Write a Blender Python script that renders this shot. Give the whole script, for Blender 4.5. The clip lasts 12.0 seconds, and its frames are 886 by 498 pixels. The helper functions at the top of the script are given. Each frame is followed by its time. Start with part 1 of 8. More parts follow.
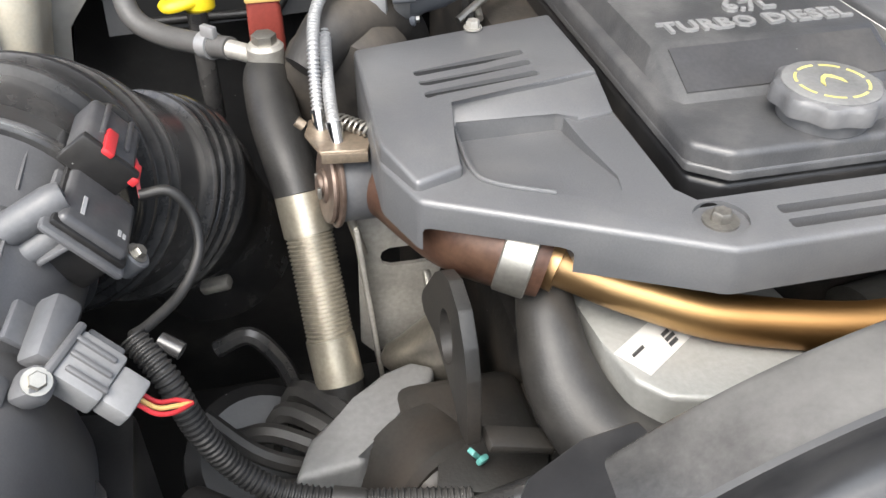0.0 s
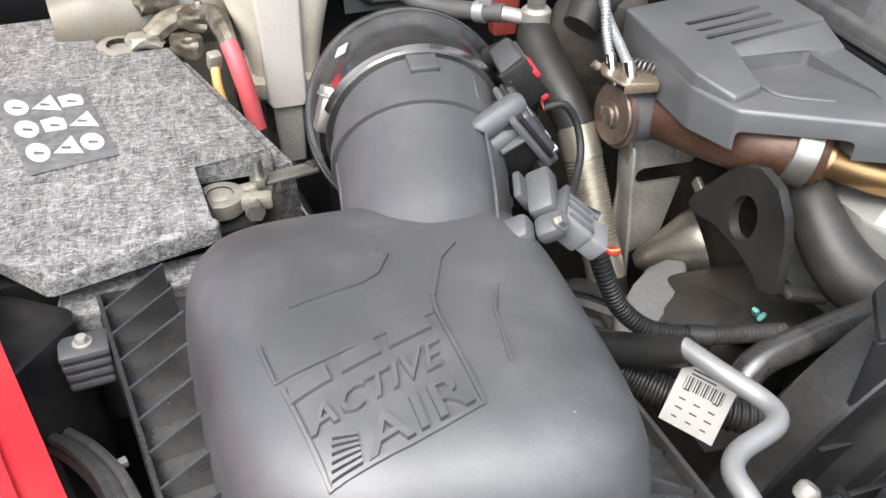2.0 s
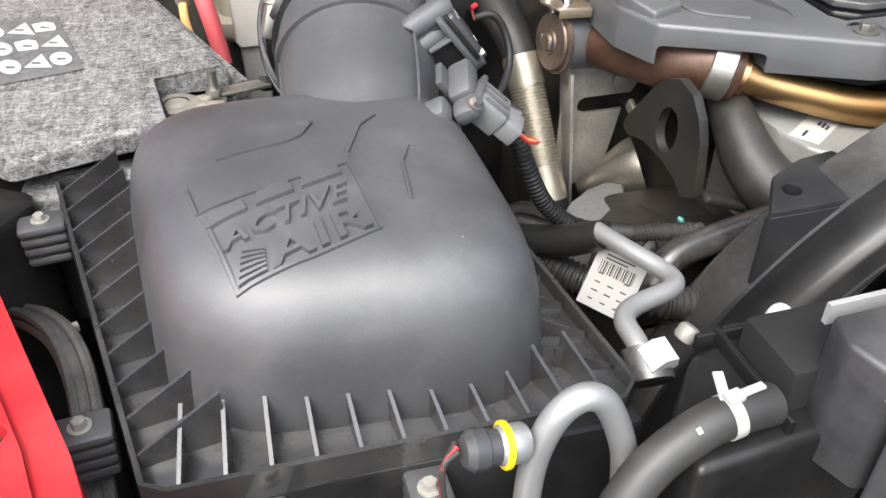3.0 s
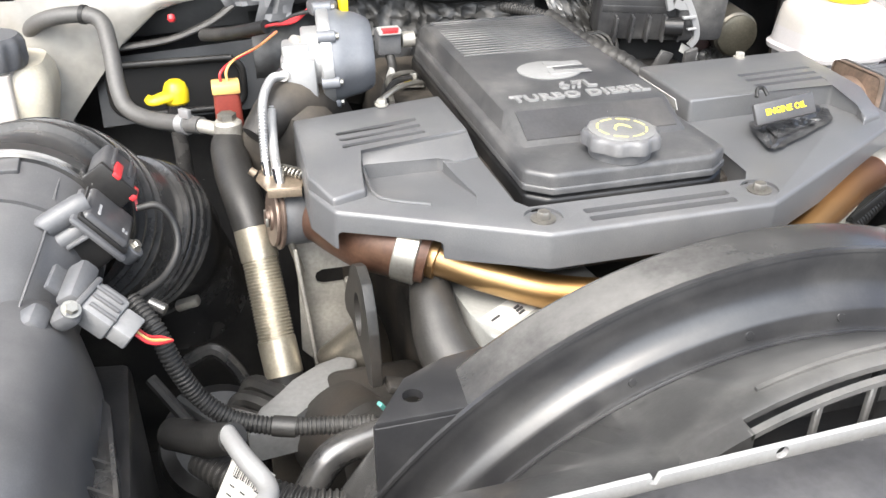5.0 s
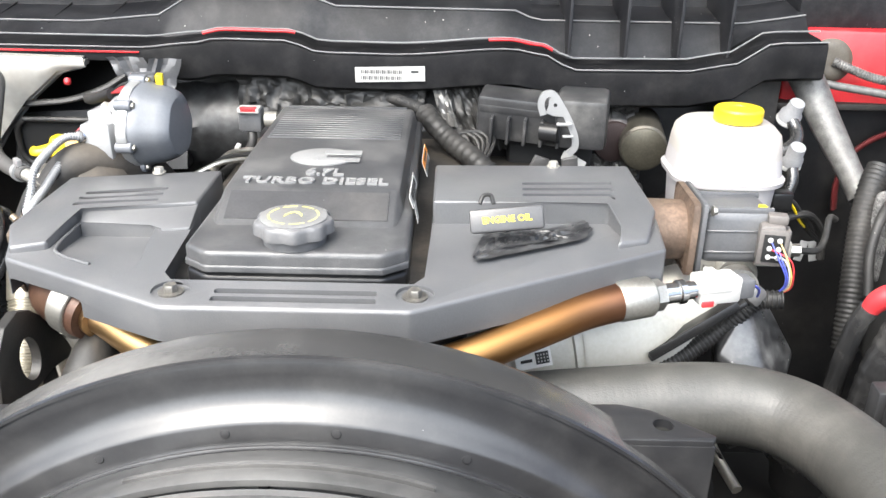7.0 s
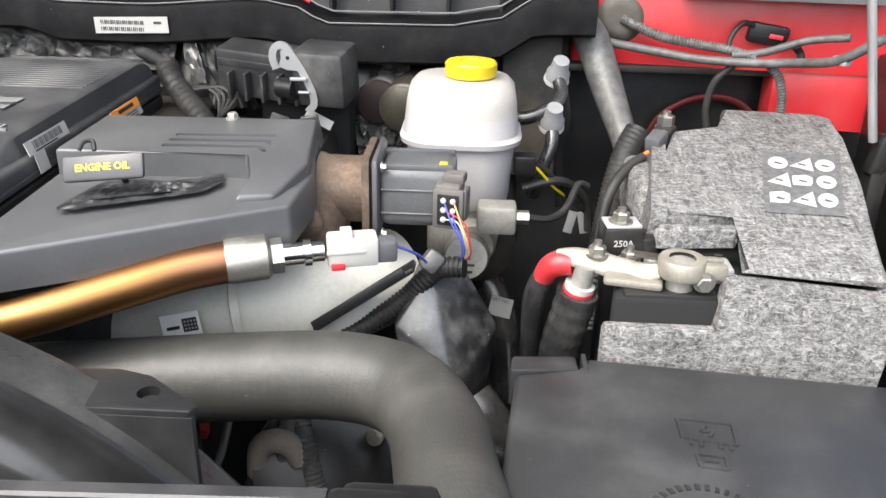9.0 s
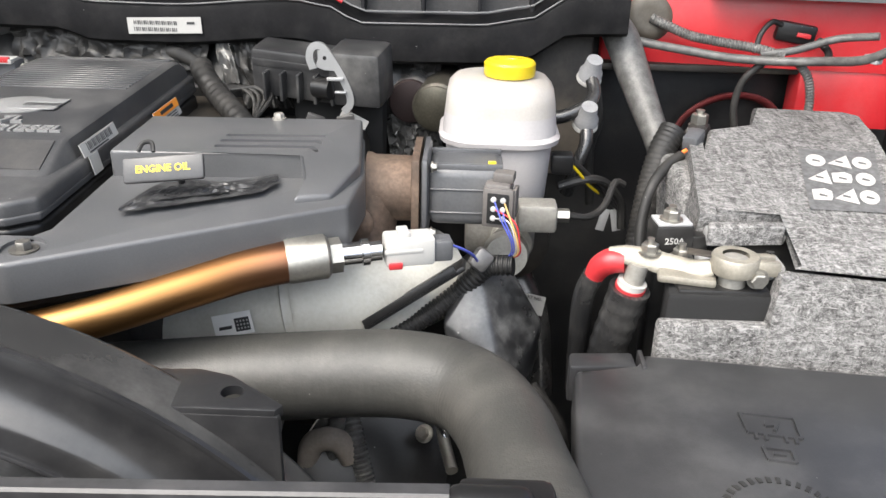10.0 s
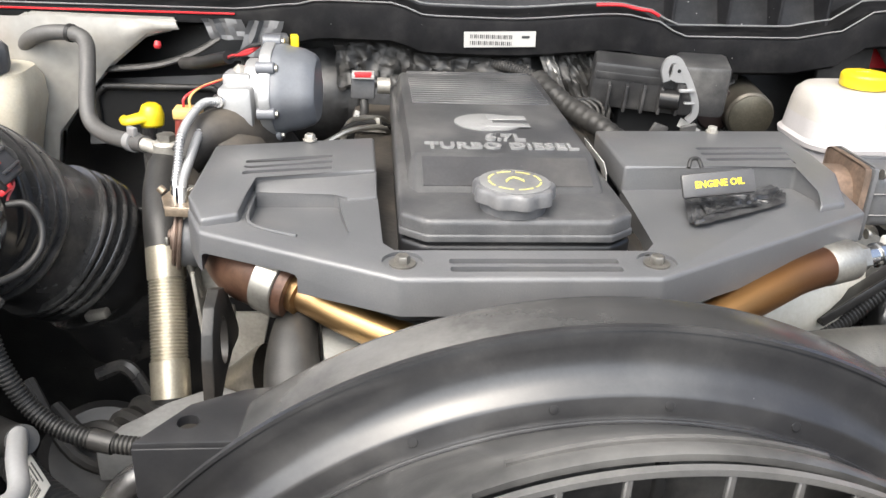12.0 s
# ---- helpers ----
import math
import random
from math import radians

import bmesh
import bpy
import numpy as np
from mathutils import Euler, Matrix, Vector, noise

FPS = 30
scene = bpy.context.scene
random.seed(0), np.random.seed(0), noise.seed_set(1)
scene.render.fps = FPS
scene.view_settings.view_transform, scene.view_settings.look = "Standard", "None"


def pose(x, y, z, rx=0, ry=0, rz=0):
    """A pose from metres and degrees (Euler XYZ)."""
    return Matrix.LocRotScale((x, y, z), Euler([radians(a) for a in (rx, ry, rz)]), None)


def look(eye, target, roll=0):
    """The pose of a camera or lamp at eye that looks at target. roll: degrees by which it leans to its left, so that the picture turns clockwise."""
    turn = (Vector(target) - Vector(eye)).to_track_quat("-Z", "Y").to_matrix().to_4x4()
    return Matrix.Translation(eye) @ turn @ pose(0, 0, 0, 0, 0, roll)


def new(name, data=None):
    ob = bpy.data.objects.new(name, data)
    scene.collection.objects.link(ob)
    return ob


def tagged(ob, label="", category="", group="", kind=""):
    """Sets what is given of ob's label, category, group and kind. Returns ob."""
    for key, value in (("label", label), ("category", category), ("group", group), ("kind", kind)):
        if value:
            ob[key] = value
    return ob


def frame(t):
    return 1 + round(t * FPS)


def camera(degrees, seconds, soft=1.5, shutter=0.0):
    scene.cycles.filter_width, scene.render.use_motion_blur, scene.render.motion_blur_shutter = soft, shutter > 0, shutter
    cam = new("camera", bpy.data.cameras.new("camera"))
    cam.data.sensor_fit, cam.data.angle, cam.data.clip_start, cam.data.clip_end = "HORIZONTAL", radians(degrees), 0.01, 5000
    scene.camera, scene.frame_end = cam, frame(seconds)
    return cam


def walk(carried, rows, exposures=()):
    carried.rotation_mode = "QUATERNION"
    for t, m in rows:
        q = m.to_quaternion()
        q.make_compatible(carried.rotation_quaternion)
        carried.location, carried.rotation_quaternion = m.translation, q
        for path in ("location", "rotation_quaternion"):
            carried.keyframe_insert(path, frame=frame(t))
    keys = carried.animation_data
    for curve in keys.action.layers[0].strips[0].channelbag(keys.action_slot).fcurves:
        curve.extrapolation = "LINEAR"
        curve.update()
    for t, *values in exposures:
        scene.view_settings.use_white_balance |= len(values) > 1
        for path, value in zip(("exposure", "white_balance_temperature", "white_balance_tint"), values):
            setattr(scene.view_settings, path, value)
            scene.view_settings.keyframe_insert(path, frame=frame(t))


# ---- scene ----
cam = camera(55.5, 12.0)
METRES, EYE, TILT, LEAN, TURN = 2.4, 1.48, -38.0, 0.0, -13.0
ROWS = [
    (0.0, 0.0, 0.0, 0.0, 0.0, -0.0, 0.0),
    (0.5, -0.047, -0.0115, 0.0029, -1.92, 0.02, 1.3),
    (1.0, -0.0908, -0.026, 0.0033, -3.1, 0.1, 1.88),
    (1.5, -0.1168, -0.0457, -0.0054, -2.94, 0.15, 2.12),
    (2.0, -0.118, -0.0641, -0.0334, -2.77, 0.59, 1.99),
    (2.5, -0.1107, -0.0754, -0.0662, -2.55, 1.17, 1.8),
    (4.5, -0.0066, -0.0826, -0.0586, -2.18, 3.43, 1.79),
    (5.0, 0.0203, -0.0844, -0.0461, -2.03, 8.51, 1.66),
    (5.5, 0.0497, -0.0908, -0.05, 1.4, 12.37, -0.66),
    (6.0, 0.1022, -0.0969, -0.0554, 6.36, 13.71, -4.72),
    (6.5, 0.1602, -0.0925, -0.0501, 9.8, 13.7, -7.23),
    (7.0, 0.2225, -0.065, -0.0338, 10.46, 13.9, -9.21),
    (7.5, 0.2891, -0.0245, -0.0165, 10.47, 13.74, -10.18),
    (9.5, 0.365, -0.0015, -0.0118, 12.05, 12.81, -10.62),
    (10.0, 0.3406, -0.01, -0.0165, 11.11, 12.9, -10.13),
    (10.5, 0.3023, -0.0303, -0.0282, 9.62, 13.13, -9.62),
    (11.0, 0.2403, -0.0608, -0.0471, 8.29, 13.21, -8.96),
    (11.5, 0.1783, -0.0688, -0.0523, 6.7, 13.28, -7.99),
    (12.0, 0.1112, -0.0648, -0.0504, 5.02, 13.31, -6.88),
]
EXPOSURES = [(0.0, 1.51, 5950, 5), (0.6, 1.66, 5930, 5), (1.2, 1.63, 5900, 5), (2.0, 1.37, 5850, 5), (2.7, 1.27, 5900, 5), (4.5, 1.83, 6000, 5), (6.5, 2.08, 5900, 4), (7.5, 2.1, 5900, 4), (9.5, 1.37, 6000, 5), (10.5, 1.53, 6050, 5), (11.2, 1.68, 6100, 5), (12.0, 1.63, 6100, 5)]
walk(cam, [(t, pose(0, 0, EYE, TILT, LEAN, TURN) @ pose(METRES * x, METRES * y, METRES * z, 90 + pitch, roll, yaw)) for t, x, y, z, yaw, pitch, roll in ROWS], EXPOSURES)

# ---- light ----
world = bpy.data.worlds.new("overcast")
scene.world = world
world.use_nodes = True
wn = world.node_tree.nodes
sky = wn.new("ShaderNodeTexSky")
sky.sky_type, sky.sun_disc = "NISHITA", False
sky.sun_elevation, sky.sun_rotation = radians(57), radians(220)
sky.dust_density, sky.air_density, sky.ozone_density = 9.0, 0.6, 0.2
world.node_tree.links.new(sky.outputs[0], wn["Background"].inputs[0])
wn["Background"].inputs[1].default_value = 0.14
sun = new("sun", bpy.data.lights.new("sun", "SUN"))
sun.data.energy, sun.data.angle, sun.data.color = 1.5, radians(100), (1.0, 0.985, 0.97)
sun.matrix_basis = look((-0.45, -1.4, 3.8), (0.35, 0.5, 1.1))

# ---- materials ----


def surface(name, color, rough=0.5, metal=0.0, var=0.18, scale=14.0, bump=0.15, fine=350.0, dirt=None, dirt_amount=0.35, dirt_scale=9.0, spec=0.5, stretch=(1, 1, 1), specks=0.0, gloss_change=0.08):
    """A worn surface: two scales of colour change, uneven gloss, fine relief and patches of dust."""
    m = bpy.data.materials.new(name)
    m.use_nodes = True
    nt = m.node_tree
    n, link = nt.nodes, nt.links.new
    b = n["Principled BSDF"]
    co = n.new("ShaderNodeTexCoord")
    mp = n.new("ShaderNodeMapping")
    mp.inputs["Scale"].default_value = stretch
    link(co.outputs["Object"], mp.inputs[0])
    big = n.new("ShaderNodeTexNoise")
    big.inputs["Scale"].default_value, big.inputs["Detail"].default_value = scale, 6
    small = n.new("ShaderNodeTexNoise")
    small.inputs["Scale"].default_value, small.inputs["Detail"].default_value = fine, 3
    for t in (big, small):
        link(mp.outputs[0], t.inputs["Vector"])
    ramp = n.new("ShaderNodeValToRGB")
    c = Vector(color)
    ramp.color_ramp.elements[0].position, ramp.color_ramp.elements[1].position = 0.3, 0.7
    ramp.color_ramp.elements[0].color = (*(c * (1 - var)), 1)
    ramp.color_ramp.elements[1].color = (*[min(1, v) for v in c * (1 + var)], 1)
    link(big.outputs[0], ramp.inputs[0])
    col = ramp.outputs[0]
    mix = n.new("ShaderNodeMix")
    mix.data_type, mix.blend_type = "RGBA", "OVERLAY"
    mix.inputs[0].default_value = min(0.6, var * 1.2)
    link(col, mix.inputs[6])
    link(small.outputs[0], mix.inputs[7])
    col = mix.outputs[2]
    rm = n.new("ShaderNodeMapRange")
    rm.inputs["To Min"].default_value, rm.inputs["To Max"].default_value = max(0.04, rough - gloss_change), min(1, rough + gloss_change)
    link(big.outputs[0], rm.inputs[0])
    rsock = rm.outputs[0]
    if dirt:
        d = n.new("ShaderNodeTexNoise")
        d.inputs["Scale"].default_value, d.inputs["Detail"].default_value, d.inputs["Roughness"].default_value = dirt_scale, 9, 0.65
        link(co.outputs["Object"], d.inputs["Vector"])
        dr = n.new("ShaderNodeMapRange")
        dr.interpolation_type = "SMOOTHERSTEP"
        dr.inputs["From Min"].default_value, dr.inputs["From Max"].default_value = 0.34, 0.86
        dr.inputs["To Max"].default_value = dirt_amount
        link(d.outputs[0], dr.inputs[0])
        dm = n.new("ShaderNodeMix")
        dm.data_type = "RGBA"
        dm.inputs[7].default_value = (*dirt, 1)
        link(dr.outputs[0], dm.inputs[0])
        link(col, dm.inputs[6])
        col = dm.outputs[2]
    if specks:
        vo = n.new("ShaderNodeTexVoronoi")
        vo.inputs["Scale"].default_value = 75
        link(co.outputs["Object"], vo.inputs["Vector"])
        sr = n.new("ShaderNodeSeparateColor")
        link(vo.outputs["Color"], sr.inputs[0])
        size = n.new("ShaderNodeMath")
        size.operation = "MULTIPLY_ADD"
        size.inputs[1].default_value, size.inputs[2].default_value = 0.16, -0.16 * (1 - specks)
        link(sr.outputs[0], size.inputs[0])
        lt = n.new("ShaderNodeMath")
        lt.operation = "LESS_THAN"
        link(vo.outputs["Distance"], lt.inputs[0])
        link(size.outputs[0], lt.inputs[1])
        sc = n.new("ShaderNodeMath")
        sc.operation = "MULTIPLY"
        sc.inputs[1].default_value = 0.55
        link(lt.outputs[0], sc.inputs[0])
        sm = n.new("ShaderNodeMix")
        sm.data_type = "RGBA"
        sm.inputs[7].default_value = (0.42, 0.41, 0.39, 1)
        link(sc.outputs[0], sm.inputs[0])
        link(col, sm.inputs[6])
        col = sm.outputs[2]
    link(col, b.inputs["Base Color"])
    link(rsock, b.inputs["Roughness"])
    b.inputs["Metallic"].default_value = metal
    b.inputs["Specular IOR Level"].default_value = spec
    if bump:
        bp = n.new("ShaderNodeBump")
        bp.inputs["Strength"].default_value, bp.inputs["Distance"].default_value = bump, 0.0006
        link(small.outputs[0], bp.inputs["Height"])
        link(bp.outputs[0], b.inputs["Normal"])
    return m


DUST = (0.30, 0.28, 0.25)
ROCKER = surface("dark_grey_moulded_plastic", (0.043, 0.0435, 0.0455), 0.36, var=0.2, scale=9, bump=0.3, fine=700, dirt=(0.30, 0.29, 0.275), dirt_amount=0.26, dirt_scale=14, specks=0.4)
ROCKERBAND = surface("smooth_dark_band", (0.036, 0.036, 0.038), 0.32, var=0.25, scale=20, bump=0.05, dirt=DUST, dirt_amount=0.2, specks=0.3)
COVER = surface("grey_moulded_plastic", (0.078, 0.0793, 0.0825), 0.37, var=0.13, scale=8, bump=0.28, fine=700, dirt=DUST, dirt_amount=0.13, dirt_scale=11, spec=0.68, specks=0.10)
BLACK = surface("black_plastic", (0.0095, 0.0095, 0.010), 0.33, var=0.3, dirt=DUST, dirt_amount=0.09, specks=0.35, spec=0.36)
BOXBLACK = surface("satin_black_plastic", (0.052, 0.052, 0.054), 0.48, var=0.24, scale=7, bump=0.14, fine=900, spec=0.9, dirt=(0.26, 0.255, 0.25), dirt_amount=0.18, dirt_scale=18, specks=0.3, gloss_change=0.08)
SHROUD = surface("glossy_dusty_black_plastic", (0.016, 0.016, 0.017), 0.30, var=0.2, scale=5, bump=0.08, dirt=(0.36, 0.35, 0.33), dirt_amount=0.09, dirt_scale=11, spec=0.6, specks=0.22)
RUBBER = surface("black_rubber", (0.020, 0.020, 0.0205), 0.25, var=0.3, bump=0.10, dirt=DUST, dirt_amount=0.2, dirt_scale=14, spec=0.8, specks=0.3)
COWL = surface("weathered_black_cowl", (0.010, 0.0102, 0.0118), 0.42, var=0.35, scale=12, dirt=(0.26, 0.255, 0.25), dirt_amount=0.10, dirt_scale=16, spec=0.22, specks=0.6)
SEALBLACK = surface("matt_black_seal", (0.005, 0.005, 0.0056), 0.6, var=0.4, scale=20, dirt=(0.20, 0.19, 0.18), dirt_amount=0.06, dirt_scale=25, spec=0.12, specks=0.4)
SLEEVE = surface("dusty_braided_sleeve", (0.10, 0.099, 0.095), 0.42, var=0.4, scale=90, bump=0.6, fine=500, dirt=DUST, dirt_amount=0.25)

# Paler, dustier copy of the shroud plastic; carries light on the rim's top.
DUSTLIT = surface("dusty_lit_black_plastic", (0.030, 0.0298, 0.0295), 0.24, var=0.22, scale=7, dirt=(0.36, 0.35, 0.33), dirt_amount=0.30, dirt_scale=6, spec=0.85, specks=0.25)
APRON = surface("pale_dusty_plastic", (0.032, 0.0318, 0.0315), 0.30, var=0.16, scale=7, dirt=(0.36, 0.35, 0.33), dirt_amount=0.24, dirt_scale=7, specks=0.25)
HOSE = surface("grey_silicone_hose", (0.041, 0.0405, 0.037), 0.48, var=0.14, scale=9, bump=0.5, fine=500, dirt=DUST, dirt_amount=0.16, dirt_scale=14, specks=0.3)
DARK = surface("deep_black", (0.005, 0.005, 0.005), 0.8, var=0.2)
GREYPL = surface("mid_grey_plastic", (0.080, 0.082, 0.087), 0.42, var=0.18, dirt=DUST, dirt_amount=0.18, specks=0.15)
LIGHTGREY = surface("light_grey_plastic", (0.36, 0.36, 0.36), 0.45, var=0.1)
RED = surface("red_car_paint", (0.47, 0.018, 0.024), 0.24, var=0.06, scale=5, bump=0.02, dirt=(0.40, 0.2, 0.18), dirt_amount=0.16)
REDPL = surface("red_plastic", (0.45, 0.03, 0.035), 0.4, var=0.08)
YELLOW = surface("yellow_plastic", (0.66, 0.50, 0.012), 0.35, var=0.06)
WHITEPL = surface("milky_plastic", (0.40, 0.38, 0.355), 0.4, var=0.08, bump=0.05, dirt=(0.5, 0.42, 0.3), dirt_amount=0.18)
GRIMY = surface("grimy_milky_plastic", (0.30, 0.29, 0.265), 0.4, var=0.22, scale=7, bump=0.25, fine=60, dirt=(0.20, 0.165, 0.12), dirt_amount=0.4, dirt_scale=10)
FLUID = surface("milky_plastic_over_fluid", (0.41, 0.392, 0.39), 0.4, var=0.06, bump=0.05)
# Yellow print with the wash of glare mixed into its colour.
GLAREPRINT = surface("glare_paled_yellow_print", (0.46, 0.41, 0.13), 0.4, var=0.2, scale=60)
MODULE = surface("dusty_grey_black_plastic", (0.026, 0.026, 0.027), 0.34, var=0.25, scale=12, bump=0.15, dirt=(0.36, 0.35, 0.33), dirt_amount=0.3, dirt_scale=14, specks=0.4)
WHITE = surface("white_paper", (0.40, 0.393, 0.372), 0.6, var=0.04, bump=0.05)
INK = surface("black_ink", (0.03, 0.03, 0.03), 0.6, var=0.05, bump=0)
STEEL = surface("zinc_plated_steel", (0.37, 0.355, 0.318), 0.42, 0.9, var=0.16, scale=30, bump=0.15)
DULL = surface("dull_cast_aluminium", (0.36, 0.345, 0.31), 0.52, 0.55, var=0.22, scale=22, bump=0.5, fine=260)
BROWNSTEEL = surface("dirty_bolt_steel", (0.20, 0.19, 0.17), 0.45, 0.7, var=0.3, scale=60, bump=0.3, dirt=(0.06, 0.055, 0.05), dirt_amount=0.5, dirt_scale=80)
CHROME = surface("polished_metal", (0.75, 0.74, 0.72), 0.16, 1.0, var=0.08, bump=0.05)
ALU = surface("matt_aluminium_tube", (0.38, 0.38, 0.378), 0.42, 0.6, var=0.06, bump=0.1)
CAST = surface("dark_cast_iron", (0.034, 0.032, 0.030), 0.6, 0.4, var=0.25, scale=18, bump=0.6, fine=180, dirt=(0.25, 0.2, 0.14), dirt_amount=0.3, specks=0.3)
RUST = surface("rusted_iron", (0.105, 0.072, 0.052), 0.7, 0.25, var=0.5, scale=30, bump=0.8, fine=220, dirt=(0.23, 0.19, 0.145), dirt_amount=0.5)
BROWN = surface("heat_browned_steel", (0.078, 0.040, 0.026), 0.42, 0.35, var=0.35, scale=16, bump=0.25, dirt=(0.17, 0.105, 0.065), dirt_amount=0.4, dirt_scale=30)
DISCBROWN = surface("brown_grey_rusty_steel", (0.135, 0.100, 0.080), 0.45, 0.45, var=0.35, scale=45, bump=0.3, fine=200, dirt=(0.10, 0.055, 0.035), dirt_amount=0.5, dirt_scale=60)
TEAMILK = surface("tea_stained_milky_plastic", (0.46, 0.43, 0.35), 0.42, var=0.14, scale=20, bump=0.06, dirt=(0.30, 0.20, 0.10), dirt_amount=0.4, dirt_scale=24)
CABLERED = surface("faded_red_rubber", (0.50, 0.085, 0.095), 0.5, var=0.12, dirt=(0.30, 0.12, 0.09), dirt_amount=0.2, dirt_scale=40)
PLATEBLACK = surface("black_painted_steel", (0.022, 0.0215, 0.020), 0.5, 0.2, var=0.3, bump=0.3, dirt=(0.14, 0.10, 0.07), dirt_amount=0.2, specks=0.3)
FOIL = surface("crinkled_foil", (0.15, 0.147, 0.143), 0.48, 0.7, var=0.3, scale=40, bump=1.0, fine=90)
FLOOR = surface("concrete", (0.32, 0.31, 0.29), 0.8, var=0.2, scale=3, bump=0.4)
WIRE = surface("wire_sheath", (0.013, 0.013, 0.013), 0.5, var=0.25, dirt=DUST, dirt_amount=0.15, spec=0.35, specks=0.3)
ORANGE = surface("orange_label", (0.85, 0.30, 0.03), 0.5, var=0.05)
CYAN = surface("teal_plastic", (0.12, 0.34, 0.31), 0.4, var=0.1)
OCHRE = surface("ochre_plastic", (0.62, 0.40, 0.14), 0.45, var=0.1)
MAROON = surface("maroon_rubber", (0.19, 0.035, 0.025), 0.5, var=0.15)
BEIGE = surface("tarnished_brass", (0.28, 0.26, 0.215), 0.48, 0.35, var=0.2, scale=40, bump=0.4)
BLUEW = surface("blue_wire", (0.08, 0.10, 0.42), 0.4)
STRIPGREY = surface("galvanised_strip", (0.27, 0.27, 0.265), 0.5, 0.1, var=0.12, scale=30)
HOODGREY = surface("grey_hood_underside", (0.13, 0.127, 0.125), 0.8, var=0.15, scale=5)
GREYBEAD = surface("faded_grey_rubber_bead", (0.17, 0.17, 0.17), 0.5)
MATTRUB = surface("matt_black_rubber", (0.012, 0.0118, 0.0115), 0.45, var=0.35, scale=25, bump=0.3, dirt=DUST, dirt_amount=0.12, spec=0.4, specks=0.25)
PITTED = surface("pitted_black_plastic", (0.032, 0.032, 0.034), 0.38, var=0.3, scale=18, bump=0.3, fine=200, dirt=DUST, dirt_amount=0.1, specks=0.5)
FLEXSTEEL = surface("straw_tinted_steel", (0.38, 0.35, 0.28), 0.40, 0.75, var=0.18, scale=30, bump=0.2)
BLUEGREY = surface("blue_grey_plastic", (0.105, 0.112, 0.125), 0.38, var=0.12, bump=0.1, dirt=DUST, dirt_amount=0.15, specks=0.15)
FRONTGREY = surface("smooth_grey_panel", (0.085, 0.086, 0.089), 0.34, var=0.12, scale=6, bump=0.05, dirt=(0.36, 0.35, 0.33), dirt_amount=0.3, dirt_scale=10, specks=0.2)
STENCIL = surface("pale_stencil_ink", (0.44, 0.43, 0.405), 0.7, var=0.12, scale=60)
SILVERTX = surface("silver_lettering", (0.235, 0.235, 0.232), 0.45, 0.2, var=0.08, dirt=(0.12, 0.12, 0.115), dirt_amount=0.3, dirt_scale=60)
LABELGREY = surface("dark_grey_print", (0.105, 0.105, 0.105), 0.7, var=0.3, scale=120)


def tempered():
    """Steel tube with heat colours from straw to purple-brown along its length."""
    m = surface("heat_tinted_steel", (0.5, 0.3, 0.12), 0.42, 1.0, bump=0.12)
    n, link = m.node_tree.nodes, m.node_tree.links.new
    co = n.new("ShaderNodeTexCoord")
    no = n.new("ShaderNodeTexNoise")
    no.inputs["Scale"].default_value = 9
    sx = n.new("ShaderNodeSeparateXYZ")
    link(co.outputs["Object"], sx.inputs[0])
    link(co.outputs["Object"], no.inputs["Vector"])
    ad = n.new("ShaderNodeMath")
    ad.operation = "MULTIPLY_ADD"
    ad.inputs[1].default_value = 0.09
    link(no.outputs[0], ad.inputs[0])
    link(sx.outputs[0], ad.inputs[2])
    rg = n.new("ShaderNodeMapRange")
    rg.inputs["From Min"].default_value, rg.inputs["From Max"].default_value = 0.19, 0.70
    link(ad.outputs[0], rg.inputs[0])
    r = n.new("ShaderNodeValToRGB")
    e = r.color_ramp.elements
    e[0].position, e[0].color = 0.0, (0.40, 0.25, 0.125, 1)
    e[1].position, e[1].color = 1.0, (0.17, 0.075, 0.050, 1)
    for p, c in ((0.12, (0.36, 0.235, 0.105, 1)), (0.22, (0.30, 0.17, 0.065, 1)), (0.5, (0.33, 0.175, 0.06, 1)), (0.72, (0.35, 0.19, 0.068, 1)), (0.86, (0.31, 0.155, 0.058, 1)), (0.94, (0.23, 0.115, 0.062, 1))):
        x = e.new(p)
        x.color = c
    link(rg.outputs[0], r.inputs[0])
    link(r.outputs[0], n["Principled BSDF"].inputs["Base Color"])
    return m


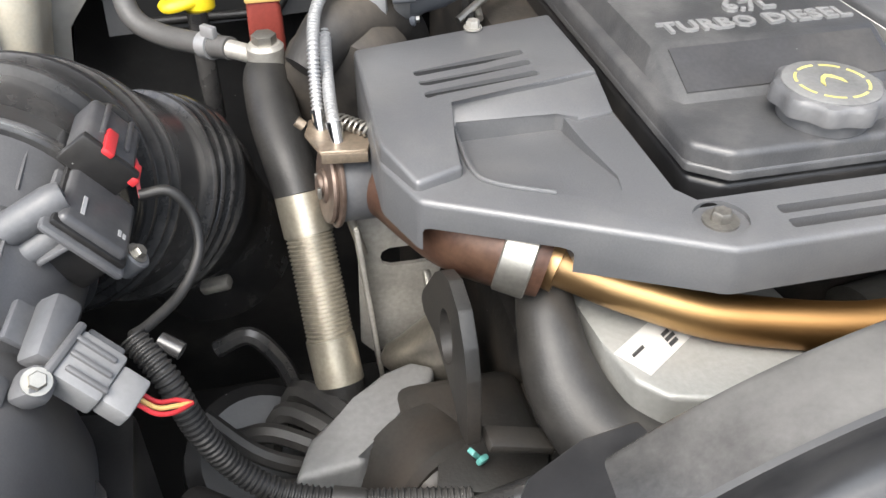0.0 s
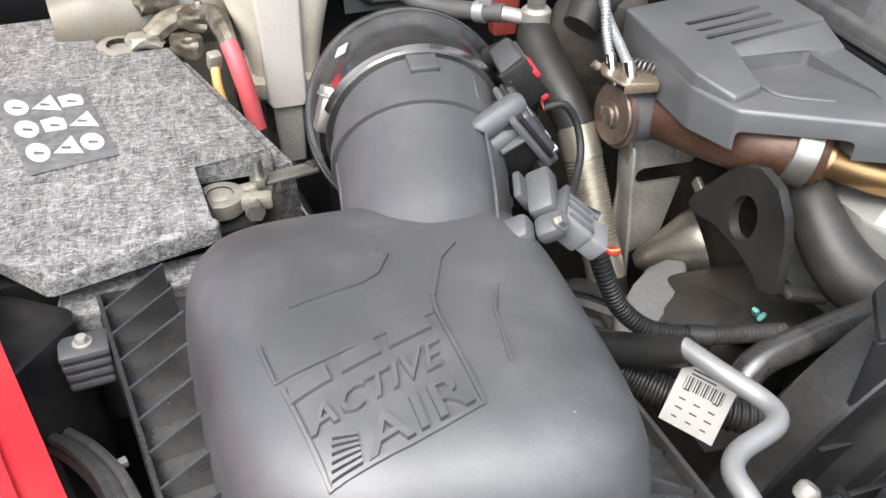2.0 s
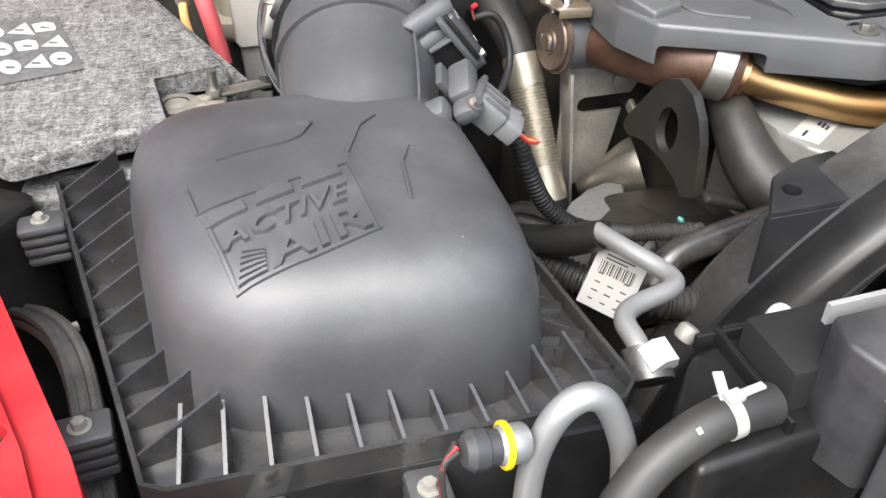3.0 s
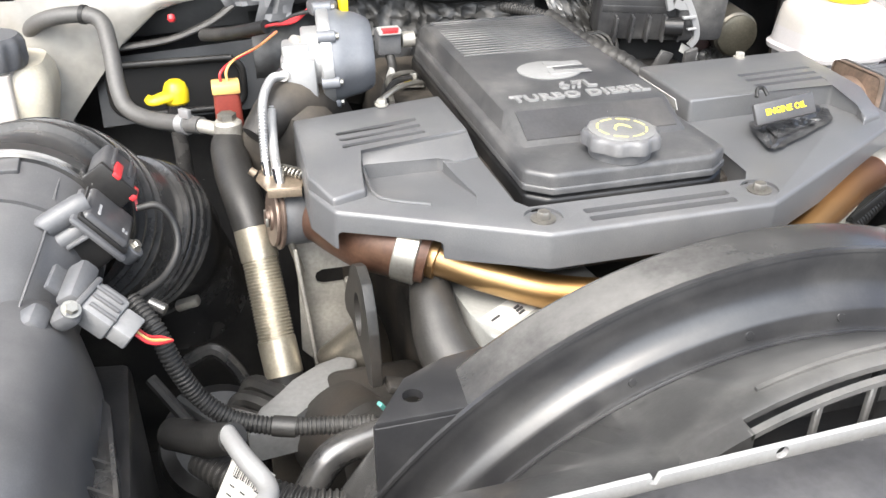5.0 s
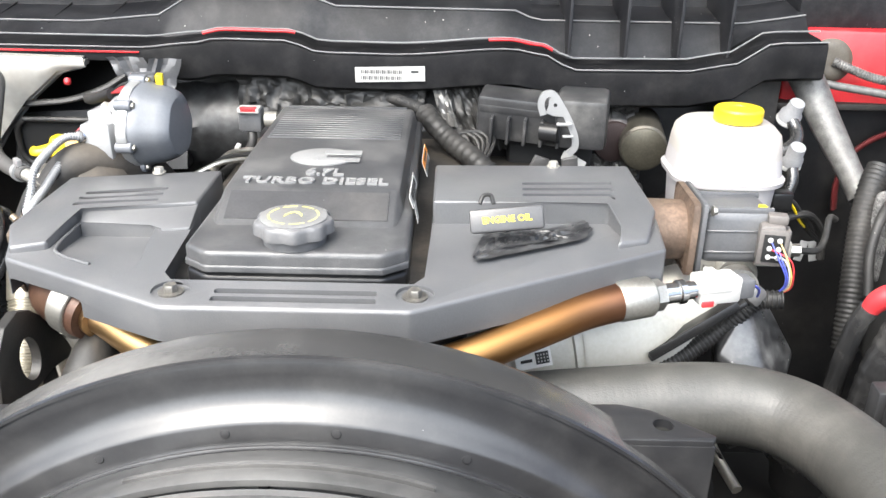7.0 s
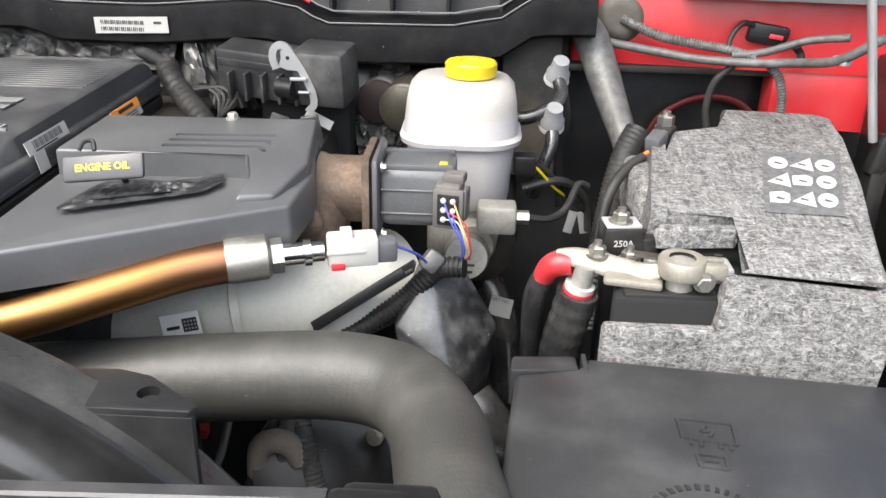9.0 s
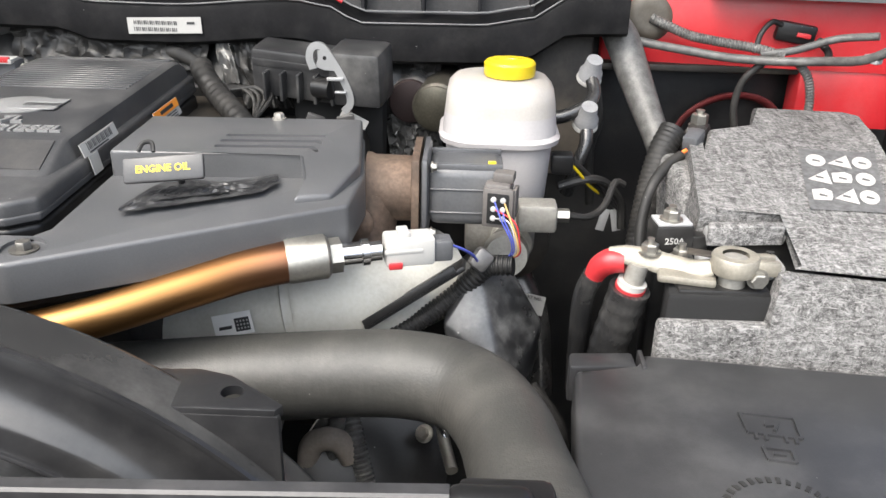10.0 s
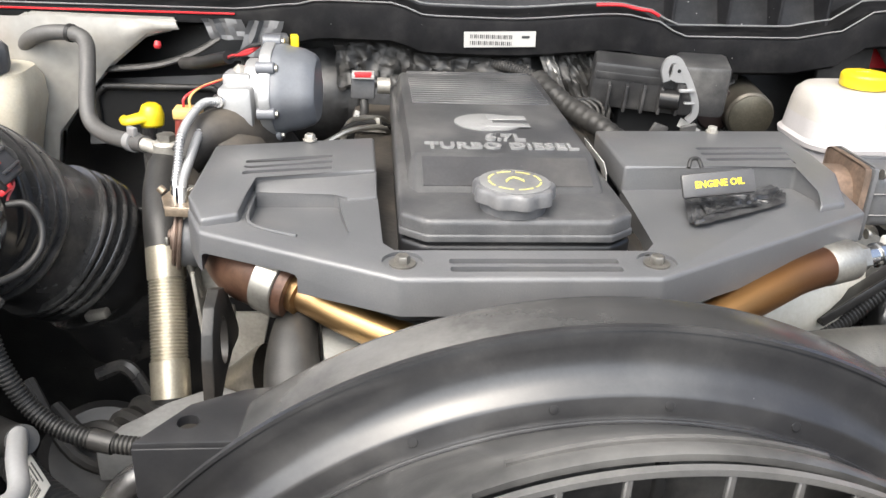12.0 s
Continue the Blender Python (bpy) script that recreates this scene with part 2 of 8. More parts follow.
def felt():
    """Grey fibrous felt: pale fibres over dark ones, both wavy."""
    m = surface("fibrous_grey_felt", (0.3, 0.3, 0.3), 0.95, bump=0)
    n, link = m.node_tree.nodes, m.node_tree.links.new
    b = n["Principled BSDF"]
    co = n.new("ShaderNodeTexCoord")
    hs = []
    for s, st, d in ((150, (1, 0.22, 0.6), 2.5), (330, (0.25, 1, 0.4), 1.5), (70, (0.9, 0.35, 1), 1.5)):
        mp = n.new("ShaderNodeMapping")
        mp.inputs["Scale"].default_value = st
        mp.inputs["Rotation"].default_value = (0.3, 0.2, s)
        link(co.outputs["Object"], mp.inputs[0])
        t = n.new("ShaderNodeTexNoise")
        t.inputs["Scale"].default_value, t.inputs["Detail"].default_value, t.inputs["Distortion"].default_value = s, 5, d
        t.inputs["Roughness"].default_value = 0.7
        link(mp.outputs[0], t.inputs["Vector"])
        hs.append(t.outputs[0])
    a = n.new("ShaderNodeMath")
    link(hs[0], a.inputs[0])
    link(hs[1], a.inputs[1])
    a2 = n.new("ShaderNodeMath")
    link(a.outputs[0], a2.inputs[0])
    link(hs[2], a2.inputs[1])
    r = n.new("ShaderNodeValToRGB")
    e = r.color_ramp.elements
    e[0].position, e[0].color = 0.39, (0.034, 0.033, 0.032, 1)
    e[1].position, e[1].color = 0.64, (0.33, 0.324, 0.316, 1)
    x = e.new(0.5)
    x.color = (0.145, 0.142, 0.138, 1)
    dv = n.new("ShaderNodeMath")
    dv.operation = "DIVIDE"
    dv.inputs[1].default_value = 3
    link(a2.outputs[0], dv.inputs[0])
    link(dv.outputs[0], r.inputs[0])
    col, height = r.outputs[0], dv.outputs[0]
    for s, st, dist, shade, amount in ((90, (0.45, 0.9, 1.3), 0.7, (0.40, 0.39, 0.38, 1), 0.5), (150, (0.4, 1, 1.2), 0.8, (0.38, 0.37, 0.36, 1), 0.4), (110, (0.5, 1, 1.2), 0.7, (0.030, 0.029, 0.028, 1), 0.55)):
        mp = n.new("ShaderNodeMapping")
        mp.inputs["Scale"].default_value = st
        mp.inputs["Location"].default_value = (s, 0.3 * s, 0.1 * s)
        link(co.outputs["Object"], mp.inputs[0])
        t = n.new("ShaderNodeTexNoise")
        t.inputs["Scale"].default_value, t.inputs["Detail"].default_value, t.inputs["Distortion"].default_value = s, 3, dist
        link(mp.outputs[0], t.inputs["Vector"])
        off = n.new("ShaderNodeMath")
        off.operation = "SUBTRACT"
        off.inputs[1].default_value = 0.5
        link(t.outputs[0], off.inputs[0])
        ab = n.new("ShaderNodeMath")
        ab.operation = "ABSOLUTE"
        link(off.outputs[0], ab.inputs[0])
        thin = n.new("ShaderNodeMapRange")
        thin.inputs["From Min"].default_value, thin.inputs["From Max"].default_value = 0.004, 0.022
        thin.inputs["To Min"].default_value, thin.inputs["To Max"].default_value = amount, 0.0
        link(ab.outputs[0], thin.inputs[0])
        mx = n.new("ShaderNodeMix")
        mx.data_type = "RGBA"
        mx.inputs[7].default_value = shade
        link(thin.outputs[0], mx.inputs[0])
        link(col, mx.inputs[6])
        col = mx.outputs[2]
        raised = n.new("ShaderNodeMath")
        raised.operation = "MULTIPLY_ADD"
        raised.inputs[1].default_value = 0.12 if shade[0] > 0.1 else -0.12
        link(thin.outputs[0], raised.inputs[0])
        link(height, raised.inputs[2])
        height = raised.outputs[0]
    link(col, b.inputs["Base Color"])
    bp = n.new("ShaderNodeBump")
    bp.inputs["Strength"].default_value, bp.inputs["Distance"].default_value = 0.8, 0.002
    link(height, bp.inputs["Height"])
    link(bp.outputs[0], b.inputs["Normal"])
    b.inputs["Specular IOR Level"].default_value = 0.15
    return m


TEMPER = tempered()
FELT = felt()
for milky in (WHITEPL, TEAMILK):
    pb = milky.node_tree.nodes["Principled BSDF"]
    pb.inputs["Subsurface Weight"].default_value = 0.35
    pb.inputs["Subsurface Radius"].default_value = (0.02, 0.018, 0.014)

# ---- shape helpers ----


def part(name, bm, material, parent, label="", sharp=38):
    """Links a bmesh in world coordinates as one mesh under a thing or a part."""
    me = bpy.data.meshes.new(name)
    bmesh.ops.recalc_face_normals(bm, faces=bm.faces)
    bm.to_mesh(me)
    bm.free()
    me.materials.append(material)
    me.shade_smooth()
    me.set_sharp_from_angle(angle=radians(sharp))
    ob = new(name, me)
    if parent:
        ob.parent = parent
        ob.matrix_parent_inverse = Matrix.Translation(-parent.location)
    return tagged(ob, label)


def thing(name, base, label, category, group="", kind=""):
    ob = new(name)
    ob.empty_display_size = 0.02
    ob.location = base
    return tagged(ob, label, category, group, kind)


def solo(name, bm, material, label, category="", group="", kind="", sharp=38):
    return tagged(part(name, bm, material, None, "", sharp), label, category, group, kind)


def join(*bms):
    out = bms[0]
    for b in bms[1:]:
        tmp = bpy.data.meshes.new("tmp")
        b.to_mesh(tmp)
        b.free()
        out.from_mesh(tmp)
        bpy.data.meshes.remove(tmp)
    return out


def rbox(lo, hi, r=0.003, seg=2, m=None):
    """A box between two corners with rounded edges."""
    bm = bmesh.new()
    bmesh.ops.create_cube(bm, size=1)
    lo, hi = Vector(lo), Vector(hi)
    for v in bm.verts:
        v.co = Vector([(a + b) / 2 + c * (b - a) for a, b, c in zip(lo, hi, v.co)])
    if r:
        bmesh.ops.bevel(bm, geom=bm.edges[:], offset=r, segments=seg, affect="EDGES", profile=0.5)
    if m:
        bm.transform(m)
    return bm


def cbox(c, size, r=0.003, rot=(0, 0, 0), seg=2):
    """A rounded box about a centre, turned by Euler degrees."""
    s = Vector(size) / 2
    return rbox(-s, s, r, seg, pose(*c, *rot))


def slab(poly, z0, z1, r=0.003, seg=2, taper=0.0):
    """A plate with the outline poly from z0 to z1; points may carry their own top height. taper: inset of the top."""
    bm = bmesh.new()
    cx = sum(p[0] for p in poly) / len(poly)
    cy = sum(p[1] for p in poly) / len(poly)
    low = [bm.verts.new((p[0], p[1], z0)) for p in poly]
    top = [bm.verts.new((p[0] + (cx - p[0]) * taper, p[1] + (cy - p[1]) * taper, p[2] if len(p) > 2 else z1)) for p in poly]
    bm.faces.new(top)
    bm.faces.new(low[::-1])
    k = len(poly)
    for i in range(k):
        bm.faces.new((low[i], low[(i + 1) % k], top[(i + 1) % k], top[i]))
    if r:
        es = [e for e in bm.edges if not (e.verts[0] in low and e.verts[1] in low)]
        bmesh.ops.bevel(bm, geom=es, offset=r, segments=seg, affect="EDGES", profile=0.5)
    return bm


def curve_points(path, steps=8):
    """A smooth line through the path's points."""
    p = [Vector(q) for q in path]
    if len(p) < 3:
        return [p[0].lerp(p[1], i / steps) for i in range(steps + 1)]
    p = [2 * p[0] - p[1], *p, 2 * p[-1] - p[-2]]
    out = []
    for a, b, c, d in zip(p, p[1:], p[2:], p[3:]):
        for i in range(steps):
            t = i / steps
            out.append(0.5 * (2 * b + (c - a) * t + (2 * a - 5 * b + 4 * c - d) * t * t + (3 * b - a - 3 * c + d) * t ** 3))
    return out + [p[-2]]


def spread(pts, step):
    """The line again with points at even steps."""
    out, left = [pts[0]], step
    for a, b in zip(pts, pts[1:]):
        d = (b - a).length
        while d >= left:
            a = a + (b - a) * (left / d)
            d, left = (b - a).length, step
            out.append(a)
        left -= d
    return out if (out[-1] - pts[-1]).length < step * 0.3 else out + [pts[-1]]


def tube(path, r, n=14, steps=8, ribs=0.0, depth=0.0, flat=1.0, cap=True):
    """A tube along a smooth line. r: one radius or one for each point of the path. ribs: rib spacing of a corrugated tube of that depth."""
    pts = curve_points(path, steps)
    rs = [r] * len(pts) if not isinstance(r, (list, tuple)) else [r[min(int(i / steps), len(r) - 2)] * (1 - (i / steps - min(int(i / steps), len(r) - 2))) + r[min(int(i / steps), len(r) - 2) + 1] * (i / steps - min(int(i / steps), len(r) - 2)) for i in range(len(pts))]
    if ribs:
        pts = spread(pts, ribs / 4)
        rs = [(r if not isinstance(r, (list, tuple)) else r[0]) + depth * (0, 0, -1, -1)[i % 4] for i in range(len(pts))]
    bm = bmesh.new()
    rings, up = [], None
    for i, p in enumerate(pts):
        t = (pts[min(i + 1, len(pts) - 1)] - pts[max(i - 1, 0)]).normalized()
        if up is None:
            up = t.orthogonal().normalized()
        up = (up - t * up.dot(t)).normalized()
        side = t.cross(up)
        rings.append([bm.verts.new(p + rs[i] * (math.cos(a) * up + flat * math.sin(a) * side)) for a in [2 * math.pi * k / n for k in range(n)]])
    for a, b in zip(rings, rings[1:]):
        for k in range(n):
            bm.faces.new((a[k], a[(k + 1) % n], b[(k + 1) % n], b[k]))
    if cap:
        bm.faces.new(rings[0][::-1])
        bm.faces.new(rings[-1])
    return bm


def lathe(profile, origin, axis=(0, 0, 1), n=28, cap=True):
    """A turned shape: (radius, height) along an axis from origin."""
    bm = bmesh.new()
    q = Vector(axis).to_track_quat("Z", "Y").to_matrix().to_4x4()
    m = Matrix.Translation(origin) @ q
    rings = [[bm.verts.new(m @ Vector((r * math.cos(2 * math.pi * k / n), r * math.sin(2 * math.pi * k / n), h))) for k in range(n)] for r, h in profile]
    for a, b in zip(rings, rings[1:]):
        for k in range(n):
            bm.faces.new((a[k], a[(k + 1) % n], b[(k + 1) % n], b[k]))
    if cap:
        bm.faces.new(rings[0][::-1])
        bm.faces.new(rings[-1])
    return bm


def loft(rings, cap=True, closed=True):
    bm = bmesh.new()
    vs = [[bm.verts.new(p) for p in ring] for ring in rings]
    n = len(rings[0])
    for a, b in zip(vs, vs[1:]):
        for k in range(n if closed else n - 1):
            bm.faces.new((a[k], a[(k + 1) % n], b[(k + 1) % n], b[k]))
    if cap and closed:
        bm.faces.new(vs[0][::-1])
        bm.faces.new(vs[-1])
    return bm


def rrect(cx, cy, hx, hy, r, z, n=6, rot=0.0):
    """A rounded rectangle's ring of points at height z."""
    out = []
    ca, sa = math.cos(radians(rot)), math.sin(radians(rot))
    for sx, sy, a0 in ((1, 1, 0), (-1, 1, 90), (-1, -1, 180), (1, -1, 270)):
        for k in range(n + 1):
            a = radians(a0 + 90 * k / n)
            x, y = sx * (hx - r) + r * math.cos(a), sy * (hy - r) + r * math.sin(a)
            out.append((cx + ca * x - sa * y, cy + sa * x + ca * y, z))
    return out


def hexbolt(c, r=0.007, h=0.006, axis=(0, 0, 1), washer=1.6):
    """Hex head on a washer."""
    a = lathe([(r * washer, 0), (r * washer, 0.0015)], c, axis, 20)
    b = lathe([(r, 0.0012), (r, h), (r * 0.85, h + 0.0012)], c, axis, 6)
    return join(a, b)


def letters(text, size, m, depth=0.0006, bold=0.0, spacing=1.0):
    """Built-in font writing as a mesh lying in the xy plane of m."""
    cu = bpy.data.curves.new("letters", "FONT")
    cu.body, cu.size, cu.extrude, cu.offset, cu.align_x, cu.align_y, cu.space_character = text, size, depth, bold, "CENTER", "CENTER", spacing
    cu.resolution_u = 2
    ob = bpy.data.objects.new("letters", cu)
    scene.collection.objects.link(ob)
    bpy.context.view_layer.update()
    me = bpy.data.meshes.new_from_object(ob.evaluated_get(bpy.context.evaluated_depsgraph_get()))
    bm = bmesh.new()
    bm.from_mesh(me)
    bm.transform(m)
    bpy.data.objects.remove(ob)
    bpy.data.meshes.remove(me)
    return bm


def carve(ob, *cutters):
    """Cuts real openings into a part and throws the cutting shapes away."""
    made = []
    for bm in cutters:
        me = bpy.data.meshes.new("cutter")
        bmesh.ops.recalc_face_normals(bm, faces=bm.faces)
        bm.to_mesh(me)
        bm.free()
        c = new("cutter", me)
        made.append(c)
        mod = ob.modifiers.new("cut", "BOOLEAN")
        mod.operation, mod.object, mod.solver = "DIFFERENCE", c, "EXACT"
    bpy.context.view_layer.update()
    me = bpy.data.meshes.new_from_object(ob.evaluated_get(bpy.context.evaluated_depsgraph_get()))
    ob.modifiers.clear()
    old, ob.data = ob.data, me
    bpy.data.meshes.remove(old)
    me.set_sharp_from_angle(angle=radians(38))
    for c in made:
        d = c.data
        bpy.data.objects.remove(c)
        bpy.data.meshes.remove(d)
    return ob


def bars(c, u, v, n, length, height, gap, parent, material=INK, name="print_bar", up=0.0006, tall=False):
    """Rows of plain bars for writing that cannot be read; c is the first bar's start, u along, v across."""
    u, v = Vector(u).normalized(), Vector(v).normalized()
    w = u.cross(v).normalized()
    for i in range(n):
        o = Vector(c) + v * (gap * i)
        k = length * (0.72 + 0.28 * ((i * 37) % 10) / 10)
        bm = loft([[o, o + u * k, o + u * k + v * height, o + v * height], [p + w * up for p in (o, o + u * k, o + u * k + v * height, o + v * height)]])
        part(name, bm, material, parent)


def sheet(c, u, v, w, h, t=0.0006):
    """A thin label: corner c, sides u and v of lengths w and h."""
    u, v, c = Vector(u).normalized(), Vector(v).normalized(), Vector(c)
    v = (v - u * v.dot(u)).normalized()
    n = u.cross(v).normalized() * t
    q = [c, c + u * w, c + u * w + v * h, c + v * h]
    return loft([q, [p + n for p in q]])


def obox(c, u, v, size, r=0.002, seg=2):
    """A rounded box about c whose sides run along u, v and their normal."""
    u = Vector(u).normalized()
    v = Vector(v)
    v = (v - u * v.dot(u)).normalized()
    w = u.cross(v)
    m = Matrix.Translation(c) @ Matrix((u, v, w)).transposed().to_4x4()
    s = Vector(size) / 2
    return rbox(-s, s, r, seg, m)


def frame_at(c, u, v):
    u = Vector(u).normalized()
    v = Vector(v)
    v = (v - u * v.dot(u)).normalized()
    return Matrix.Translation(c) @ Matrix((u, v, u.cross(v))).transposed().to_4x4()


def drape(bm, ob, lift=0.0):
    """Lays a flat shape drawn about z = 0 upon the top of a part."""
    bpy.context.view_layer.update()
    for v in bm.verts:
        hit, p, _, _ = ob.ray_cast(Vector((v.co.x, v.co.y, 2.0)), Vector((0, 0, -1)))
        v.co.z += (p.z if hit else 1.0) + lift
    return bm


def wire(name, path, r, material, parent, label="", n=8):
    return part(name, tube(path, r, n, 6), material, parent, label)


def ribbon(path, w, z0, z1):
    """A flat strip of width w along a line in plan, from z0 to z1."""
    p = [Vector((*q[:2], 0)) for q in path]
    a, b = [], []
    for i, q in enumerate(p):
        t = (p[min(i + 1, len(p) - 1)] - p[max(i - 1, 0)]).normalized()
        s = Vector((-t.y, t.x, 0)) * w / 2
        a.append(q + s)
        b.append(q - s)
    up = Vector((0, 0, 1))
    return loft([[x + up * z0, y + up * z0, y + up * z1, x + up * z1] for x, y in zip(a, b)])


def symbols(parent, ob, corners, kinds):
    """A dark printed panel with nine pale warning signs, laid on a jacket top. corners: near left, near right, far right, far left."""
    q = [Vector((*c, 0)) for c in corners]

    def at(s, t):
        return q[0] * (1 - s) * (1 - t) + q[1] * s * (1 - t) + q[2] * s * t + q[3] * (1 - s) * t

    n = 8
    bm = bmesh.new()
    vs = [[bm.verts.new(at(i / n, j / n)) for i in range(n + 1)] for j in range(n + 1)]
    for j in range(n):
        for i in range(n):
            bm.faces.new((vs[j][i], vs[j][i + 1], vs[j + 1][i + 1], vs[j + 1][i]))
    part("printed_panel", drape(bm, ob, 0.0011), LABELGREY, parent, "dark printed panel with pale warning signs")
    for k in range(9):
        i, j = k % 3, k // 3
        c, half = ((i + 0.5) / 3 * 0.9 + 0.05, (j + 0.5) / 3 * 0.86 + 0.07), 0.128
        kind = kinds[k]
        if kind == 0:
            pts = [(math.cos(2 * math.pi * a / 18) * half, math.sin(2 * math.pi * a / 18) * half * 0.85) for a in range(18)]
        elif kind == 1:
            pts = [(-half * 1.2, -half * 0.35), (half * 1.2, -half * 0.9), (half * 0.9, half * 0.95)]
        else:
            pts = [(-half, -half * 0.6), (half * 0.8, -half * 0.6), (half, -half * 0.2), (half, half * 0.5), (half * 0.3, half * 0.8), (-half, half * 0.6)]
        bm = bmesh.new()
        bm.faces.new([bm.verts.new(at(c[0] + x, c[1] + y)) for x, y in pts])
        part("sign", drape(bm, ob, 0.0018), STENCIL, parent)
        bm = bmesh.new()
        bm.faces.new([bm.verts.new(at(c[0] + x, c[1] + y)) for x, y in ((-half * 0.4, -half * 0.15), (half * 0.4, -half * 0.3), (half * 0.45, -half * 0.1), (-half * 0.3, half * 0.1))])
        part("sign_mark", drape(bm, ob, 0.0024), LABELGREY, parent)

# ---- structure ----
solo("ground", rbox((-40, -40, -0.1), (40, 40, 0.0), 0), FLOOR, "grey concrete floor under the truck", kind="structure")

# firewall, its top ledge and the cowl above it
solo("wall_north", rbox((-0.75, 0.99, 0.45), (1.45, 1.03, 1.262), 0.004), BLACK, "black insulated bulkhead behind the engine", kind="structure")
for a, b in (((-0.79, -0.25, 0.45), (-0.75, 1.03, 1.08)), ((1.45, -0.25, 0.45), (1.49, 1.03, 1.08))):
    solo("wall_side", rbox(a, b, 0.004), BLACK, "dark inner wing panel of the engine bay", kind="structure")
# Added floor; its near-black colour stands in for deep shade.
solo("floor_of_bay", rbox((-0.75, -0.2, 0.44), (1.45, 0.99, 0.47), 0.003), DARK, "near-black floor added under the bay, shade in its colour", kind="structure")


def cowl_height(x):
    """Height of the cowl seal's edge across the car."""
    pts = ((-0.75, 1.300), (0.05, 1.299), (0.12, 1.306), (0.16, 1.313), (0.25, 1.312), (0.30, 1.297), (0.40, 1.296), (0.56, 1.306), (0.60, 1.300), (0.65, 1.279), (0.80, 1.280), (0.86, 1.289), (0.92, 1.320), (1.0, 1.322))
    for (a, za), (b, zb) in zip(pts, pts[1:]):
        if x <= b:
            t = (x - a) / (b - a)
            t = t * t * (3 - 2 * t)
            return za + (zb - za) * t
    return pts[-1][1]


def cowl_front(x):
    return 0.876 - 0.004 * math.cos((x - 0.35) * 2.2)


xs = [-0.75 + 0.02 * i for i in range(88)]
prof = ((0.075, -0.055), (0.008, -0.05), (0.0, -0.045), (0.0, -0.006), (0.003, 0.0), (0.010, 0.002), (0.018, -0.001), (0.026, -0.001), (0.03, 0.002), (0.10, 0.005))
seal = loft([[(x, cowl_front(x) + dy, cowl_height(x) + (dz if dz > -0.03 else dz * (0.35 if x < 0.02 else min(1.0, 0.35 + (x - 0.02) * 8)))) for dy, dz in prof] for x in xs], closed=False)
solo("cowl_seal", seal, SEALBLACK, "black rubber cowl seal with a thin grey bead", kind="structure")
bead = [(x, cowl_front(x) + 0.001, cowl_height(x) + 0.003) for x in xs]
solo("trim_bead", tube(bead, 0.0010, 6, 1), GREYBEAD, "thin grey bead along the cowl seal", kind="structure")
solo("trim_bead", tube([(x, cowl_front(x) + 0.037, cowl_height(x) + 0.0125) for x in xs], 0.0012, 6, 1), GREYBEAD, "thin worn grey edge of the cowl panel", kind="structure")


def cowl_step(x):
    pts = ((-0.75, 1.322), (-0.06, 1.322), (0.05, 1.333), (0.10, 1.362), (0.27, 1.364), (0.31, 1.350), (0.57, 1.348), (0.60, 1.335), (0.9, 1.335), (1.0, 1.35))
    for (a, za), (b, zb) in zip(pts, pts[1:]):
        if x <= b:
            return za + (zb - za) * (x - a) / (b - a)
    return pts[-1][1]


tray = loft([[(x, cowl_front(x) + 0.04, cowl_height(x) - 0.006), (x, cowl_front(x) + 0.075, cowl_height(x) + 0.004), (x, cowl_front(x) + 0.095, cowl_step(x) - 0.004), (x, cowl_front(x) + 0.10, cowl_step(x)), (x, cowl_front(x) + 0.17, cowl_step(x) + 0.012), (x, cowl_front(x) + 0.19, cowl_step(x) + 0.035), (x, cowl_front(x) + 0.40, cowl_step(x) + 0.10), (x, cowl_front(x) + 0.42, 1.20)] for x in xs], closed=False)
solo("trim_bead", tube([(x, cowl_front(x) + 0.0965, cowl_step(x) - 0.0005) for x in xs], 0.0013, 6, 1), GREYBEAD, "worn grey ridge of the cowl panel", kind="structure")
solo("cowl_panel", tray, COWL, "black plastic cowl panel with stepped ridge and ribs", kind="structure")
for x in (0.645, 0.725, 0.80, 0.87):
    rib = slab([(x - 0.0025, 0.92), (x + 0.0025, 0.92), (x + 0.0025, 1.06), (x - 0.0025, 1.06)], 1.29, 1.375, 0.001)
    solo("cowl_rib", rib, COWL, "upright stiffening rib of the black cowl panel", "rib", "ribs of the cowl", kind="structure")
for a, b in ((0.13, 0.26), (0.53, 0.62)):
    seam = [(a + (b - a) * i / 12, cowl_front(a) + 0.034, cowl_height(a + (b - a) * i / 12) + 0.010) for i in range(13)]
    solo("trim_red_seam", tube(seam, 0.0024, 8, 1), RED, "strip of red body paint behind the cowl seal", kind="structure")

low_seam = [(x, cowl_front(x) - 0.0015, cowl_height(x) - 0.0035) for x in xs if x < 0.06]
solo("trim_red_seam", tube(low_seam, 0.0014, 6, 1), RED, "thin edge of red body paint below the cowl", kind="structure")
for x in (-0.20, -0.115, -0.03, 0.05):
    solo("cowl_joint", loft([[(x + a, cowl_front(x) + dy, cowl_step(x) + dz) for a, dy, dz in ((0, 0.094, -0.004), (0.002, 0.094, -0.004), (0.003, 0.094, -0.002), (0.001, 0.094, -0.002))], [(x + 0.004 + a, cowl_front(x) + dy, cowl_step(x) + dz) for a, dy, dz in ((0, 0.175, 0.012), (0.002, 0.175, 0.012), (0.003, 0.175, 0.016), (0.001, 0.175, 0.016))]]), DARK, "dark joint line across the cowl panel", kind="structure")

solo("cowl_end", rbox((0.985, 0.985, 1.325), (1.5, 1.25, 1.43), 0.006), COWL, "dark end of the cowl above the scuttle", kind="structure")

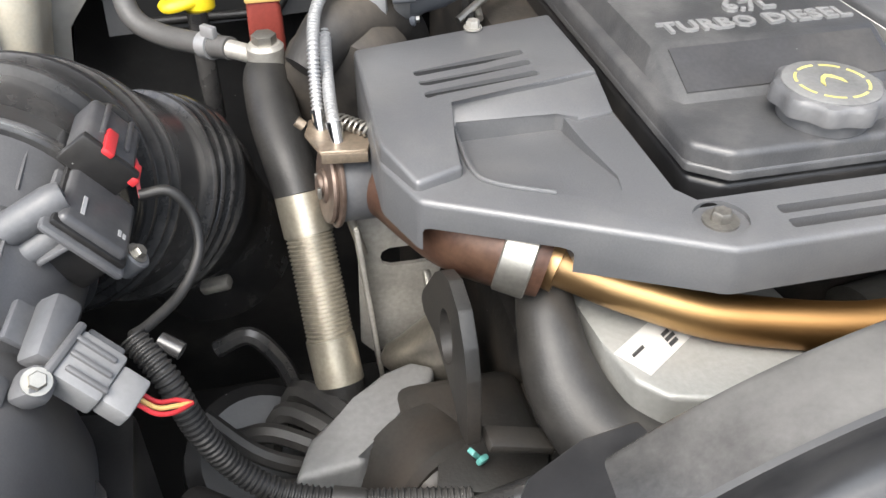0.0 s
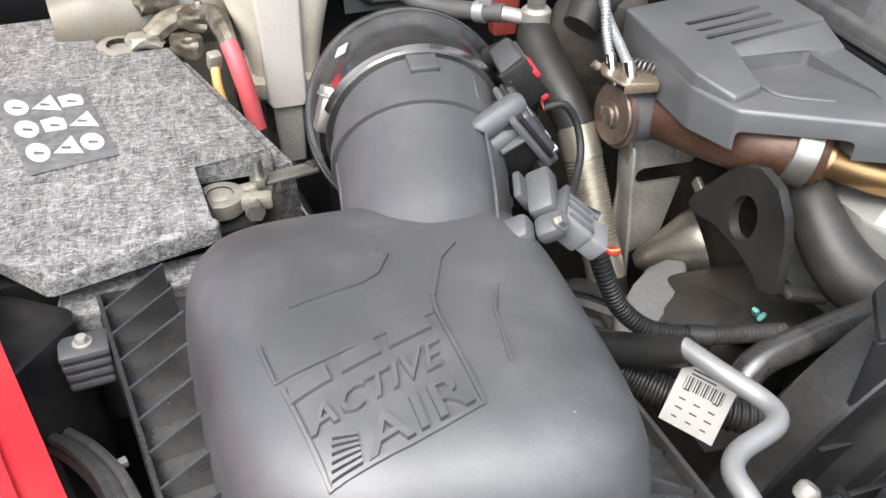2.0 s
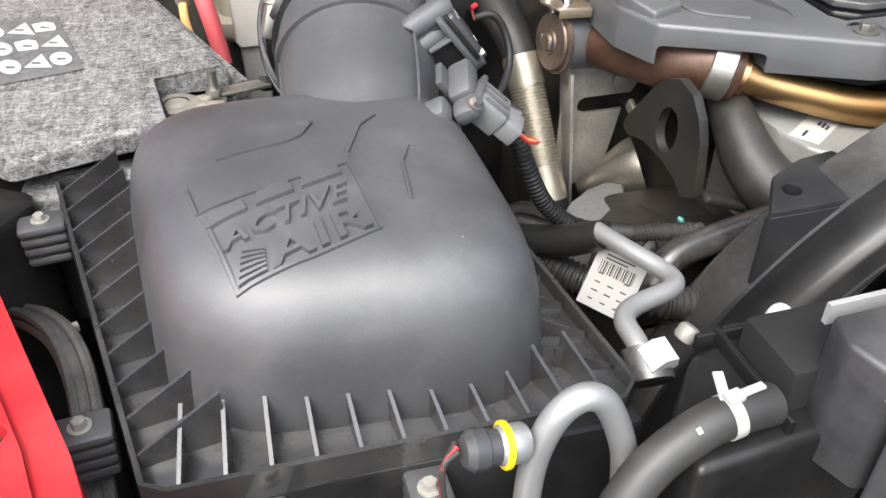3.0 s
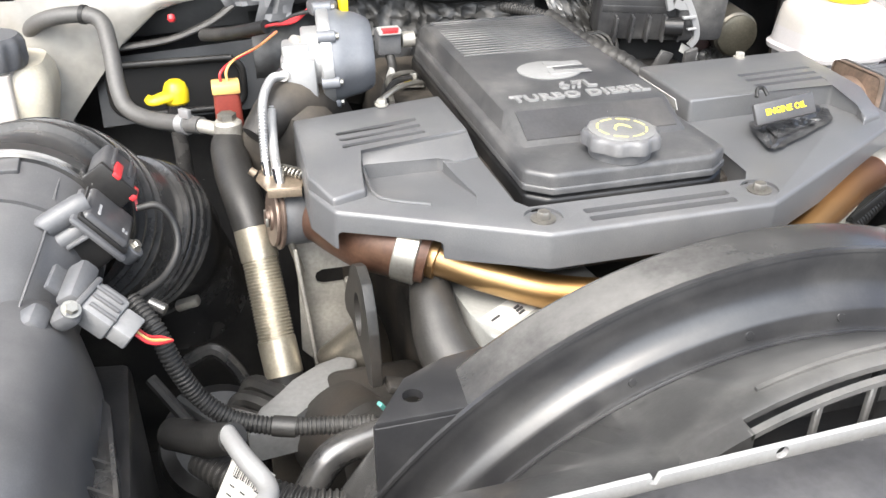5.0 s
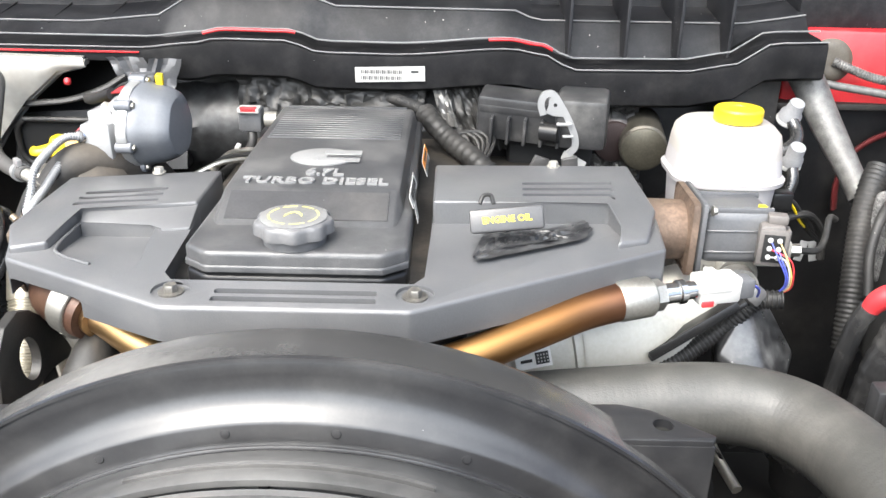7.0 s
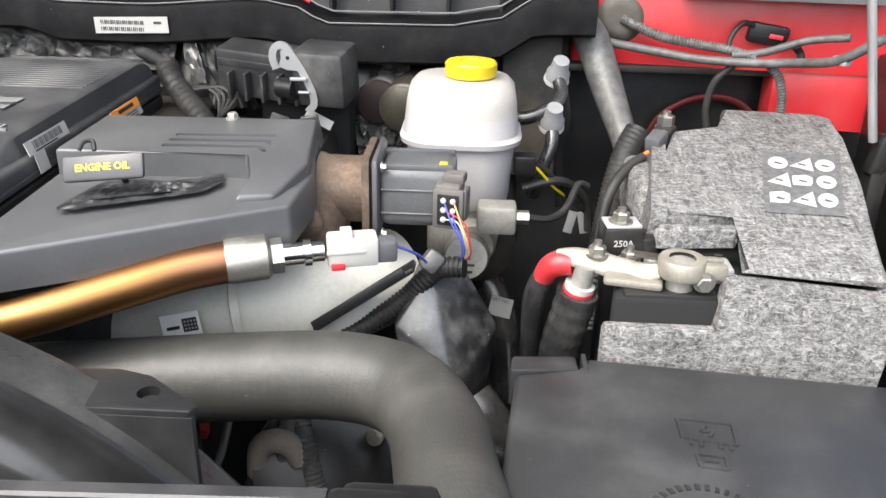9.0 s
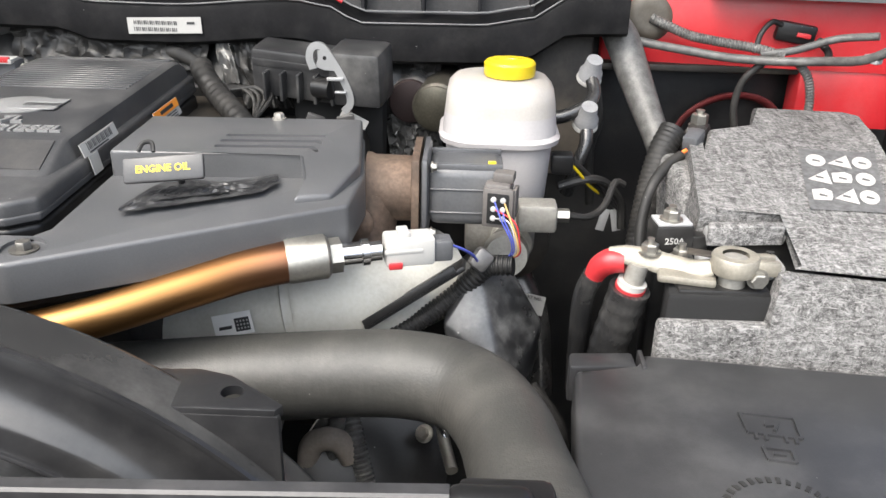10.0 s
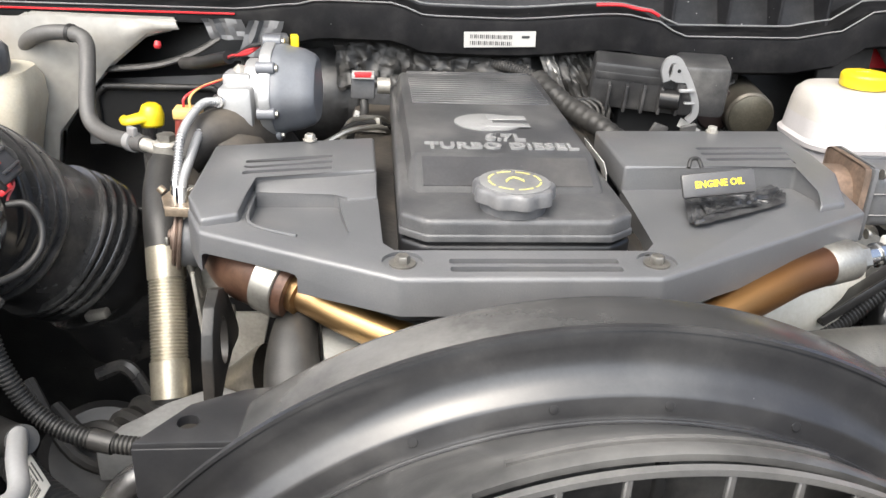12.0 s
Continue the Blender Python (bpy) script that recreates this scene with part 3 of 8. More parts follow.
# red body: wing rail beside the airbox, scuttle corners
rail = slab([(-0.75, 0.95), (-0.60, 0.95), (-0.575, 0.62), (-0.468, 0.335), (-0.383, 0.091), (-0.34, -0.06), (-0.75, -0.06)], 0.98, 1.151, 0.005, 3)
rail = solo("wing_rail", rail, RED, "red painted wing rail with a round bolt hole", kind="structure", sharp=50)
carve(rail, lathe([(0.011, 0), (0.011, 0.03)], (-0.424, 0.112, 1.135), (0, 0, 1), 24))
upper = slab([(-0.75, 0.9), (-0.60, 0.7), (-0.49, 0.335), (-0.4535, 0.231), (-0.4045, 0.097), (-0.36, -0.06), (-0.75, -0.06)], 1.10, 1.1555, 0.0035, 3)
upper = solo("wing_panel", upper, RED, "red painted front wing ledge above its bolt rail", kind="structure", sharp=50)
carve(upper, lathe([(0.0125, 0), (0.0125, 0.08)], (-0.424, 0.112, 1.09), (0, 0, 1), 24))
# Near-black disc stands in for the unlit depth of the bolt hole.
solo("wing_hole_shade", lathe([(0.0124, 0), (0.0124, 0.002)], (-0.424, 0.112, 1.138), (0, 0, 1), 24), DARK, "near-black disc for the shade inside the bolt hole", kind="structure")
solo("wing_top", slab([(-0.75, 0.9), (-0.60, 0.6), (-0.535, 0.335), (-0.472, 0.182), (-0.446, 0.170), (-0.440, -0.06), (-0.75, -0.06)], 1.15, 1.172, 0.006, 3), RED, "red painted outer wing", kind="structure", sharp=50)
solo("scuttle_left", rbox((-0.75, 0.897, 1.20), (-0.205, 0.985, 1.294), 0.006), RED, "red painted corner of the scuttle", kind="structure")
# Near-black block on the red panel takes the place of a shaded slot.
win = rbox((-0.262, 0.893, 1.245), (-0.228, 0.91, 1.280), 0.003)
solo("scuttle_slot_shade", win, DARK, "near-black block for the shade in a scuttle slot", kind="structure")
scut = slab([(0.97, 0.965), (1.50, 0.90), (1.50, 0.99), (0.97, 0.99)], 1.226, 1.33, 0.006)
solo("scuttle_cheek", slab([(1.24, 0.935), (1.50, 0.902), (1.50, 0.98), (1.24, 0.98)], 1.15, 1.232, 0.006), RED, "red painted cheek below the scuttle", kind="structure")
solo("scuttle_right", scut, RED, "red painted scuttle panel with cable runs", kind="structure")
solo("inner_wing_right", slab([(1.36, 0.92), (1.45, 0.92), (1.45, 0.30), (1.37, 0.30)], 1.0, 1.26, 0.012), BLACK, "dark splash panel beside the battery", kind="structure")
solo("scuttle_underside", rbox((0.95, 0.94, 1.217), (1.24, 0.99, 1.2265), 0.002), CAST, "bare lower flange of the scuttle", kind="structure")
# Hood stays out of view; its slant and grey are set to shape light.
solo("hood", loft([[(-0.8, 1.24, 1.44), (1.5, 1.24, 1.44), (1.5, 1.29, 1.46), (-0.8, 1.29, 1.46)], [(-0.78, 0.86, 2.00), (1.48, 0.86, 2.00), (1.48, 0.90, 2.03), (-0.78, 0.90, 2.03)], [(-0.75, 0.40, 2.44), (1.45, 0.40, 2.44), (1.45, 0.43, 2.47), (-0.75, 0.43, 2.47)]]), HOODGREY, "raised hood out of view, slant and grey set for the light", kind="structure")

# ---- engine ----
block = thing("engine_block", (0.35, 0.6, 0.47), "dark cast iron diesel engine block under its covers", "engine")
part("crankcase", rbox((0.16, 0.42, 0.47), (0.56, 1.0, 1.02), 0.02), CAST, block)
part("cylinder_head", rbox((0.20, 0.41, 1.02), (0.50, 0.95, 1.178), 0.012), CAST, block)
part("front_plate", rbox((0.10, 0.34, 0.47), (0.60, 0.43, 1.00), 0.015), CAST, block)
part("intake_horn", rbox((0.50, 0.60, 1.0), (0.66, 0.90, 1.155), 0.02), CAST, block)

cover = thing("engine_cover", (0.35, 0.45, 1.16), "dark grey moulded plastic engine cover with vents and pockets", "engine cover")
deck = [(0.066, 0.582), (0.062, 0.445), (0.078, 0.402), (0.243, 0.320), (0.451, 0.320), (0.688, 0.448), (0.694, 0.52), (0.682, 0.622), (0.464, 0.615), (0.464, 0.380), (0.453, 0.364), (0.238, 0.364), (0.227, 0.380), (0.226, 0.605)]
RECESS = [(0.117, 0.50), (0.117, 0.424), (0.128, 0.408), (0.197, 0.374), (0.203, 0.40), (0.196, 0.44), (0.193, 0.468), (0.193, 0.50)]
top = slab([(x, y, 1.193 + max(0, y - 0.33) * 0.045) for x, y in deck], 1.160, 1.195, 0.004, 3)
body = part("deck", top, COVER, cover)
carve(body,
      rbox((0.080, 0.36, 1.13), (0.166, 0.47, 1.177), 0.004),
      loft([[(x, y, 1.187 + (0.486 - y) * 0.085) for x, y in RECESS], [(x, y, 1.23) for x, y in RECESS]]),
      *[rbox((0.283, y, 1.15), (0.421, y + 0.0082, 1.215), 0.002) for y in (0.3315, 0.3450)],
      *[lathe([(0.0165, 0), (0.0165, 0.02)], (x, 0.349, 1.1915), (0, 0, 1), 28) for x in (0.246, 0.453)])
left = slab([(0.066, 0.582, 1.213), (0.063, 0.448, 1.211), (0.079, 0.410, 1.203), (0.110, 0.420, 1.205), (0.114, 0.487, 1.2145), (0.227, 0.503, 1.2165), (0.226, 0.606, 1.2165)], 1.186, 1.21, 0.0035, 3)
left = part("plateau", left, COVER, cover)


def vents(x0, x1, y0, turn):
    """Three long slots right through the cover."""
    cx, cy = (x0 + x1) / 2, y0
    m = Matrix.Translation((cx, cy, 0)) @ pose(0, 0, 0, 0, 0, turn) @ Matrix.Translation((-cx, -cy, 0))
    return [rbox((x0 - 0.002 * i, y0 - 0.017 * i, 1.15), (x1 - 0.002 * i, y0 + 0.0076 - 0.017 * i, 1.25), 0.0025, 2, m) for i in range(3)]


carve(left, *vents(0.102, 0.186, 0.535, 8))
carve(body, *vents(0.102, 0.186, 0.535, 8))
carve(body, *vents(0.556, 0.652, 0.553, 4))
part("shelf", slab([(0.1155, 0.493, 1.2135), (0.117, 0.476, 1.2010), (0.189, 0.477, 1.2015), (0.201, 0.465, 1.2015), (0.2275, 0.470, 1.2015), (0.2275, 0.509, 1.2150)], 1.170, 1.2, 0.002, 2), COVER, cover, "sloping shelf above the recess")
right = slab([(0.464, 0.496, 1.225), (0.640, 0.504, 1.2255), (0.650, 0.468, 1.212), (0.640, 0.446, 1.204), (0.672, 0.458, 1.203), (0.690, 0.515, 1.214), (0.680, 0.622, 1.226), (0.464, 0.612, 1.226)], 1.186, 1.21, 0.0035, 3)
right = part("plateau", right, COVER, cover)
carve(right, *vents(0.556, 0.652, 0.553, 4))
# Near-black fillers put the shade of the slots into colour.
for y in (0.3315, 0.3450):
    part("slot_shade", rbox((0.2835, y + 0.0003, 1.152), (0.4205, y + 0.0079, 1.186), 0), DARK, cover, "near-black filler for the shade in the slot")
for v in [*vents(0.102, 0.186, 0.535, 8), *vents(0.556, 0.652, 0.553, 4)]:
    zt = 1.2115 if sum(q.co.x for q in v.verts) / len(v.verts) < 0.3 else 1.2205
    for q in v.verts:
        q.co.z = min(q.co.z, zt)
    part("slot_shade", v, DARK, cover, "near-black filler for the shade in the slot")
part("recess_edge", tube([(0.1165, 0.474, 1.2005), (0.1165, 0.425, 1.1985), (0.128, 0.4075, 1.1975), (0.160, 0.3915, 1.1965)], 0.0016, 8, 6), COVER, cover, "raised edge of the recess")
# Near-black sheet added so gaps below the cover look shaded.
part("liner", slab([(0.10, 0.58), (0.10, 0.44), (0.245, 0.332), (0.45, 0.332), (0.66, 0.46), (0.66, 0.60), (0.46, 0.60), (0.46, 0.375), (0.24, 0.375), (0.23, 0.59)], 1.150, 1.158, 0), DARK, cover, "near-black sheet added for the dark under the cover")
for x in (0.246, 0.453):
    part("bolt", hexbolt((x, 0.349, 1.1915), 0.0062, 0.0065, washer=1.75), BROWNSTEEL, cover, "flanged steel bolt in a round recess")
for c in ((0.16, 0.592, 1.216), (0.595, 0.612, 1.2255)):
    part("bolt", hexbolt(c, 0.0055, 0.0055, washer=1.3), DULL, cover, "small steel stud bolt")

# central rocker cover with oil filler
rocker = thing("rocker_cover", (0.345, 0.6, 1.178), "grey plastic rocker cover with raised lettering", "rocker cover")


def tier(x0, x1, y0, y1, ch, z0, z1, r=0.004, z1b=None):
    zb = z1 if z1b is None else z1b
    return slab([(x0 + ch, y0, z1), (x1 - ch, y0, z1), (x1, y0 + ch * 0.8, z1), (x1 - 0.004, y1, zb), (x0 + 0.004, y1, zb), (x0, y0 + ch * 0.8, z1)], z0, z1, r, 3)


part("skirt", tier(0.245, 0.445, 0.380, 0.83, 0.02, 1.150, 1.194, 0.005), BLACK, rocker)
part("groove", tier(0.249, 0.441, 0.383, 0.825, 0.02, 1.186, 1.201, 0.001), BLACK, rocker, "dark joint line")
part("body", tier(0.245, 0.445, 0.380, 0.828, 0.022, 1.1985, 1.2165, 0.005, 1.219), ROCKER, rocker)
part("lip", tier(0.2445, 0.4455, 0.3785, 0.828, 0.022, 1.1975, 1.2035, 0.002), ROCKER, rocker)
crown = loft([[(0.254, y, 1.21), (0.259, y, z - 0.003), (0.263, y, z), (0.427, y, z), (0.431, y, z - 0.003), (0.437, y, 1.21)] for y, z in ((0.438, 1.2145), (0.445, 1.2185), (0.488, 1.2365), (0.494, 1.238), (0.60, 1.240), (0.785, 1.243), (0.805, 1.240), (0.822, 1.232), (0.83, 1.21))])
part("crown", crown, ROCKER, rocker)
part("band", loft([[(0.268, y, z), (0.422, y, z), (0.422, y, z + 0.0012), (0.268, y, z + 0.0012)] for y, z in ((0.449, 1.2202), (0.484, 1.2352))]), ROCKERBAND, rocker, "darker sloping band below the lettering")
for i in range(16):
    y = 0.655 + i * 0.0095
    part("ridge", rbox((0.268, y, 1.2395), (0.422, y + 0.004, 1.2425 + 0.0008 * i / 16), 0.0008, 1), ROCKER, rocker)
part("raised_letters", letters("TURBO DIESEL", 0.0215, pose(0.346, 0.508, 1.2392, 1.2), 0.0011, 0.0006, 1.05), SILVERTX, rocker, "raised silver lettering")
part("raised_letters", letters("6.7L", 0.023, pose(0.352, 0.533, 1.2396, 1.2), 0.0018, 0.0006), SILVERTX, rocker, "raised silver lettering")
oval = lathe([(1, 0), (1, 0.0014), (0.97, 0.0018)], (0, 0, 0), (0, 0, 1), 40)
oval.transform(Matrix.Translation((0.343, 0.585, 1.2396)) @ Matrix.Diagonal((0.035, 0.030, 1, 1)))
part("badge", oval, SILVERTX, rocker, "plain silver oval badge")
part("badge_bar", rbox((0.338, 0.566, 1.2408), (0.384, 0.578, 1.2420), 0.0005, 1), SILVERTX, rocker)
part("badge_slot", rbox((0.347, 0.579, 1.2408), (0.384, 0.590, 1.2419), 0.0005, 1), ROCKER, rocker)
part("badge_bar", rbox((0.343, 0.591, 1.2408), (0.384, 0.606, 1.2420), 0.0005, 1), SILVERTX, rocker)

cap = thing("oil_filler_cap", (0.342, 0.409, 1.217), "dark grey scalloped oil filler cap with yellow markings paled for glare", "oil cap")
rings = []
for z, k, lobes in ((1.216, 0.028, 0.0), (1.2245, 0.029, 0.2), (1.2265, 0.0345, 1.0), (1.2350, 0.0345, 1.0), (1.2380, 0.033, 0.9), (1.2395, 0.030, 0.3)):
    rings.append([(0.342 + (k + 0.0016 * lobes * math.cos(9 * a)) * math.cos(a), 0.409 + (k + 0.0016 * lobes * math.cos(9 * a)) * math.sin(a), z) for a in [2 * math.pi * i / 108 for i in range(108)]])
part("grip", loft(rings), GREYPL, cap)
# Disc colour is lifted to carry part of the glare on the cap.
part("disc", lathe([(0.0302, 0), (0.0302, 0.0012), (0.0285, 0.0018)], (0.342, 0.409, 1.2390), (0, 0, 1), 40), surface("worn_glare_disc", (0.16, 0.16, 0.158), 0.24, var=0.2, scale=30, bump=0.1, spec=1.0, specks=0.15), cap, "worn shiny disc, lightened for glare")
for i in range(8):
    a0 = 2 * math.pi * i / 8
    arc = [[(0.342 + r * math.cos(a0 + 0.6 * k / 6), 0.409 + r * math.sin(a0 + 0.6 * k / 6), z) for z, r in ((1.2404, 0.0212), (1.2404, 0.0230), (1.2411, 0.0230), (1.2411, 0.0212))] for k in range(7)]
    part("mark", loft(arc), GLAREPRINT, cap, "yellow arc paled for glare")
part("mark", loft([[(0.334 + 0.016 * t, 0.403 + 0.012 * math.sin(t * 3), z) for t in (0, 0.25, 0.5, 0.75, 1)] + [(0.334 + 0.016 * t, 0.409 + 0.009 * math.sin(t * 3), z) for t in (1, 0.75, 0.5, 0.25, 0)] for z in (1.2408, 1.2413)]), GLAREPRINT, cap, "yellow oil symbol paled for glare")

tag = thing("dipstick_tag", (0.53, 0.47, 1.2), "black dipstick tag with yellow ENGINE OIL lettering", "dipstick")
tm = Matrix.Translation((0.534, 0.440, 1.2285)) @ pose(0, 0, 0, 62, 0, 0) @ pose(0, 0, 0, 0, 0, 6)
plate = rbox((-0.0345, -0.0110, -0.003), (0.0345, 0.0110, 0.003), 0.0025, 2, tm)
part("plate", plate, surface("worn_black_tag", (0.045, 0.045, 0.047), 0.35, var=0.15, dirt=DUST, dirt_amount=0.15), tag)
part("writing", letters("ENGINE OIL", 0.0086, tm @ Matrix.Translation((0, 0, 0.0033)), 0.0003, 0.0002), YELLOW, tag, "yellow capitals")
part("loop", tube([(0.509, 0.452, 1.239), (0.512, 0.457, 1.245), (0.519, 0.458, 1.2455), (0.522, 0.453, 1.239)], 0.0020, 8), WIRE, tag)
part("stem", tube([(0.534, 0.450, 1.228), (0.536, 0.468, 1.214), (0.538, 0.476, 1.19)], 0.003, 8), WIRE, tag)
boot = thing("dipstick_well", (0.55, 0.445, 1.196), "torn black foam round the dipstick hole", "foam seal")
noise.seed_set(7)
FOAM = surface("torn_black_foam", (0.020, 0.020, 0.021), 0.34, var=0.5, scale=50, bump=0.7, fine=160, spec=0.6, dirt=(0.16, 0.16, 0.155), dirt_amount=0.4, dirt_scale=70, specks=0.3)


def torn_foam(near, far, low, relief, seed, n=60, m=18):
    """A torn sheet between two edges in plan, creased along its length."""
    def along(edge, u):
        k = min(int(u * (len(edge) - 1)), len(edge) - 2)
        return Vector(edge[k]).lerp(Vector(edge[k + 1]), u * (len(edge) - 1) - k)
    rows = []
    for j_ in range(m):
        v = j_ / (m - 1)
        row = []
        for i_ in range(n):
            u = i_ / (n - 1)
            p = along(near, u).lerp(along(far, u), v)
            p.y += 0.003 * noise.noise(Vector((u * 14, seed, v * 2)))
            crease = noise.noise(Vector((u * 9, v * 6, seed))) + 0.5 * noise.noise(Vector((u * 26, v * 15, seed)))
            row.append((p.x, p.y, low + (p.y - 0.33) * 0.045 + relief * crease * math.sin(math.pi * v)))
        rows.append(row)
    return loft(rows, closed=False)


part("foam", torn_foam([(0.506, 0.405), (0.538, 0.420), (0.586, 0.443), (0.611, 0.457), (0.622, 0.480)], [(0.502, 0.415), (0.515, 0.466), (0.537, 0.480), (0.576, 0.477), (0.616, 0.500)], 1.1985, 0.0032, 1.0), FOAM, boot, "crumpled torn foam sheet", 30)
part("foam", torn_foam([(0.522, 0.424), (0.550, 0.436), (0.585, 0.449)], [(0.525, 0.452), (0.550, 0.460), (0.582, 0.462)], 1.2005, 0.0026, 4.0, 36, 12), FOAM, boot, "glossy torn flap of foam", 30)

# crossover pipe, clamp and elbow
pipe = thing("egr_crossover_pipe", (0.37, 0.33, 1.10), "heat-tinted golden steel exhaust crossover pipe", "pipe")
part("pipe_run", tube([(0.150, 0.396, 1.150), (0.172, 0.386, 1.143), (0.21, 0.362, 1.133), (0.27, 0.333, 1.123), (0.37, 0.312, 1.121), (0.48, 0.337, 1.134), (0.56, 0.377, 1.147), (0.605, 0.402, 1.154), (0.640, 0.417, 1.157)], [0.0165, 0.0165, 0.0160, 0.0158, 0.0160, 0.0165, 0.0172, 0.0178, 0.0182], 28, 10), TEMPER, pipe)
part("collar", lathe([(0.0185, 0), (0.0195, 0.003), (0.0195, 0.034), (0.0165, 0.037)], (0.638, 0.4165, 1.157), (0.93, 0.33, 0.03), 28), STEEL, pipe, "bright steel end collar")
part("collar", lathe([(0.013, 0), (0.0195, 0.004), (0.0195, 0.012)], (0.157, 0.393, 1.1475), (0.75, -0.6, -0.2), 24), TEMPER, pipe, "welded neck")
part("joint_nut", lathe([(0.0155, 0), (0.0155, 0.010)], (0.6735, 0.429, 1.158), (0.93, 0.33, 0.03), 6), STEEL, pipe, "steel hexagon nut")
part("stub", lathe([(0.010, 0), (0.010, 0.018), (0.012, 0.019), (0.012, 0.025), (0.009, 0.026), (0.009, 0.036)], (0.682, 0.432, 1.158), (0.95, 0.28, 0.03), 20), CHROME, pipe)
sens = thing("exhaust_sensor_plug", (0.745, 0.452, 1.15), "off-white sensor plug with a red lock", "connector")
part("shell", cbox((0.740, 0.452, 1.158), (0.044, 0.026, 0.026), 0.003, (0, 0, 14)), WHITE, sens)
part("latch", cbox((0.730, 0.436, 1.147), (0.012, 0.004, 0.006), 0.001, (0, 0, 14)), REDPL, sens, "red lock tab")
part("rib", cbox((0.737, 0.4385, 1.160), (0.034, 0.003, 0.004), 0.001, (0, 0, 14)), WHITE, sens)
part("rib", cbox((0.735, 0.452, 1.1725), (0.010, 0.018, 0.006), 0.001, (0, 0, 14)), WHITE, sens)
part("tail", cbox((0.768, 0.459, 1.156), (0.02, 0.02, 0.02), 0.003, (0, 0, 14)), GREYPL, sens)

elbow = thing("exhaust_elbow", (0.10, 0.44, 1.14), "heat-browned exhaust elbow with a wide steel band clamp", "pipe")
part("elbow", tube([(0.066, 0.520, 1.136), (0.080, 0.502, 1.138), (0.094, 0.468, 1.144), (0.112, 0.428, 1.150), (0.140, 0.400, 1.152), (0.158, 0.390, 1.148)], [0.022, 0.024, 0.027, 0.0285, 0.0285, 0.026], 28, 8), BROWN, elbow)
part("band_clamp", lathe([(0.0298, -0.0105), (0.031, -0.0095), (0.031, 0.0095), (0.0298, 0.0105)], (0.143, 0.3985, 1.1525), (0.86, -0.47, -0.2), 36), STEEL, elbow, "wide zinc band clamp")
for h in (-0.018, 0.012):
    part("rivet", lathe([(0.0045, 0), (0.004, 0.0012)], (0.137, 0.383, 1.1725 + h * 0.6 if h > 0 else 1.137), (-0.25, -0.65, 0.7 if h > 0 else -0.2), 14), DULL, elbow)
part("bushing_disc", lathe([(0.0275, 0.002), (0.0285, 0.004), (0.0275, 0.006), (0.013, 0.0065), (0.012, 0.0085), (0.009, 0.009), (0.0075, 0.0115), (0.005, 0.012)], (0.037, 0.519, 1.138), (-1, -0.12, 0.12), 36), DISCBROWN, elbow, "rusty round flange")
part("washer_plate", lathe([(0.024, -0.003), (0.031, -0.0025), (0.0318, -0.001), (0.0318, 0.0005), (0.030, 0.0015), (0.024, 0.0016)], (0.037, 0.519, 1.138), (-1, -0.12, 0.12), 40), DISCBROWN, elbow, "thin steel washer plate")
for k in (-1, 1):
    part("tongue", obox(Vector((0.0265, 0.5178, 1.1392)) + Vector((0, 0.010 * k, 0)), (0, 0.1, 1), (0, 1, 0), (0.009, 0.003, 0.003), 0.0008), STEEL, elbow, "small bright tongue")
part("bushing", lathe([(0.026, 0), (0.028, 0.003), (0.028, 0.032), (0.024, 0.035)], (0.072, 0.521, 1.136), (-1, -0.05, 0.05), 28), GREYPL, elbow, "grey rubber bush")

# ---- fan shroud and radiator ----
shroud = thing("fan_shroud", (0.375, 0.18, 0.6), "glossy black plastic fan shroud with a wide arch", "fan shroud")
CX, CZ = 0.380, 0.820


def arch(profile, a0, a1, n=84):
    """Sweeps (y, radius) points round the fan's axis."""
    return loft([[(CX + r * math.sin(a), y, CZ + r * math.cos(a)) for y, r in profile] for a in [radians(a0 + (a1 - a0) * i / n) for i in range(n + 1)]], closed=False)


part("rim_band", arch(((0.244, 0.372), (0.244, 0.396), (0.242, 0.399), (0.238, 0.400), (0.199, 0.4018), (0.1955, 0.401)), -75, 75), DUSTLIT, shroud, "dusty rim band, paled for light from above", 50)
part("ring", arch(((0.1955, 0.401), (0.194, 0.398), (0.194, 0.390), (0.1935, 0.384), (0.192, 0.378), (0.189, 0.372), (0.184, 0.367), (0.179, 0.364), (0.177, 0.361), (0.176, 0.350), (0.1745, 0.3475), (0.1725, 0.3475), (0.171, 0.3455), (0.171, 0.335)), -75, 75), SHROUD, shroud, "", 50)
part("lip", arch(((0.1968, 0.4035), (0.1935, 0.4028), (0.193, 0.4005), (0.1955, 0.400)), -75, 75), SHROUD, shroud, "thin moulded edge")
for a_ in (-7.4, 4.6, -22, 19):
    c_ = (CX + 0.3565 * math.sin(radians(a_)), 0.1765, CZ + 0.3565 * math.cos(radians(a_)))
    part("clip_stud", lathe([(0.0034, 0), (0.003, 0.0006), (0.001, 0.0008)], c_, (0, -1, 0.3), 12), SHROUD, shroud)
apron = []
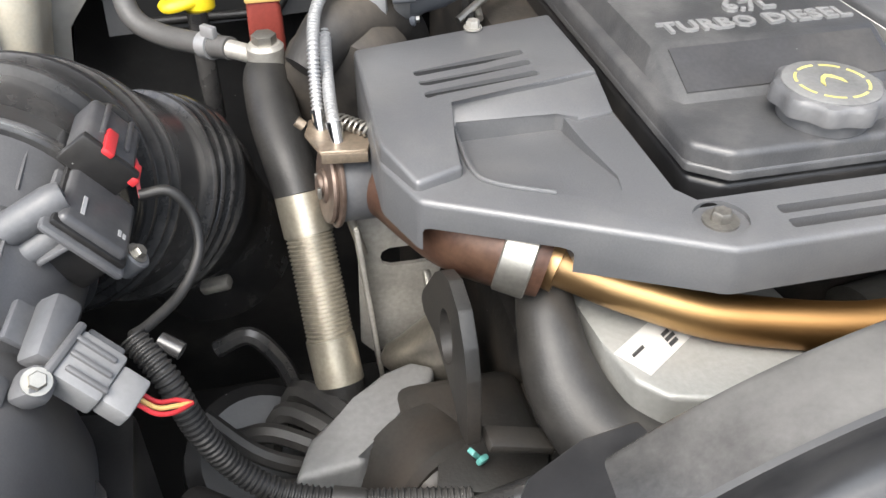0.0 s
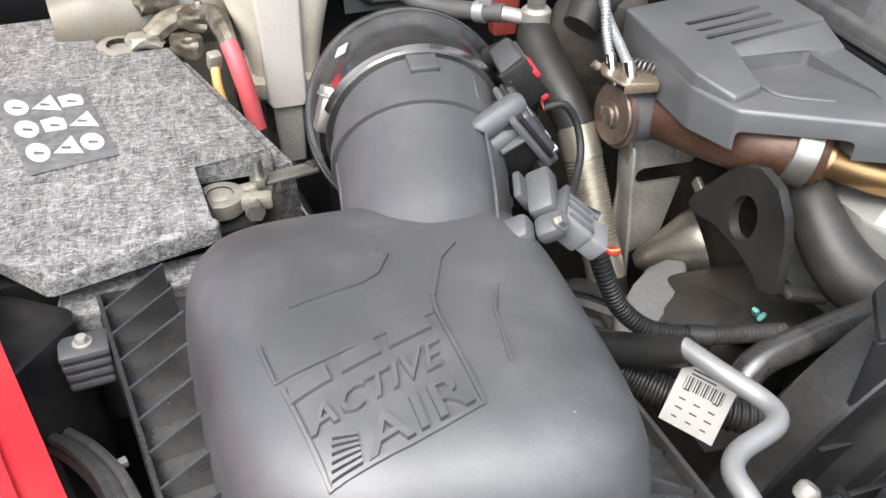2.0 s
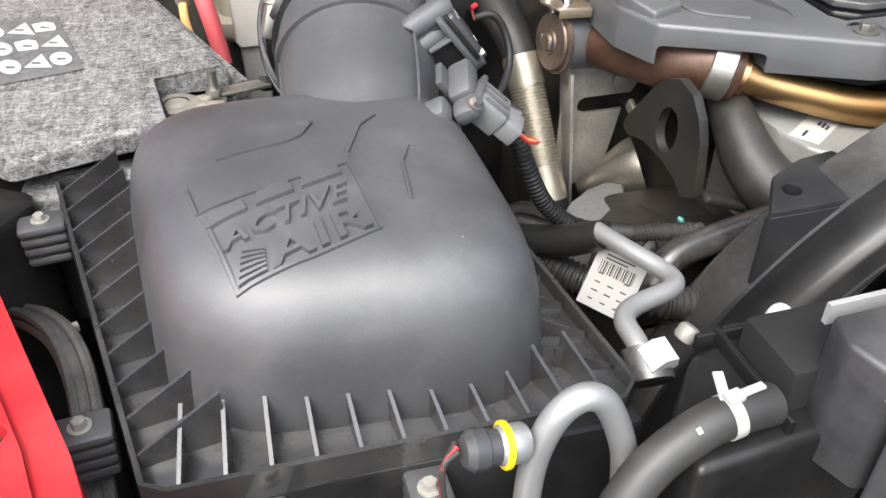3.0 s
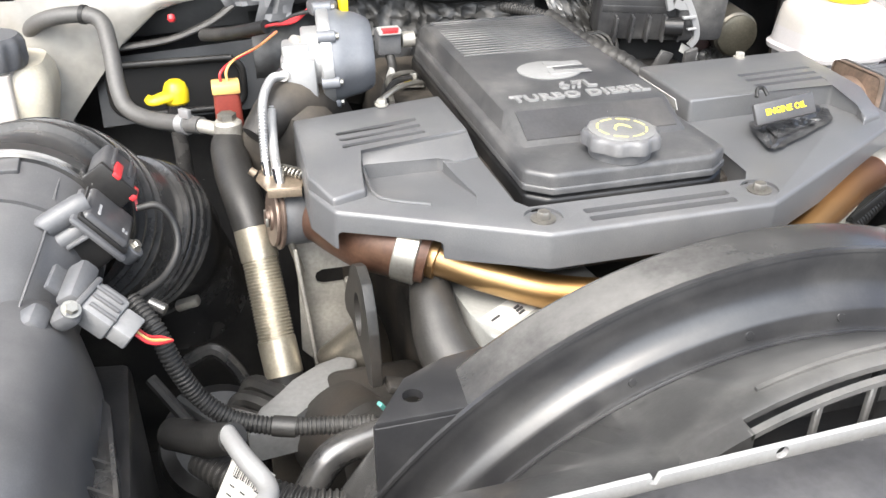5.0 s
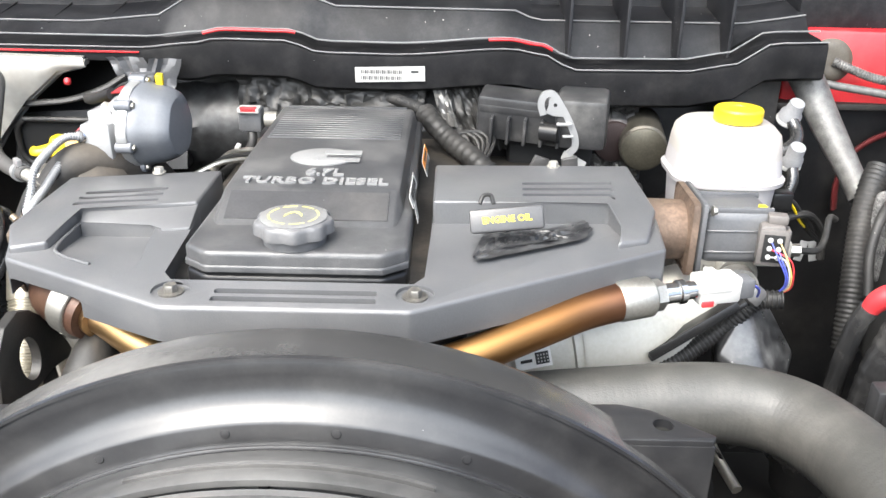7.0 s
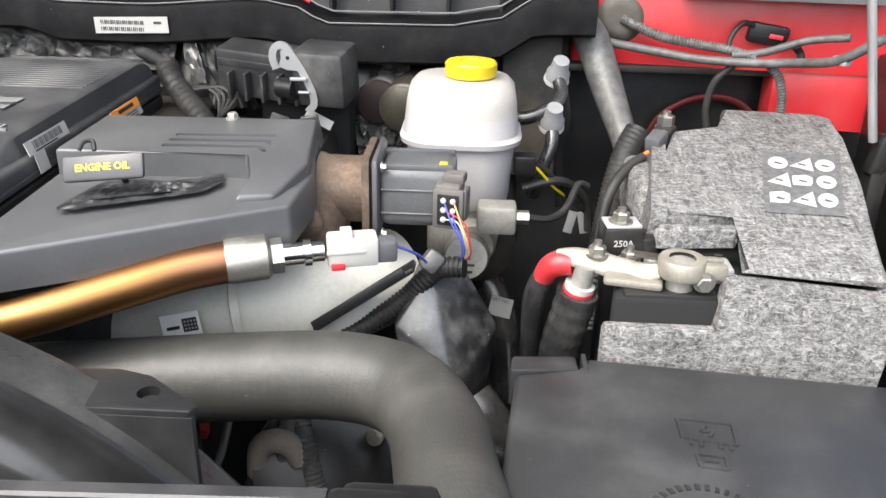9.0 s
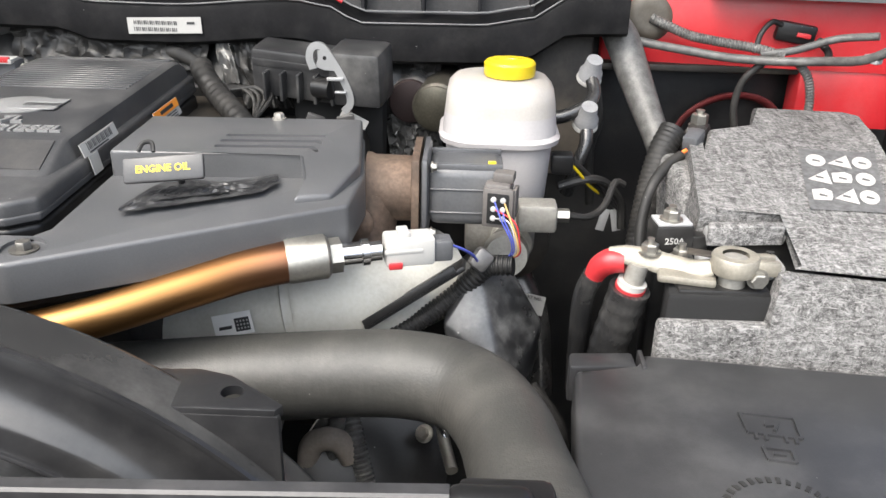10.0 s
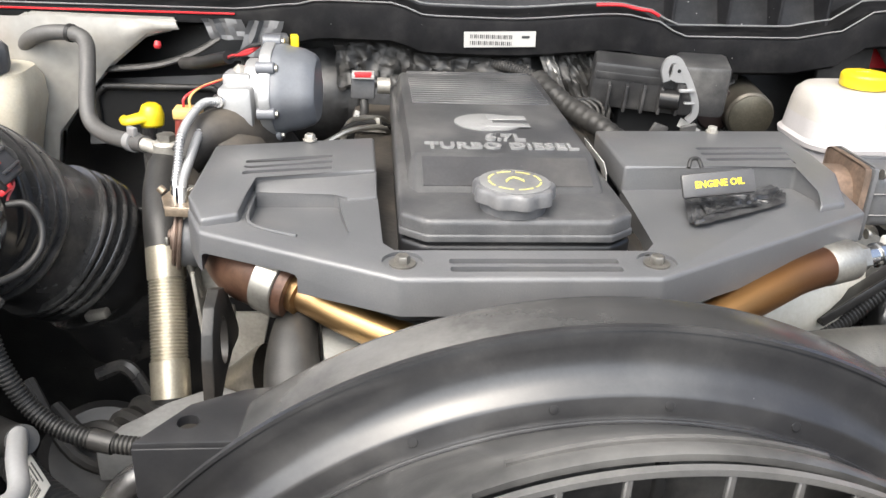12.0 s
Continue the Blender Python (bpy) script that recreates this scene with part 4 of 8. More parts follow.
for k in range(41):
    x = 0.384 + 0.30 * (k / 20 - 1)
    d = abs(x - 0.384)
    zb = CZ + math.sqrt(max(0.0, 0.346 ** 2 - (x - CX) ** 2))
    zf = 0.92 + math.sqrt(max(0.0, 0.2845 ** 2 - min(d, 0.155) ** 2)) - max(0, d - 0.155) * 0.3
    if d < 0.156:
        apron.append([(x, 0.1715, zb - 0.004), (x, 0.1705, zb), (x, 0.098, max(zf, zb) + 0.0015), (x, 0.092, zf), (x, 0.0915, zf - 0.004)])
    else:
        apron.append([(x, 0.1715, zb - 0.004), (x, 0.1705, zb), (x, 0.104, max(1.158, zb + 0.004)), (x, 0.070, 1.168 + (x - 0.242) * 0.03), (x, 0.0695, 1.150)])
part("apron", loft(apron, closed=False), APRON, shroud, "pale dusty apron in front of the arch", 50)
part("grille_back", loft([[(x, 0.116, 1.148), (x, 0.120, 1.148), (x, 0.120, zt), (x, 0.116, zt)] for x, zt in [(0.384 + 0.14 * (k / 10 - 1), 0.906 + math.sqrt(0.2845 ** 2 - (0.14 * (k / 10 - 1)) ** 2)) for k in range(21)]]), MODULE, shroud, "dim grey panel behind the grille")
part("back_plate", loft([[(0.05, 0.19, 0.55), (0.70, 0.19, 0.55), (0.70, 0.21, 0.55), (0.05, 0.21, 0.55)], [(0.05, 0.19, 1.04), (0.70, 0.19, 1.04), (0.70, 0.21, 1.04), (0.05, 0.21, 1.04)]]), SHROUD, shroud)
tabl = slab([(0.068, 0.197), (0.150, 0.197), (0.178, 0.225), (0.165, 0.262), (0.132, 0.257), (0.098, 0.240)], 1.131, 1.138, 0.0015)
tl = part("tab", tabl, SHROUD, shroud)
carve(tl, lathe([(0.0075, 0), (0.0075, 0.03)], (0.100, 0.219, 1.12), (0, 0, 1), 20))
part("web", slab([(0.068, 0.196), (0.16, 0.196), (0.16, 0.202), (0.068, 0.202)], 0.9, 1.1335, 0.001), SHROUD, shroud)
tabr = slab([(0.575, 0.255), (0.612, 0.257), (0.636, 0.250), (0.677, 0.218), (0.673, 0.211), (0.580, 0.211)], 1.144, 1.151, 0.0015)
tr = part("tab", tabr, SHROUD, shroud)
carve(tr, lathe([(0.0075, 0), (0.0075, 0.03)], (0.641, 0.230, 1.13), (0, 0, 1), 20))
part("web", slab([(0.56, 0.2105), (0.675, 0.2105), (0.675, 0.217), (0.56, 0.217)], 0.9, 1.1465, 0.001), SHROUD, shroud)

radiator = thing("radiator", (0.36, 0.06, 0.5), "black ribbed radiator header with a pale metal strip", "radiator")
part("core", rbox((-0.02, 0.045, 0.5), (0.78, 0.095, 1.150), 0.004), DARK, radiator)
part("header", rbox((0.245, 0.095, 1.10), (0.525, 0.13, 1.148), 0.003), BLACK, radiator)
RIMGREY = surface("worn_grey_plastic_edge", (0.085, 0.084, 0.082), 0.38, var=0.2, bump=0.1, dirt=DUST, dirt_amount=0.3, specks=0.2)


def header_arc(x):
    """Height of the arched grille opening."""
    return 0.9195 + math.sqrt(0.2845 ** 2 - (x - 0.384) ** 2)


for x in (0.315, 0.351, 0.406, 0.445, 0.478):
    part("rib", rbox((x - 0.0022, 0.079, 1.150), (x + 0.0022, 0.0835, header_arc(x) - 0.002), 0.001, 1), RIMGREY, radiator, "upright bar of the header grille")
part("rib", rbox((0.374, 0.100, 1.150), (0.380, 0.106, 1.196), 0.001), DARK, radiator)
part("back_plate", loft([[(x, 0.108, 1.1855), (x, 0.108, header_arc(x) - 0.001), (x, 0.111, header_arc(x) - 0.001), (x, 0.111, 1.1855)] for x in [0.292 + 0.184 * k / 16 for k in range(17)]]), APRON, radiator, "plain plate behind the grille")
part("frame", loft([[(x, y, header_arc(x) + z) for y, z in ((0.0785, 0.001), (0.0785, -0.0030), (0.0835, -0.0030), (0.0835, 0.001))] for x in [0.270 + 0.269 * k / 32 for k in range(33)]]), RIMGREY, radiator, "arched rim of the header grille")
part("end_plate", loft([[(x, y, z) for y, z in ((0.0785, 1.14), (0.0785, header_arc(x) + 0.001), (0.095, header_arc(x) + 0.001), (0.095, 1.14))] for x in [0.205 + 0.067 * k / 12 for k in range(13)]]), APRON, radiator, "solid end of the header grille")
strip = part("strip", loft([[(x, 0.057, 1.1775 + (x - 0.242) * 0.03), (x, 0.0605, 1.1775 + (x - 0.242) * 0.03), (x, 0.0605, 1.1905 + (x - 0.242) * 0.03), (x, 0.057, 1.1905 + (x - 0.242) * 0.03)] for x in (0.0, 0.30, 0.60)]), STRIPGREY, radiator, "pale grey metal strip with slots")
carve(strip, *[lathe([(0.0042, -0.03), (0.0042, 0.03)], (x, 0.059, 1.186 + (x - 0.242) * 0.03), (0, 1, 0.1), 16) for x in (0.274, 0.48, 0.549)], *[cbox((x, 0.060, 1.190 + (x - 0.242) * 0.03), (0.005, 0.03, 0.010), 0.0005, (0, 20, 0)) for x in (0.196, 0.584)])
part("clip", rbox((0.356, 0.0535, 1.178), (0.4145, 0.0640, 1.1945), 0.002), BLACK, radiator, "black plastic clip over the strip")

crossbar = thing("upper_crossmember", (0.38, 0.0, 1.10), "dusty black plastic radiator crossmember cover", "crossmember")
part("top_cover", slab([(-0.004, 0.051, 1.1835), (0.785, 0.051, 1.2065), (0.80, 0.030, 1.2065), (0.80, 0.003, 1.204), (0.0, 0.003, 1.181), (-0.010, 0.03, 1.1835)], 1.10, 1.199, 0.004, 3), PITTED, crossbar)
part("front_cover", slab([(-0.002, -0.001, 1.177), (0.80, -0.001, 1.200), (0.81, -0.20, 1.178), (-0.030, -0.20, 1.155)], 1.10, 1.199, 0.006, 3), FRONTGREY, crossbar, "smooth grey front panel")
part("rear_lip", loft([[(x, 0.073, 1.150), (x, 0.083, 1.150), (x, 0.083, zt - 0.0015), (x, 0.0815, zt), (x, 0.0745, zt), (x, 0.073, zt - 0.0015)] for x, zt in ((0.50, 1.1985), (0.64, 1.2025), (0.785, 1.2070))]), PITTED, crossbar, "upright rear lip of the cover")
part("front_wall", rbox((-0.4, -0.24, 0.6), (1.2, -0.2, 1.12), 0.02), BLACK, crossbar)

# ---- driver's side ----
hose = thing("intercooler_hose", (0.72, 0.38, 1.02), "thick matt grey rubber intercooler hose bent to the front", "hose")
part("hose_body", tube([(0.40, 0.375, 1.043), (0.52, 0.383, 1.0515), (0.64, 0.390, 1.060), (0.735, 0.391, 1.066), (0.793, 0.370, 1.067), (0.822, 0.318, 1.070), (0.835, 0.25, 1.074), (0.850, 0.17, 1.078), (0.858, 0.08, 1.08)], 0.0379, 36, 10, ribs=0.0075, depth=0.00010), HOSE, hose)

coldpipe = thing("intake_pipe", (0.62, 0.47, 1.0), "pale cast aluminium charge pipe with a printed label", "pipe")
part("pipe_body", tube([(0.40, 0.508, 1.01), (0.52, 0.522, 1.036), (0.612, 0.532, 1.052), (0.618, 0.533, 1.053), (0.70, 0.551, 1.062), (0.76, 0.606, 1.06)], [0.046, 0.048, 0.048, 0.053, 0.054, 0.05], 30), surface("pale_sand_cast_aluminium", (0.62, 0.60, 0.53), 0.55, 0.15, var=0.16, scale=18, bump=0.5, fine=260, dirt=(0.25, 0.22, 0.17), dirt_amount=0.25), coldpipe)
part("label", sheet((0.5545, 0.4690, 1.0475), (0.97, 0.06, 0.20), (-0.1, 0.20, 0.98), 0.038, 0.0225), surface("clean_white_label", (0.86, 0.85, 0.82), 0.6, var=0.03, bump=0), coldpipe, "white paper label")

egr = thing("egr_valve", (0.77, 0.56, 1.12), "grey motor valve on a rusty iron flange", "valve")
part("inlet", lathe([(0.036, 0), (0.036, 0.004), (0.034, 0.008), (0.033, 0.05)], (0.697, 0.567, 1.165), (1, 0.02, 0), 30), RUST, egr, "rusty iron neck")
part("flange", cbox((0.748, 0.568, 1.167), (0.009, 0.084, 0.084), 0.008), RUST, egr, "rusty square flange")
part("flange", cbox((0.757, 0.568, 1.167), (0.008, 0.084, 0.084), 0.006), GREYPL, egr)
part("motor", rbox((0.760, 0.532, 1.139), (0.834, 0.604, 1.199), 0.010, 3), GREYPL, egr, "grey ribbed motor housing")
for y, z in ((0.5305, 1.202), (0.5305, 1.134)):
    part("screw", hexbolt((0.7635, y - 0.003, z), 0.004, 0.004, (1, 0, 0), 1.4), STEEL, egr)
TAUPE = surface("taupe_plastic", (0.10, 0.092, 0.086), 0.45, specks=0.3)
part("socket", cbox((0.829, 0.528, 1.168), (0.026, 0.022, 0.044), 0.004, (0, 0, -12)), TAUPE, egr, "taupe plug with six ways")
part("socket_frame", cbox((0.8285, 0.5175, 1.166), (0.030, 0.006, 0.040), 0.002, (0, 0, -12)), TAUPE, egr)
part("socket_face", cbox((0.8280, 0.5138, 1.166), (0.021, 0.002, 0.031), 0.001, (0, 0, -12)), DARK, egr, "dark sealed face")
part("socket_latch", cbox((0.834, 0.530, 1.194), (0.020, 0.016, 0.010), 0.002, (0, 0, -12)), TAUPE, egr)
part("socket_latch", cbox((0.845, 0.524, 1.170), (0.004, 0.018, 0.030), 0.001, (0, 0, -12)), TAUPE, egr)
for k in range(2):
    part("fin", rbox((0.762, 0.5305, 1.153 + 0.024 * k), (0.826, 0.5328, 1.1550 + 0.024 * k), 0.0008, 1), GREYPL, egr, "moulded rib of the motor")

res = thing("brake_fluid_reservoir", (0.83, 0.74, 1.03), "milky plastic brake fluid reservoir with a yellow cap", "reservoir")
R0 = [(1.098, 0.040, 0.040, 0.030), (1.102, 0.052, 0.052, 0.032), (1.112, 0.058, 0.058, 0.038), (1.178, 0.062, 0.062, 0.040), (1.180, 0.069, 0.069, 0.044), (1.186, 0.070, 0.070, 0.044), (1.190, 0.0660, 0.0660, 0.043), (1.224, 0.0625, 0.0625, 0.042), (1.238, 0.0600, 0.0600, 0.042), (1.246, 0.053, 0.053, 0.04), (1.249, 0.040, 0.040, 0.036)]
LEVEL = (1.212, 0.0637, 0.0637, 0.0424)
part("tank", loft([rrect(0.826, 0.745, hx, hy, r, z) for z, hx, hy, r in R0[:7] + [LEVEL]]), FLUID, res, "part filled with fluid")
part("tank_top", loft([rrect(0.826, 0.745, hx, hy, r, z) for z, hx, hy, r in [LEVEL] + R0[7:]]), WHITEPL, res)
part("neck", lathe([(0.024, 0), (0.024, 0.010)], (0.835, 0.738, 1.244), (0, 0, 1), 28), WHITEPL, res)
part("cap", lathe([(0.0285, 0), (0.0295, 0.002), (0.0295, 0.014), (0.0275, 0.0165), (0.012, 0.0168), (0.011, 0.0155)], (0.835, 0.738, 1.2505), (0, 0, 1), 40), YELLOW, res, "yellow screw cap")
part("master_cylinder", lathe([(0.024, 0), (0.026, 0.004), (0.026, 0.11), (0.020, 0.115)], (0.845, 0.68, 1.065), (0.1, 1, 0), 28), DULL, res, "cast aluminium master cylinder")
part("foot", rbox((0.79, 0.70, 1.04), (0.862, 0.79, 1.103), 0.008), DULL, res)

fuse = thing("fuse_box", (1.03, 0.29, 0.95), "satin black fuse box lid with a moulded battery symbol", "fuse box")
lid = slab([(0.866, 0.20, 1.083), (0.884, 0.372, 1.090), (0.942, 0.372, 1.090), (0.942, 0.400, 1.090), (1.20, 0.375, 1.090), (1.21, 0.19, 1.083), (1.02, 0.16, 1.081)], 1.050, 1.09, 0.006, 3)
FUSEBLACK = surface("worn_black_lid_plastic", (0.024, 0.024, 0.0252), 0.36, var=0.2, scale=8, bump=0.15, fine=900, spec=0.6, dirt=(0.26, 0.255, 0.25), dirt_amount=0.14, dirt_scale=14, specks=0.3)
part("lid", lid, FUSEBLACK, fuse)
part("tab", slab([(0.880, 0.376), (0.937, 0.380), (0.936, 0.403), (0.882, 0.399)], 1.055, 1.089, 0.003, 2), FUSEBLACK, fuse)
part("base", slab([(0.872, 0.205), (0.888, 0.37), (1.19, 0.368), (1.2, 0.195)], 0.9, 1.052, 0.004), BLACK, fuse)


batr = thing("battery", (1.085, 0.61, 0.97), "car battery in a grey felt jacket with warning symbols", "battery", "batteries")
jac = slab([(1.014, 0.514, 1.178), (1.090, 0.520, 1.178), (1.071, 0.430, 1.160), (1.188, 0.420, 1.162), (1.232, 0.60, 1.182), (1.262, 0.735, 1.193), (1.278, 0.815, 1.196), (1.262, 0.832, 1.196), (1.149, 0.835, 1.198), (1.131, 0.752, 1.195), (1.072, 0.745, 1.193), (1.046, 0.66, 1.188)], 1.160, 1.19, 0.006, 3)
part("top_panel", jac, FELT, batr, "grey fibrous felt top")
part("front_panel", loft([[(1.058, 0.420, 1.156), (1.184, 0.407, 1.151), (1.188, 0.422, 1.151), (1.058, 0.436, 1.156)], [(1.050, 0.408, 1.10), (1.189, 0.396, 1.10), (1.194, 0.416, 1.10), (1.05, 0.43, 1.10)], [(1.045, 0.407, 1.03), (1.184, 0.398, 1.02), (1.189, 0.418, 1.02), (1.045, 0.43, 1.03)]]), FELT, batr, "grey felt front flap")
part("front_panel", rbox((0.958, 0.410, 1.0), (1.06, 0.428, 1.112), 0.005), FELT, batr, "low grey felt front flap")
part("side_panel", loft([[(1.180, 0.415, 1.152), (1.264, 0.80, 1.180), (1.274, 0.80, 1.180), (1.192, 0.415, 1.152)], [(1.178, 0.408, 1.0), (1.262, 0.80, 1.0), (1.274, 0.80, 1.0), (1.190, 0.408, 1.0)]]), FELT, batr)
part("side_panel", loft([[(1.005, 0.50, 1.18), (1.05, 0.755, 1.19), (1.065, 0.755, 1.19), (1.02, 0.50, 1.18)], [(0.985, 0.50, 1.0), (1.03, 0.76, 1.0), (1.05, 0.76, 1.0), (1.0, 0.50, 1.0)]]), FELT, batr)
part("case", slab([(0.965, 0.425), (1.19, 0.425), (1.25, 0.80), (1.04, 0.80)], 0.97, 1.135, 0.006), DARK, batr, "black battery case")

# ---- passenger's side: airbox ----
airbox = thing("airbox", (-0.25, 0.24, 0.95), "satin black air filter box with a domed lid", "air filter box")
fl = [(-0.422, 0.404), (-0.357, 0.090), (-0.340, 0.083), (-0.098, 0.078), (-0.086, 0.092), (-0.110, 0.30), (-0.16, 0.38)]
WEB = surface("glossy_black_flange_plastic", (0.022, 0.022, 0.0225), 0.26, var=0.2, bump=0.1, dirt=DUST, dirt_amount=0.16, spec=0.9, specks=0.3)
part("lower_case", slab([(-0.425, 0.41), (-0.358, 0.082), (-0.085, 0.072), (-0.10, 0.36)], 0.95, 1.106, 0.006), BLACK, airbox)
part("flange", slab(fl, 1.104, 1.112, 0.0015), WEB, airbox)
rim = [(-0.37, 0.403), (-0.420, 0.403), (-0.357, 0.090), (-0.345, 0.083), (-0.098, 0.079), (-0.087, 0.090), (-0.106, 0.26)]
part("rim", ribbon(rim, 0.003, 1.098, 1.123), WEB, airbox, "thin raised rim of the lid flange")


def dome_ring(z, k, n=72):
    """A ring of the domed lid: a rounded rectangle, wider to the back left."""
    out = []
    cx, cy = -0.236 - (1 - k) * 0.004, 0.246 - (1 - k) * 0.02
    for i in range(n):
        a = 2 * math.pi * i / n
        c, s = math.cos(a), math.sin(a)
        x = math.copysign(abs(c) ** 0.50, c) * 0.121 * k
        y = math.copysign(abs(s) ** 0.50, s) * 0.141 * k
        y += -0.10 * x * (1 if y < 0 else 0.3)
        x -= 0.10 * y * (1 if x < 0 else -0.1)
        out.append((cx + x, cy + y, z))
    return out


lid = part("lid", loft([dome_ring(z, k) for z, k in ((1.106, 1.0), (1.130, 0.985), (1.150, 0.968), (1.166, 0.945), (1.178, 0.91), (1.187, 0.865), (1.1945, 0.80), (1.200, 0.71), (1.2045, 0.57), (1.207, 0.38), (1.208, 0.15))]), BOXBLACK, airbox, "smooth domed lid with embossed lettering", 60)
neck = part("neck", tube([(-0.205, 0.285, 1.135), (-0.188, 0.36, 1.160), (-0.175, 0.43, 1.183), (-0.168, 0.475, 1.195)], [0.056, 0.060, 0.064, 0.066], 48), BOXBLACK, airbox, "", 60)
wire("seam", [(-0.158, 0.30, 1.1925), (-0.150, 0.33, 1.205), (-0.142, 0.37, 1.2175), (-0.135, 0.42, 1.2335), (-0.132, 0.445, 1.24)], 0.0011, BOXBLACK, airbox, "moulding seam on the neck", 6)
part("neck_lip", tube([(-0.177, 0.418, 1.179), (-0.175, 0.430, 1.1825)], 0.067, 48, 2), BOXBLACK, airbox)
part("lug", obox((-0.170, 0.437, 1.252), (1, 0, -0.02), (0, 1, 0.25), (0.022, 0.018, 0.006), 0.0015), BOXBLACK, airbox)
part("lug", obox((-0.241, 0.40, 1.178), (0.1, 1, 0.3), (0, 0, 1), (0.05, 0.012, 0.004), 0.0015), BOXBLACK, airbox)
part("lug", obox((-0.236, 0.40, 1.178), (0.1, 1, 0.3), (0, 0, 1), (0.05, 0.012, 0.004), 0.0015), BOXBLACK, airbox)


def gusset(outer, inner, h0=0.010, h1=0.030, t=0.0022):
    """A thin upright web from the rim to the dome."""
    o, i = Vector((*outer, 0)), Vector((*inner, 0))
    s = (i - o).normalized().cross(Vector((0, 0, 1))) * t / 2
    z = Vector((0, 0, 1))
    prof = [o + z * 1.110, i + z * 1.110, i + z * (1.112 + h1), o + z * (1.112 + h0)]
    return loft([[p - s for p in prof], [p + s for p in prof]])


for k in range(11):
    t = k / 10
    o = (-0.417 + 0.058 * t, 0.385 - 0.275 * t)
    i = (-0.366 + 0.030 * t, 0.372 - 0.245 * t)
    part("web", gusset(o, (o[0] + 0.046, o[1] + 0.008), 0.010, 0.036), WEB, airbox, "stiffening web of the lid flange")
for k in range(11):
    t = k / 10
    o = (-0.340 + 0.235 * t, 0.082 - 0.003 * t)
    part("web", gusset(o, (o[0] + 0.006 - 0.02 * t, 0.125 - 0.012 * math.sin(t * 3)), 0.006, 0.026), WEB, airbox, "stiffening web of the lid flange")
for k in range(5):
    o = (-0.092 - 0.003 * k, 0.11 + 0.03 * k)
    part("web", gusset(o, (o[0] - 0.032, o[1] + 0.012), 0.004, 0.016), WEB, airbox, "stiffening web of the lid flange")

# raised mark on the lid: frame lines, plain blocks for the maker's name, two words


def lid_spot(q, s, t):
    """A place on the lid between four corners: near left, near right, far right, far left."""
    a, b, c, d = [Vector((*p, 0)) for p in q]
    return a * (1 - s) * (1 - t) + b * s * (1 - t) + c * s * t + d * (1 - s) * t


def lid_word(text, q, spacing=1.0):
    bm = letters(text, 1.0, Matrix(), 0.5, 0.012, spacing)
    lo = [min(v.co[k] for v in bm.verts) for k in (0, 1)]
    hi = [max(v.co[k] for v in bm.verts) for k in (0, 1)]
    for v in bm.verts:
        p = lid_spot(q, (v.co.x - lo[0]) / (hi[0] - lo[0]), (v.co.y - lo[1]) / (hi[1] - lo[1]))
        v.co = (p.x, p.y, 0.0028 if v.co.z > 0 else -0.001)
    part("raised_letters", drape(bm, lid), BOXBLACK, airbox, "raised black lettering")


def lid_patch(q, name, label=""):
    bm = loft([[lid_spot(q, s, t) + Vector((0, 0, z)) for s, t in ((0, 0), (0.33, 0), (0.67, 0), (1, 0), (1, 1), (0.67, 1), (0.33, 1), (0, 1))] for z in (-0.001, 0.0028)])
    part(name, drape(bm, lid), BOXBLACK, airbox, label)


for path, r in (([(-0.3164, 0.2309), (-0.3113, 0.2018), (-0.268, 0.2120), (-0.2231, 0.2253)], 0.0016), ([(-0.3082, 0.1966), (-0.2956, 0.1394), (-0.255, 0.1475), (-0.2157, 0.1586), (-0.2185, 0.195), (-0.2209, 0.2272), (-0.2192, 0.239)], 0.0018), ([(-0.2192, 0.239), (-0.2059, 0.2714), (-0.1927, 0.2852)], 0.0026), ([(-0.2435, 0.2884), (-0.2342, 0.2839), (-0.2437, 0.2673), (-0.2543, 0.2612), (-0.2971, 0.2529)], 0.0014), ([(-0.1760, 0.2400), (-0.1803, 0.2412), (-0.1891, 0.2208), (-0.1939, 0.1806)], 0.0014)):
    pts = [Vector((*a, 0)).lerp(Vector((*b, 0)), k / 6) for a, b in zip(path, path[1:]) for k in range(6)] + [Vector((*path[-1], 0))]
    part("raised_line", drape(ribbon(pts, r * 1.1, -0.0008, 0.0018), lid), BOXBLACK, airbox)
NAME = ((-0.3082, 0.1840), (-0.2253, 0.2143), (-0.2257, 0.2251), (-0.3085, 0.1951))
for a, b in ((0.02, 0.29), (0.36, 0.62), (0.68, 0.98)):
    lid_patch([lid_spot(NAME, s, t)[:2] for s, t in ((a, 0), (b, 0), (b - 0.02, 1), (a + 0.02, 1))], "raised_block", "plain raised block of the maker's mark")
lid_word("ACTIVE", ((-0.2991, 0.1633), (-0.2292, 0.1859), (-0.2256, 0.2055), (-0.2979, 0.1769)), 1.08)
lid_word("AIR", ((-0.2758, 0.1440), (-0.2195, 0.1606), (-0.2227, 0.1820), (-0.2759, 0.1610)), 1.1)
for k in range(6):
    t = 0.02 + k * 0.165
    lid_patch([lid_spot(((-0.2944, 0.1412), (-0.2790, 0.1445), (-0.2785, 0.1600), (-0.2895, 0.1630)), s, u)[:2] for s, u in ((0, t), (1, t), (1, t + 0.09), (0, t + 0.09))], "raised_bar")


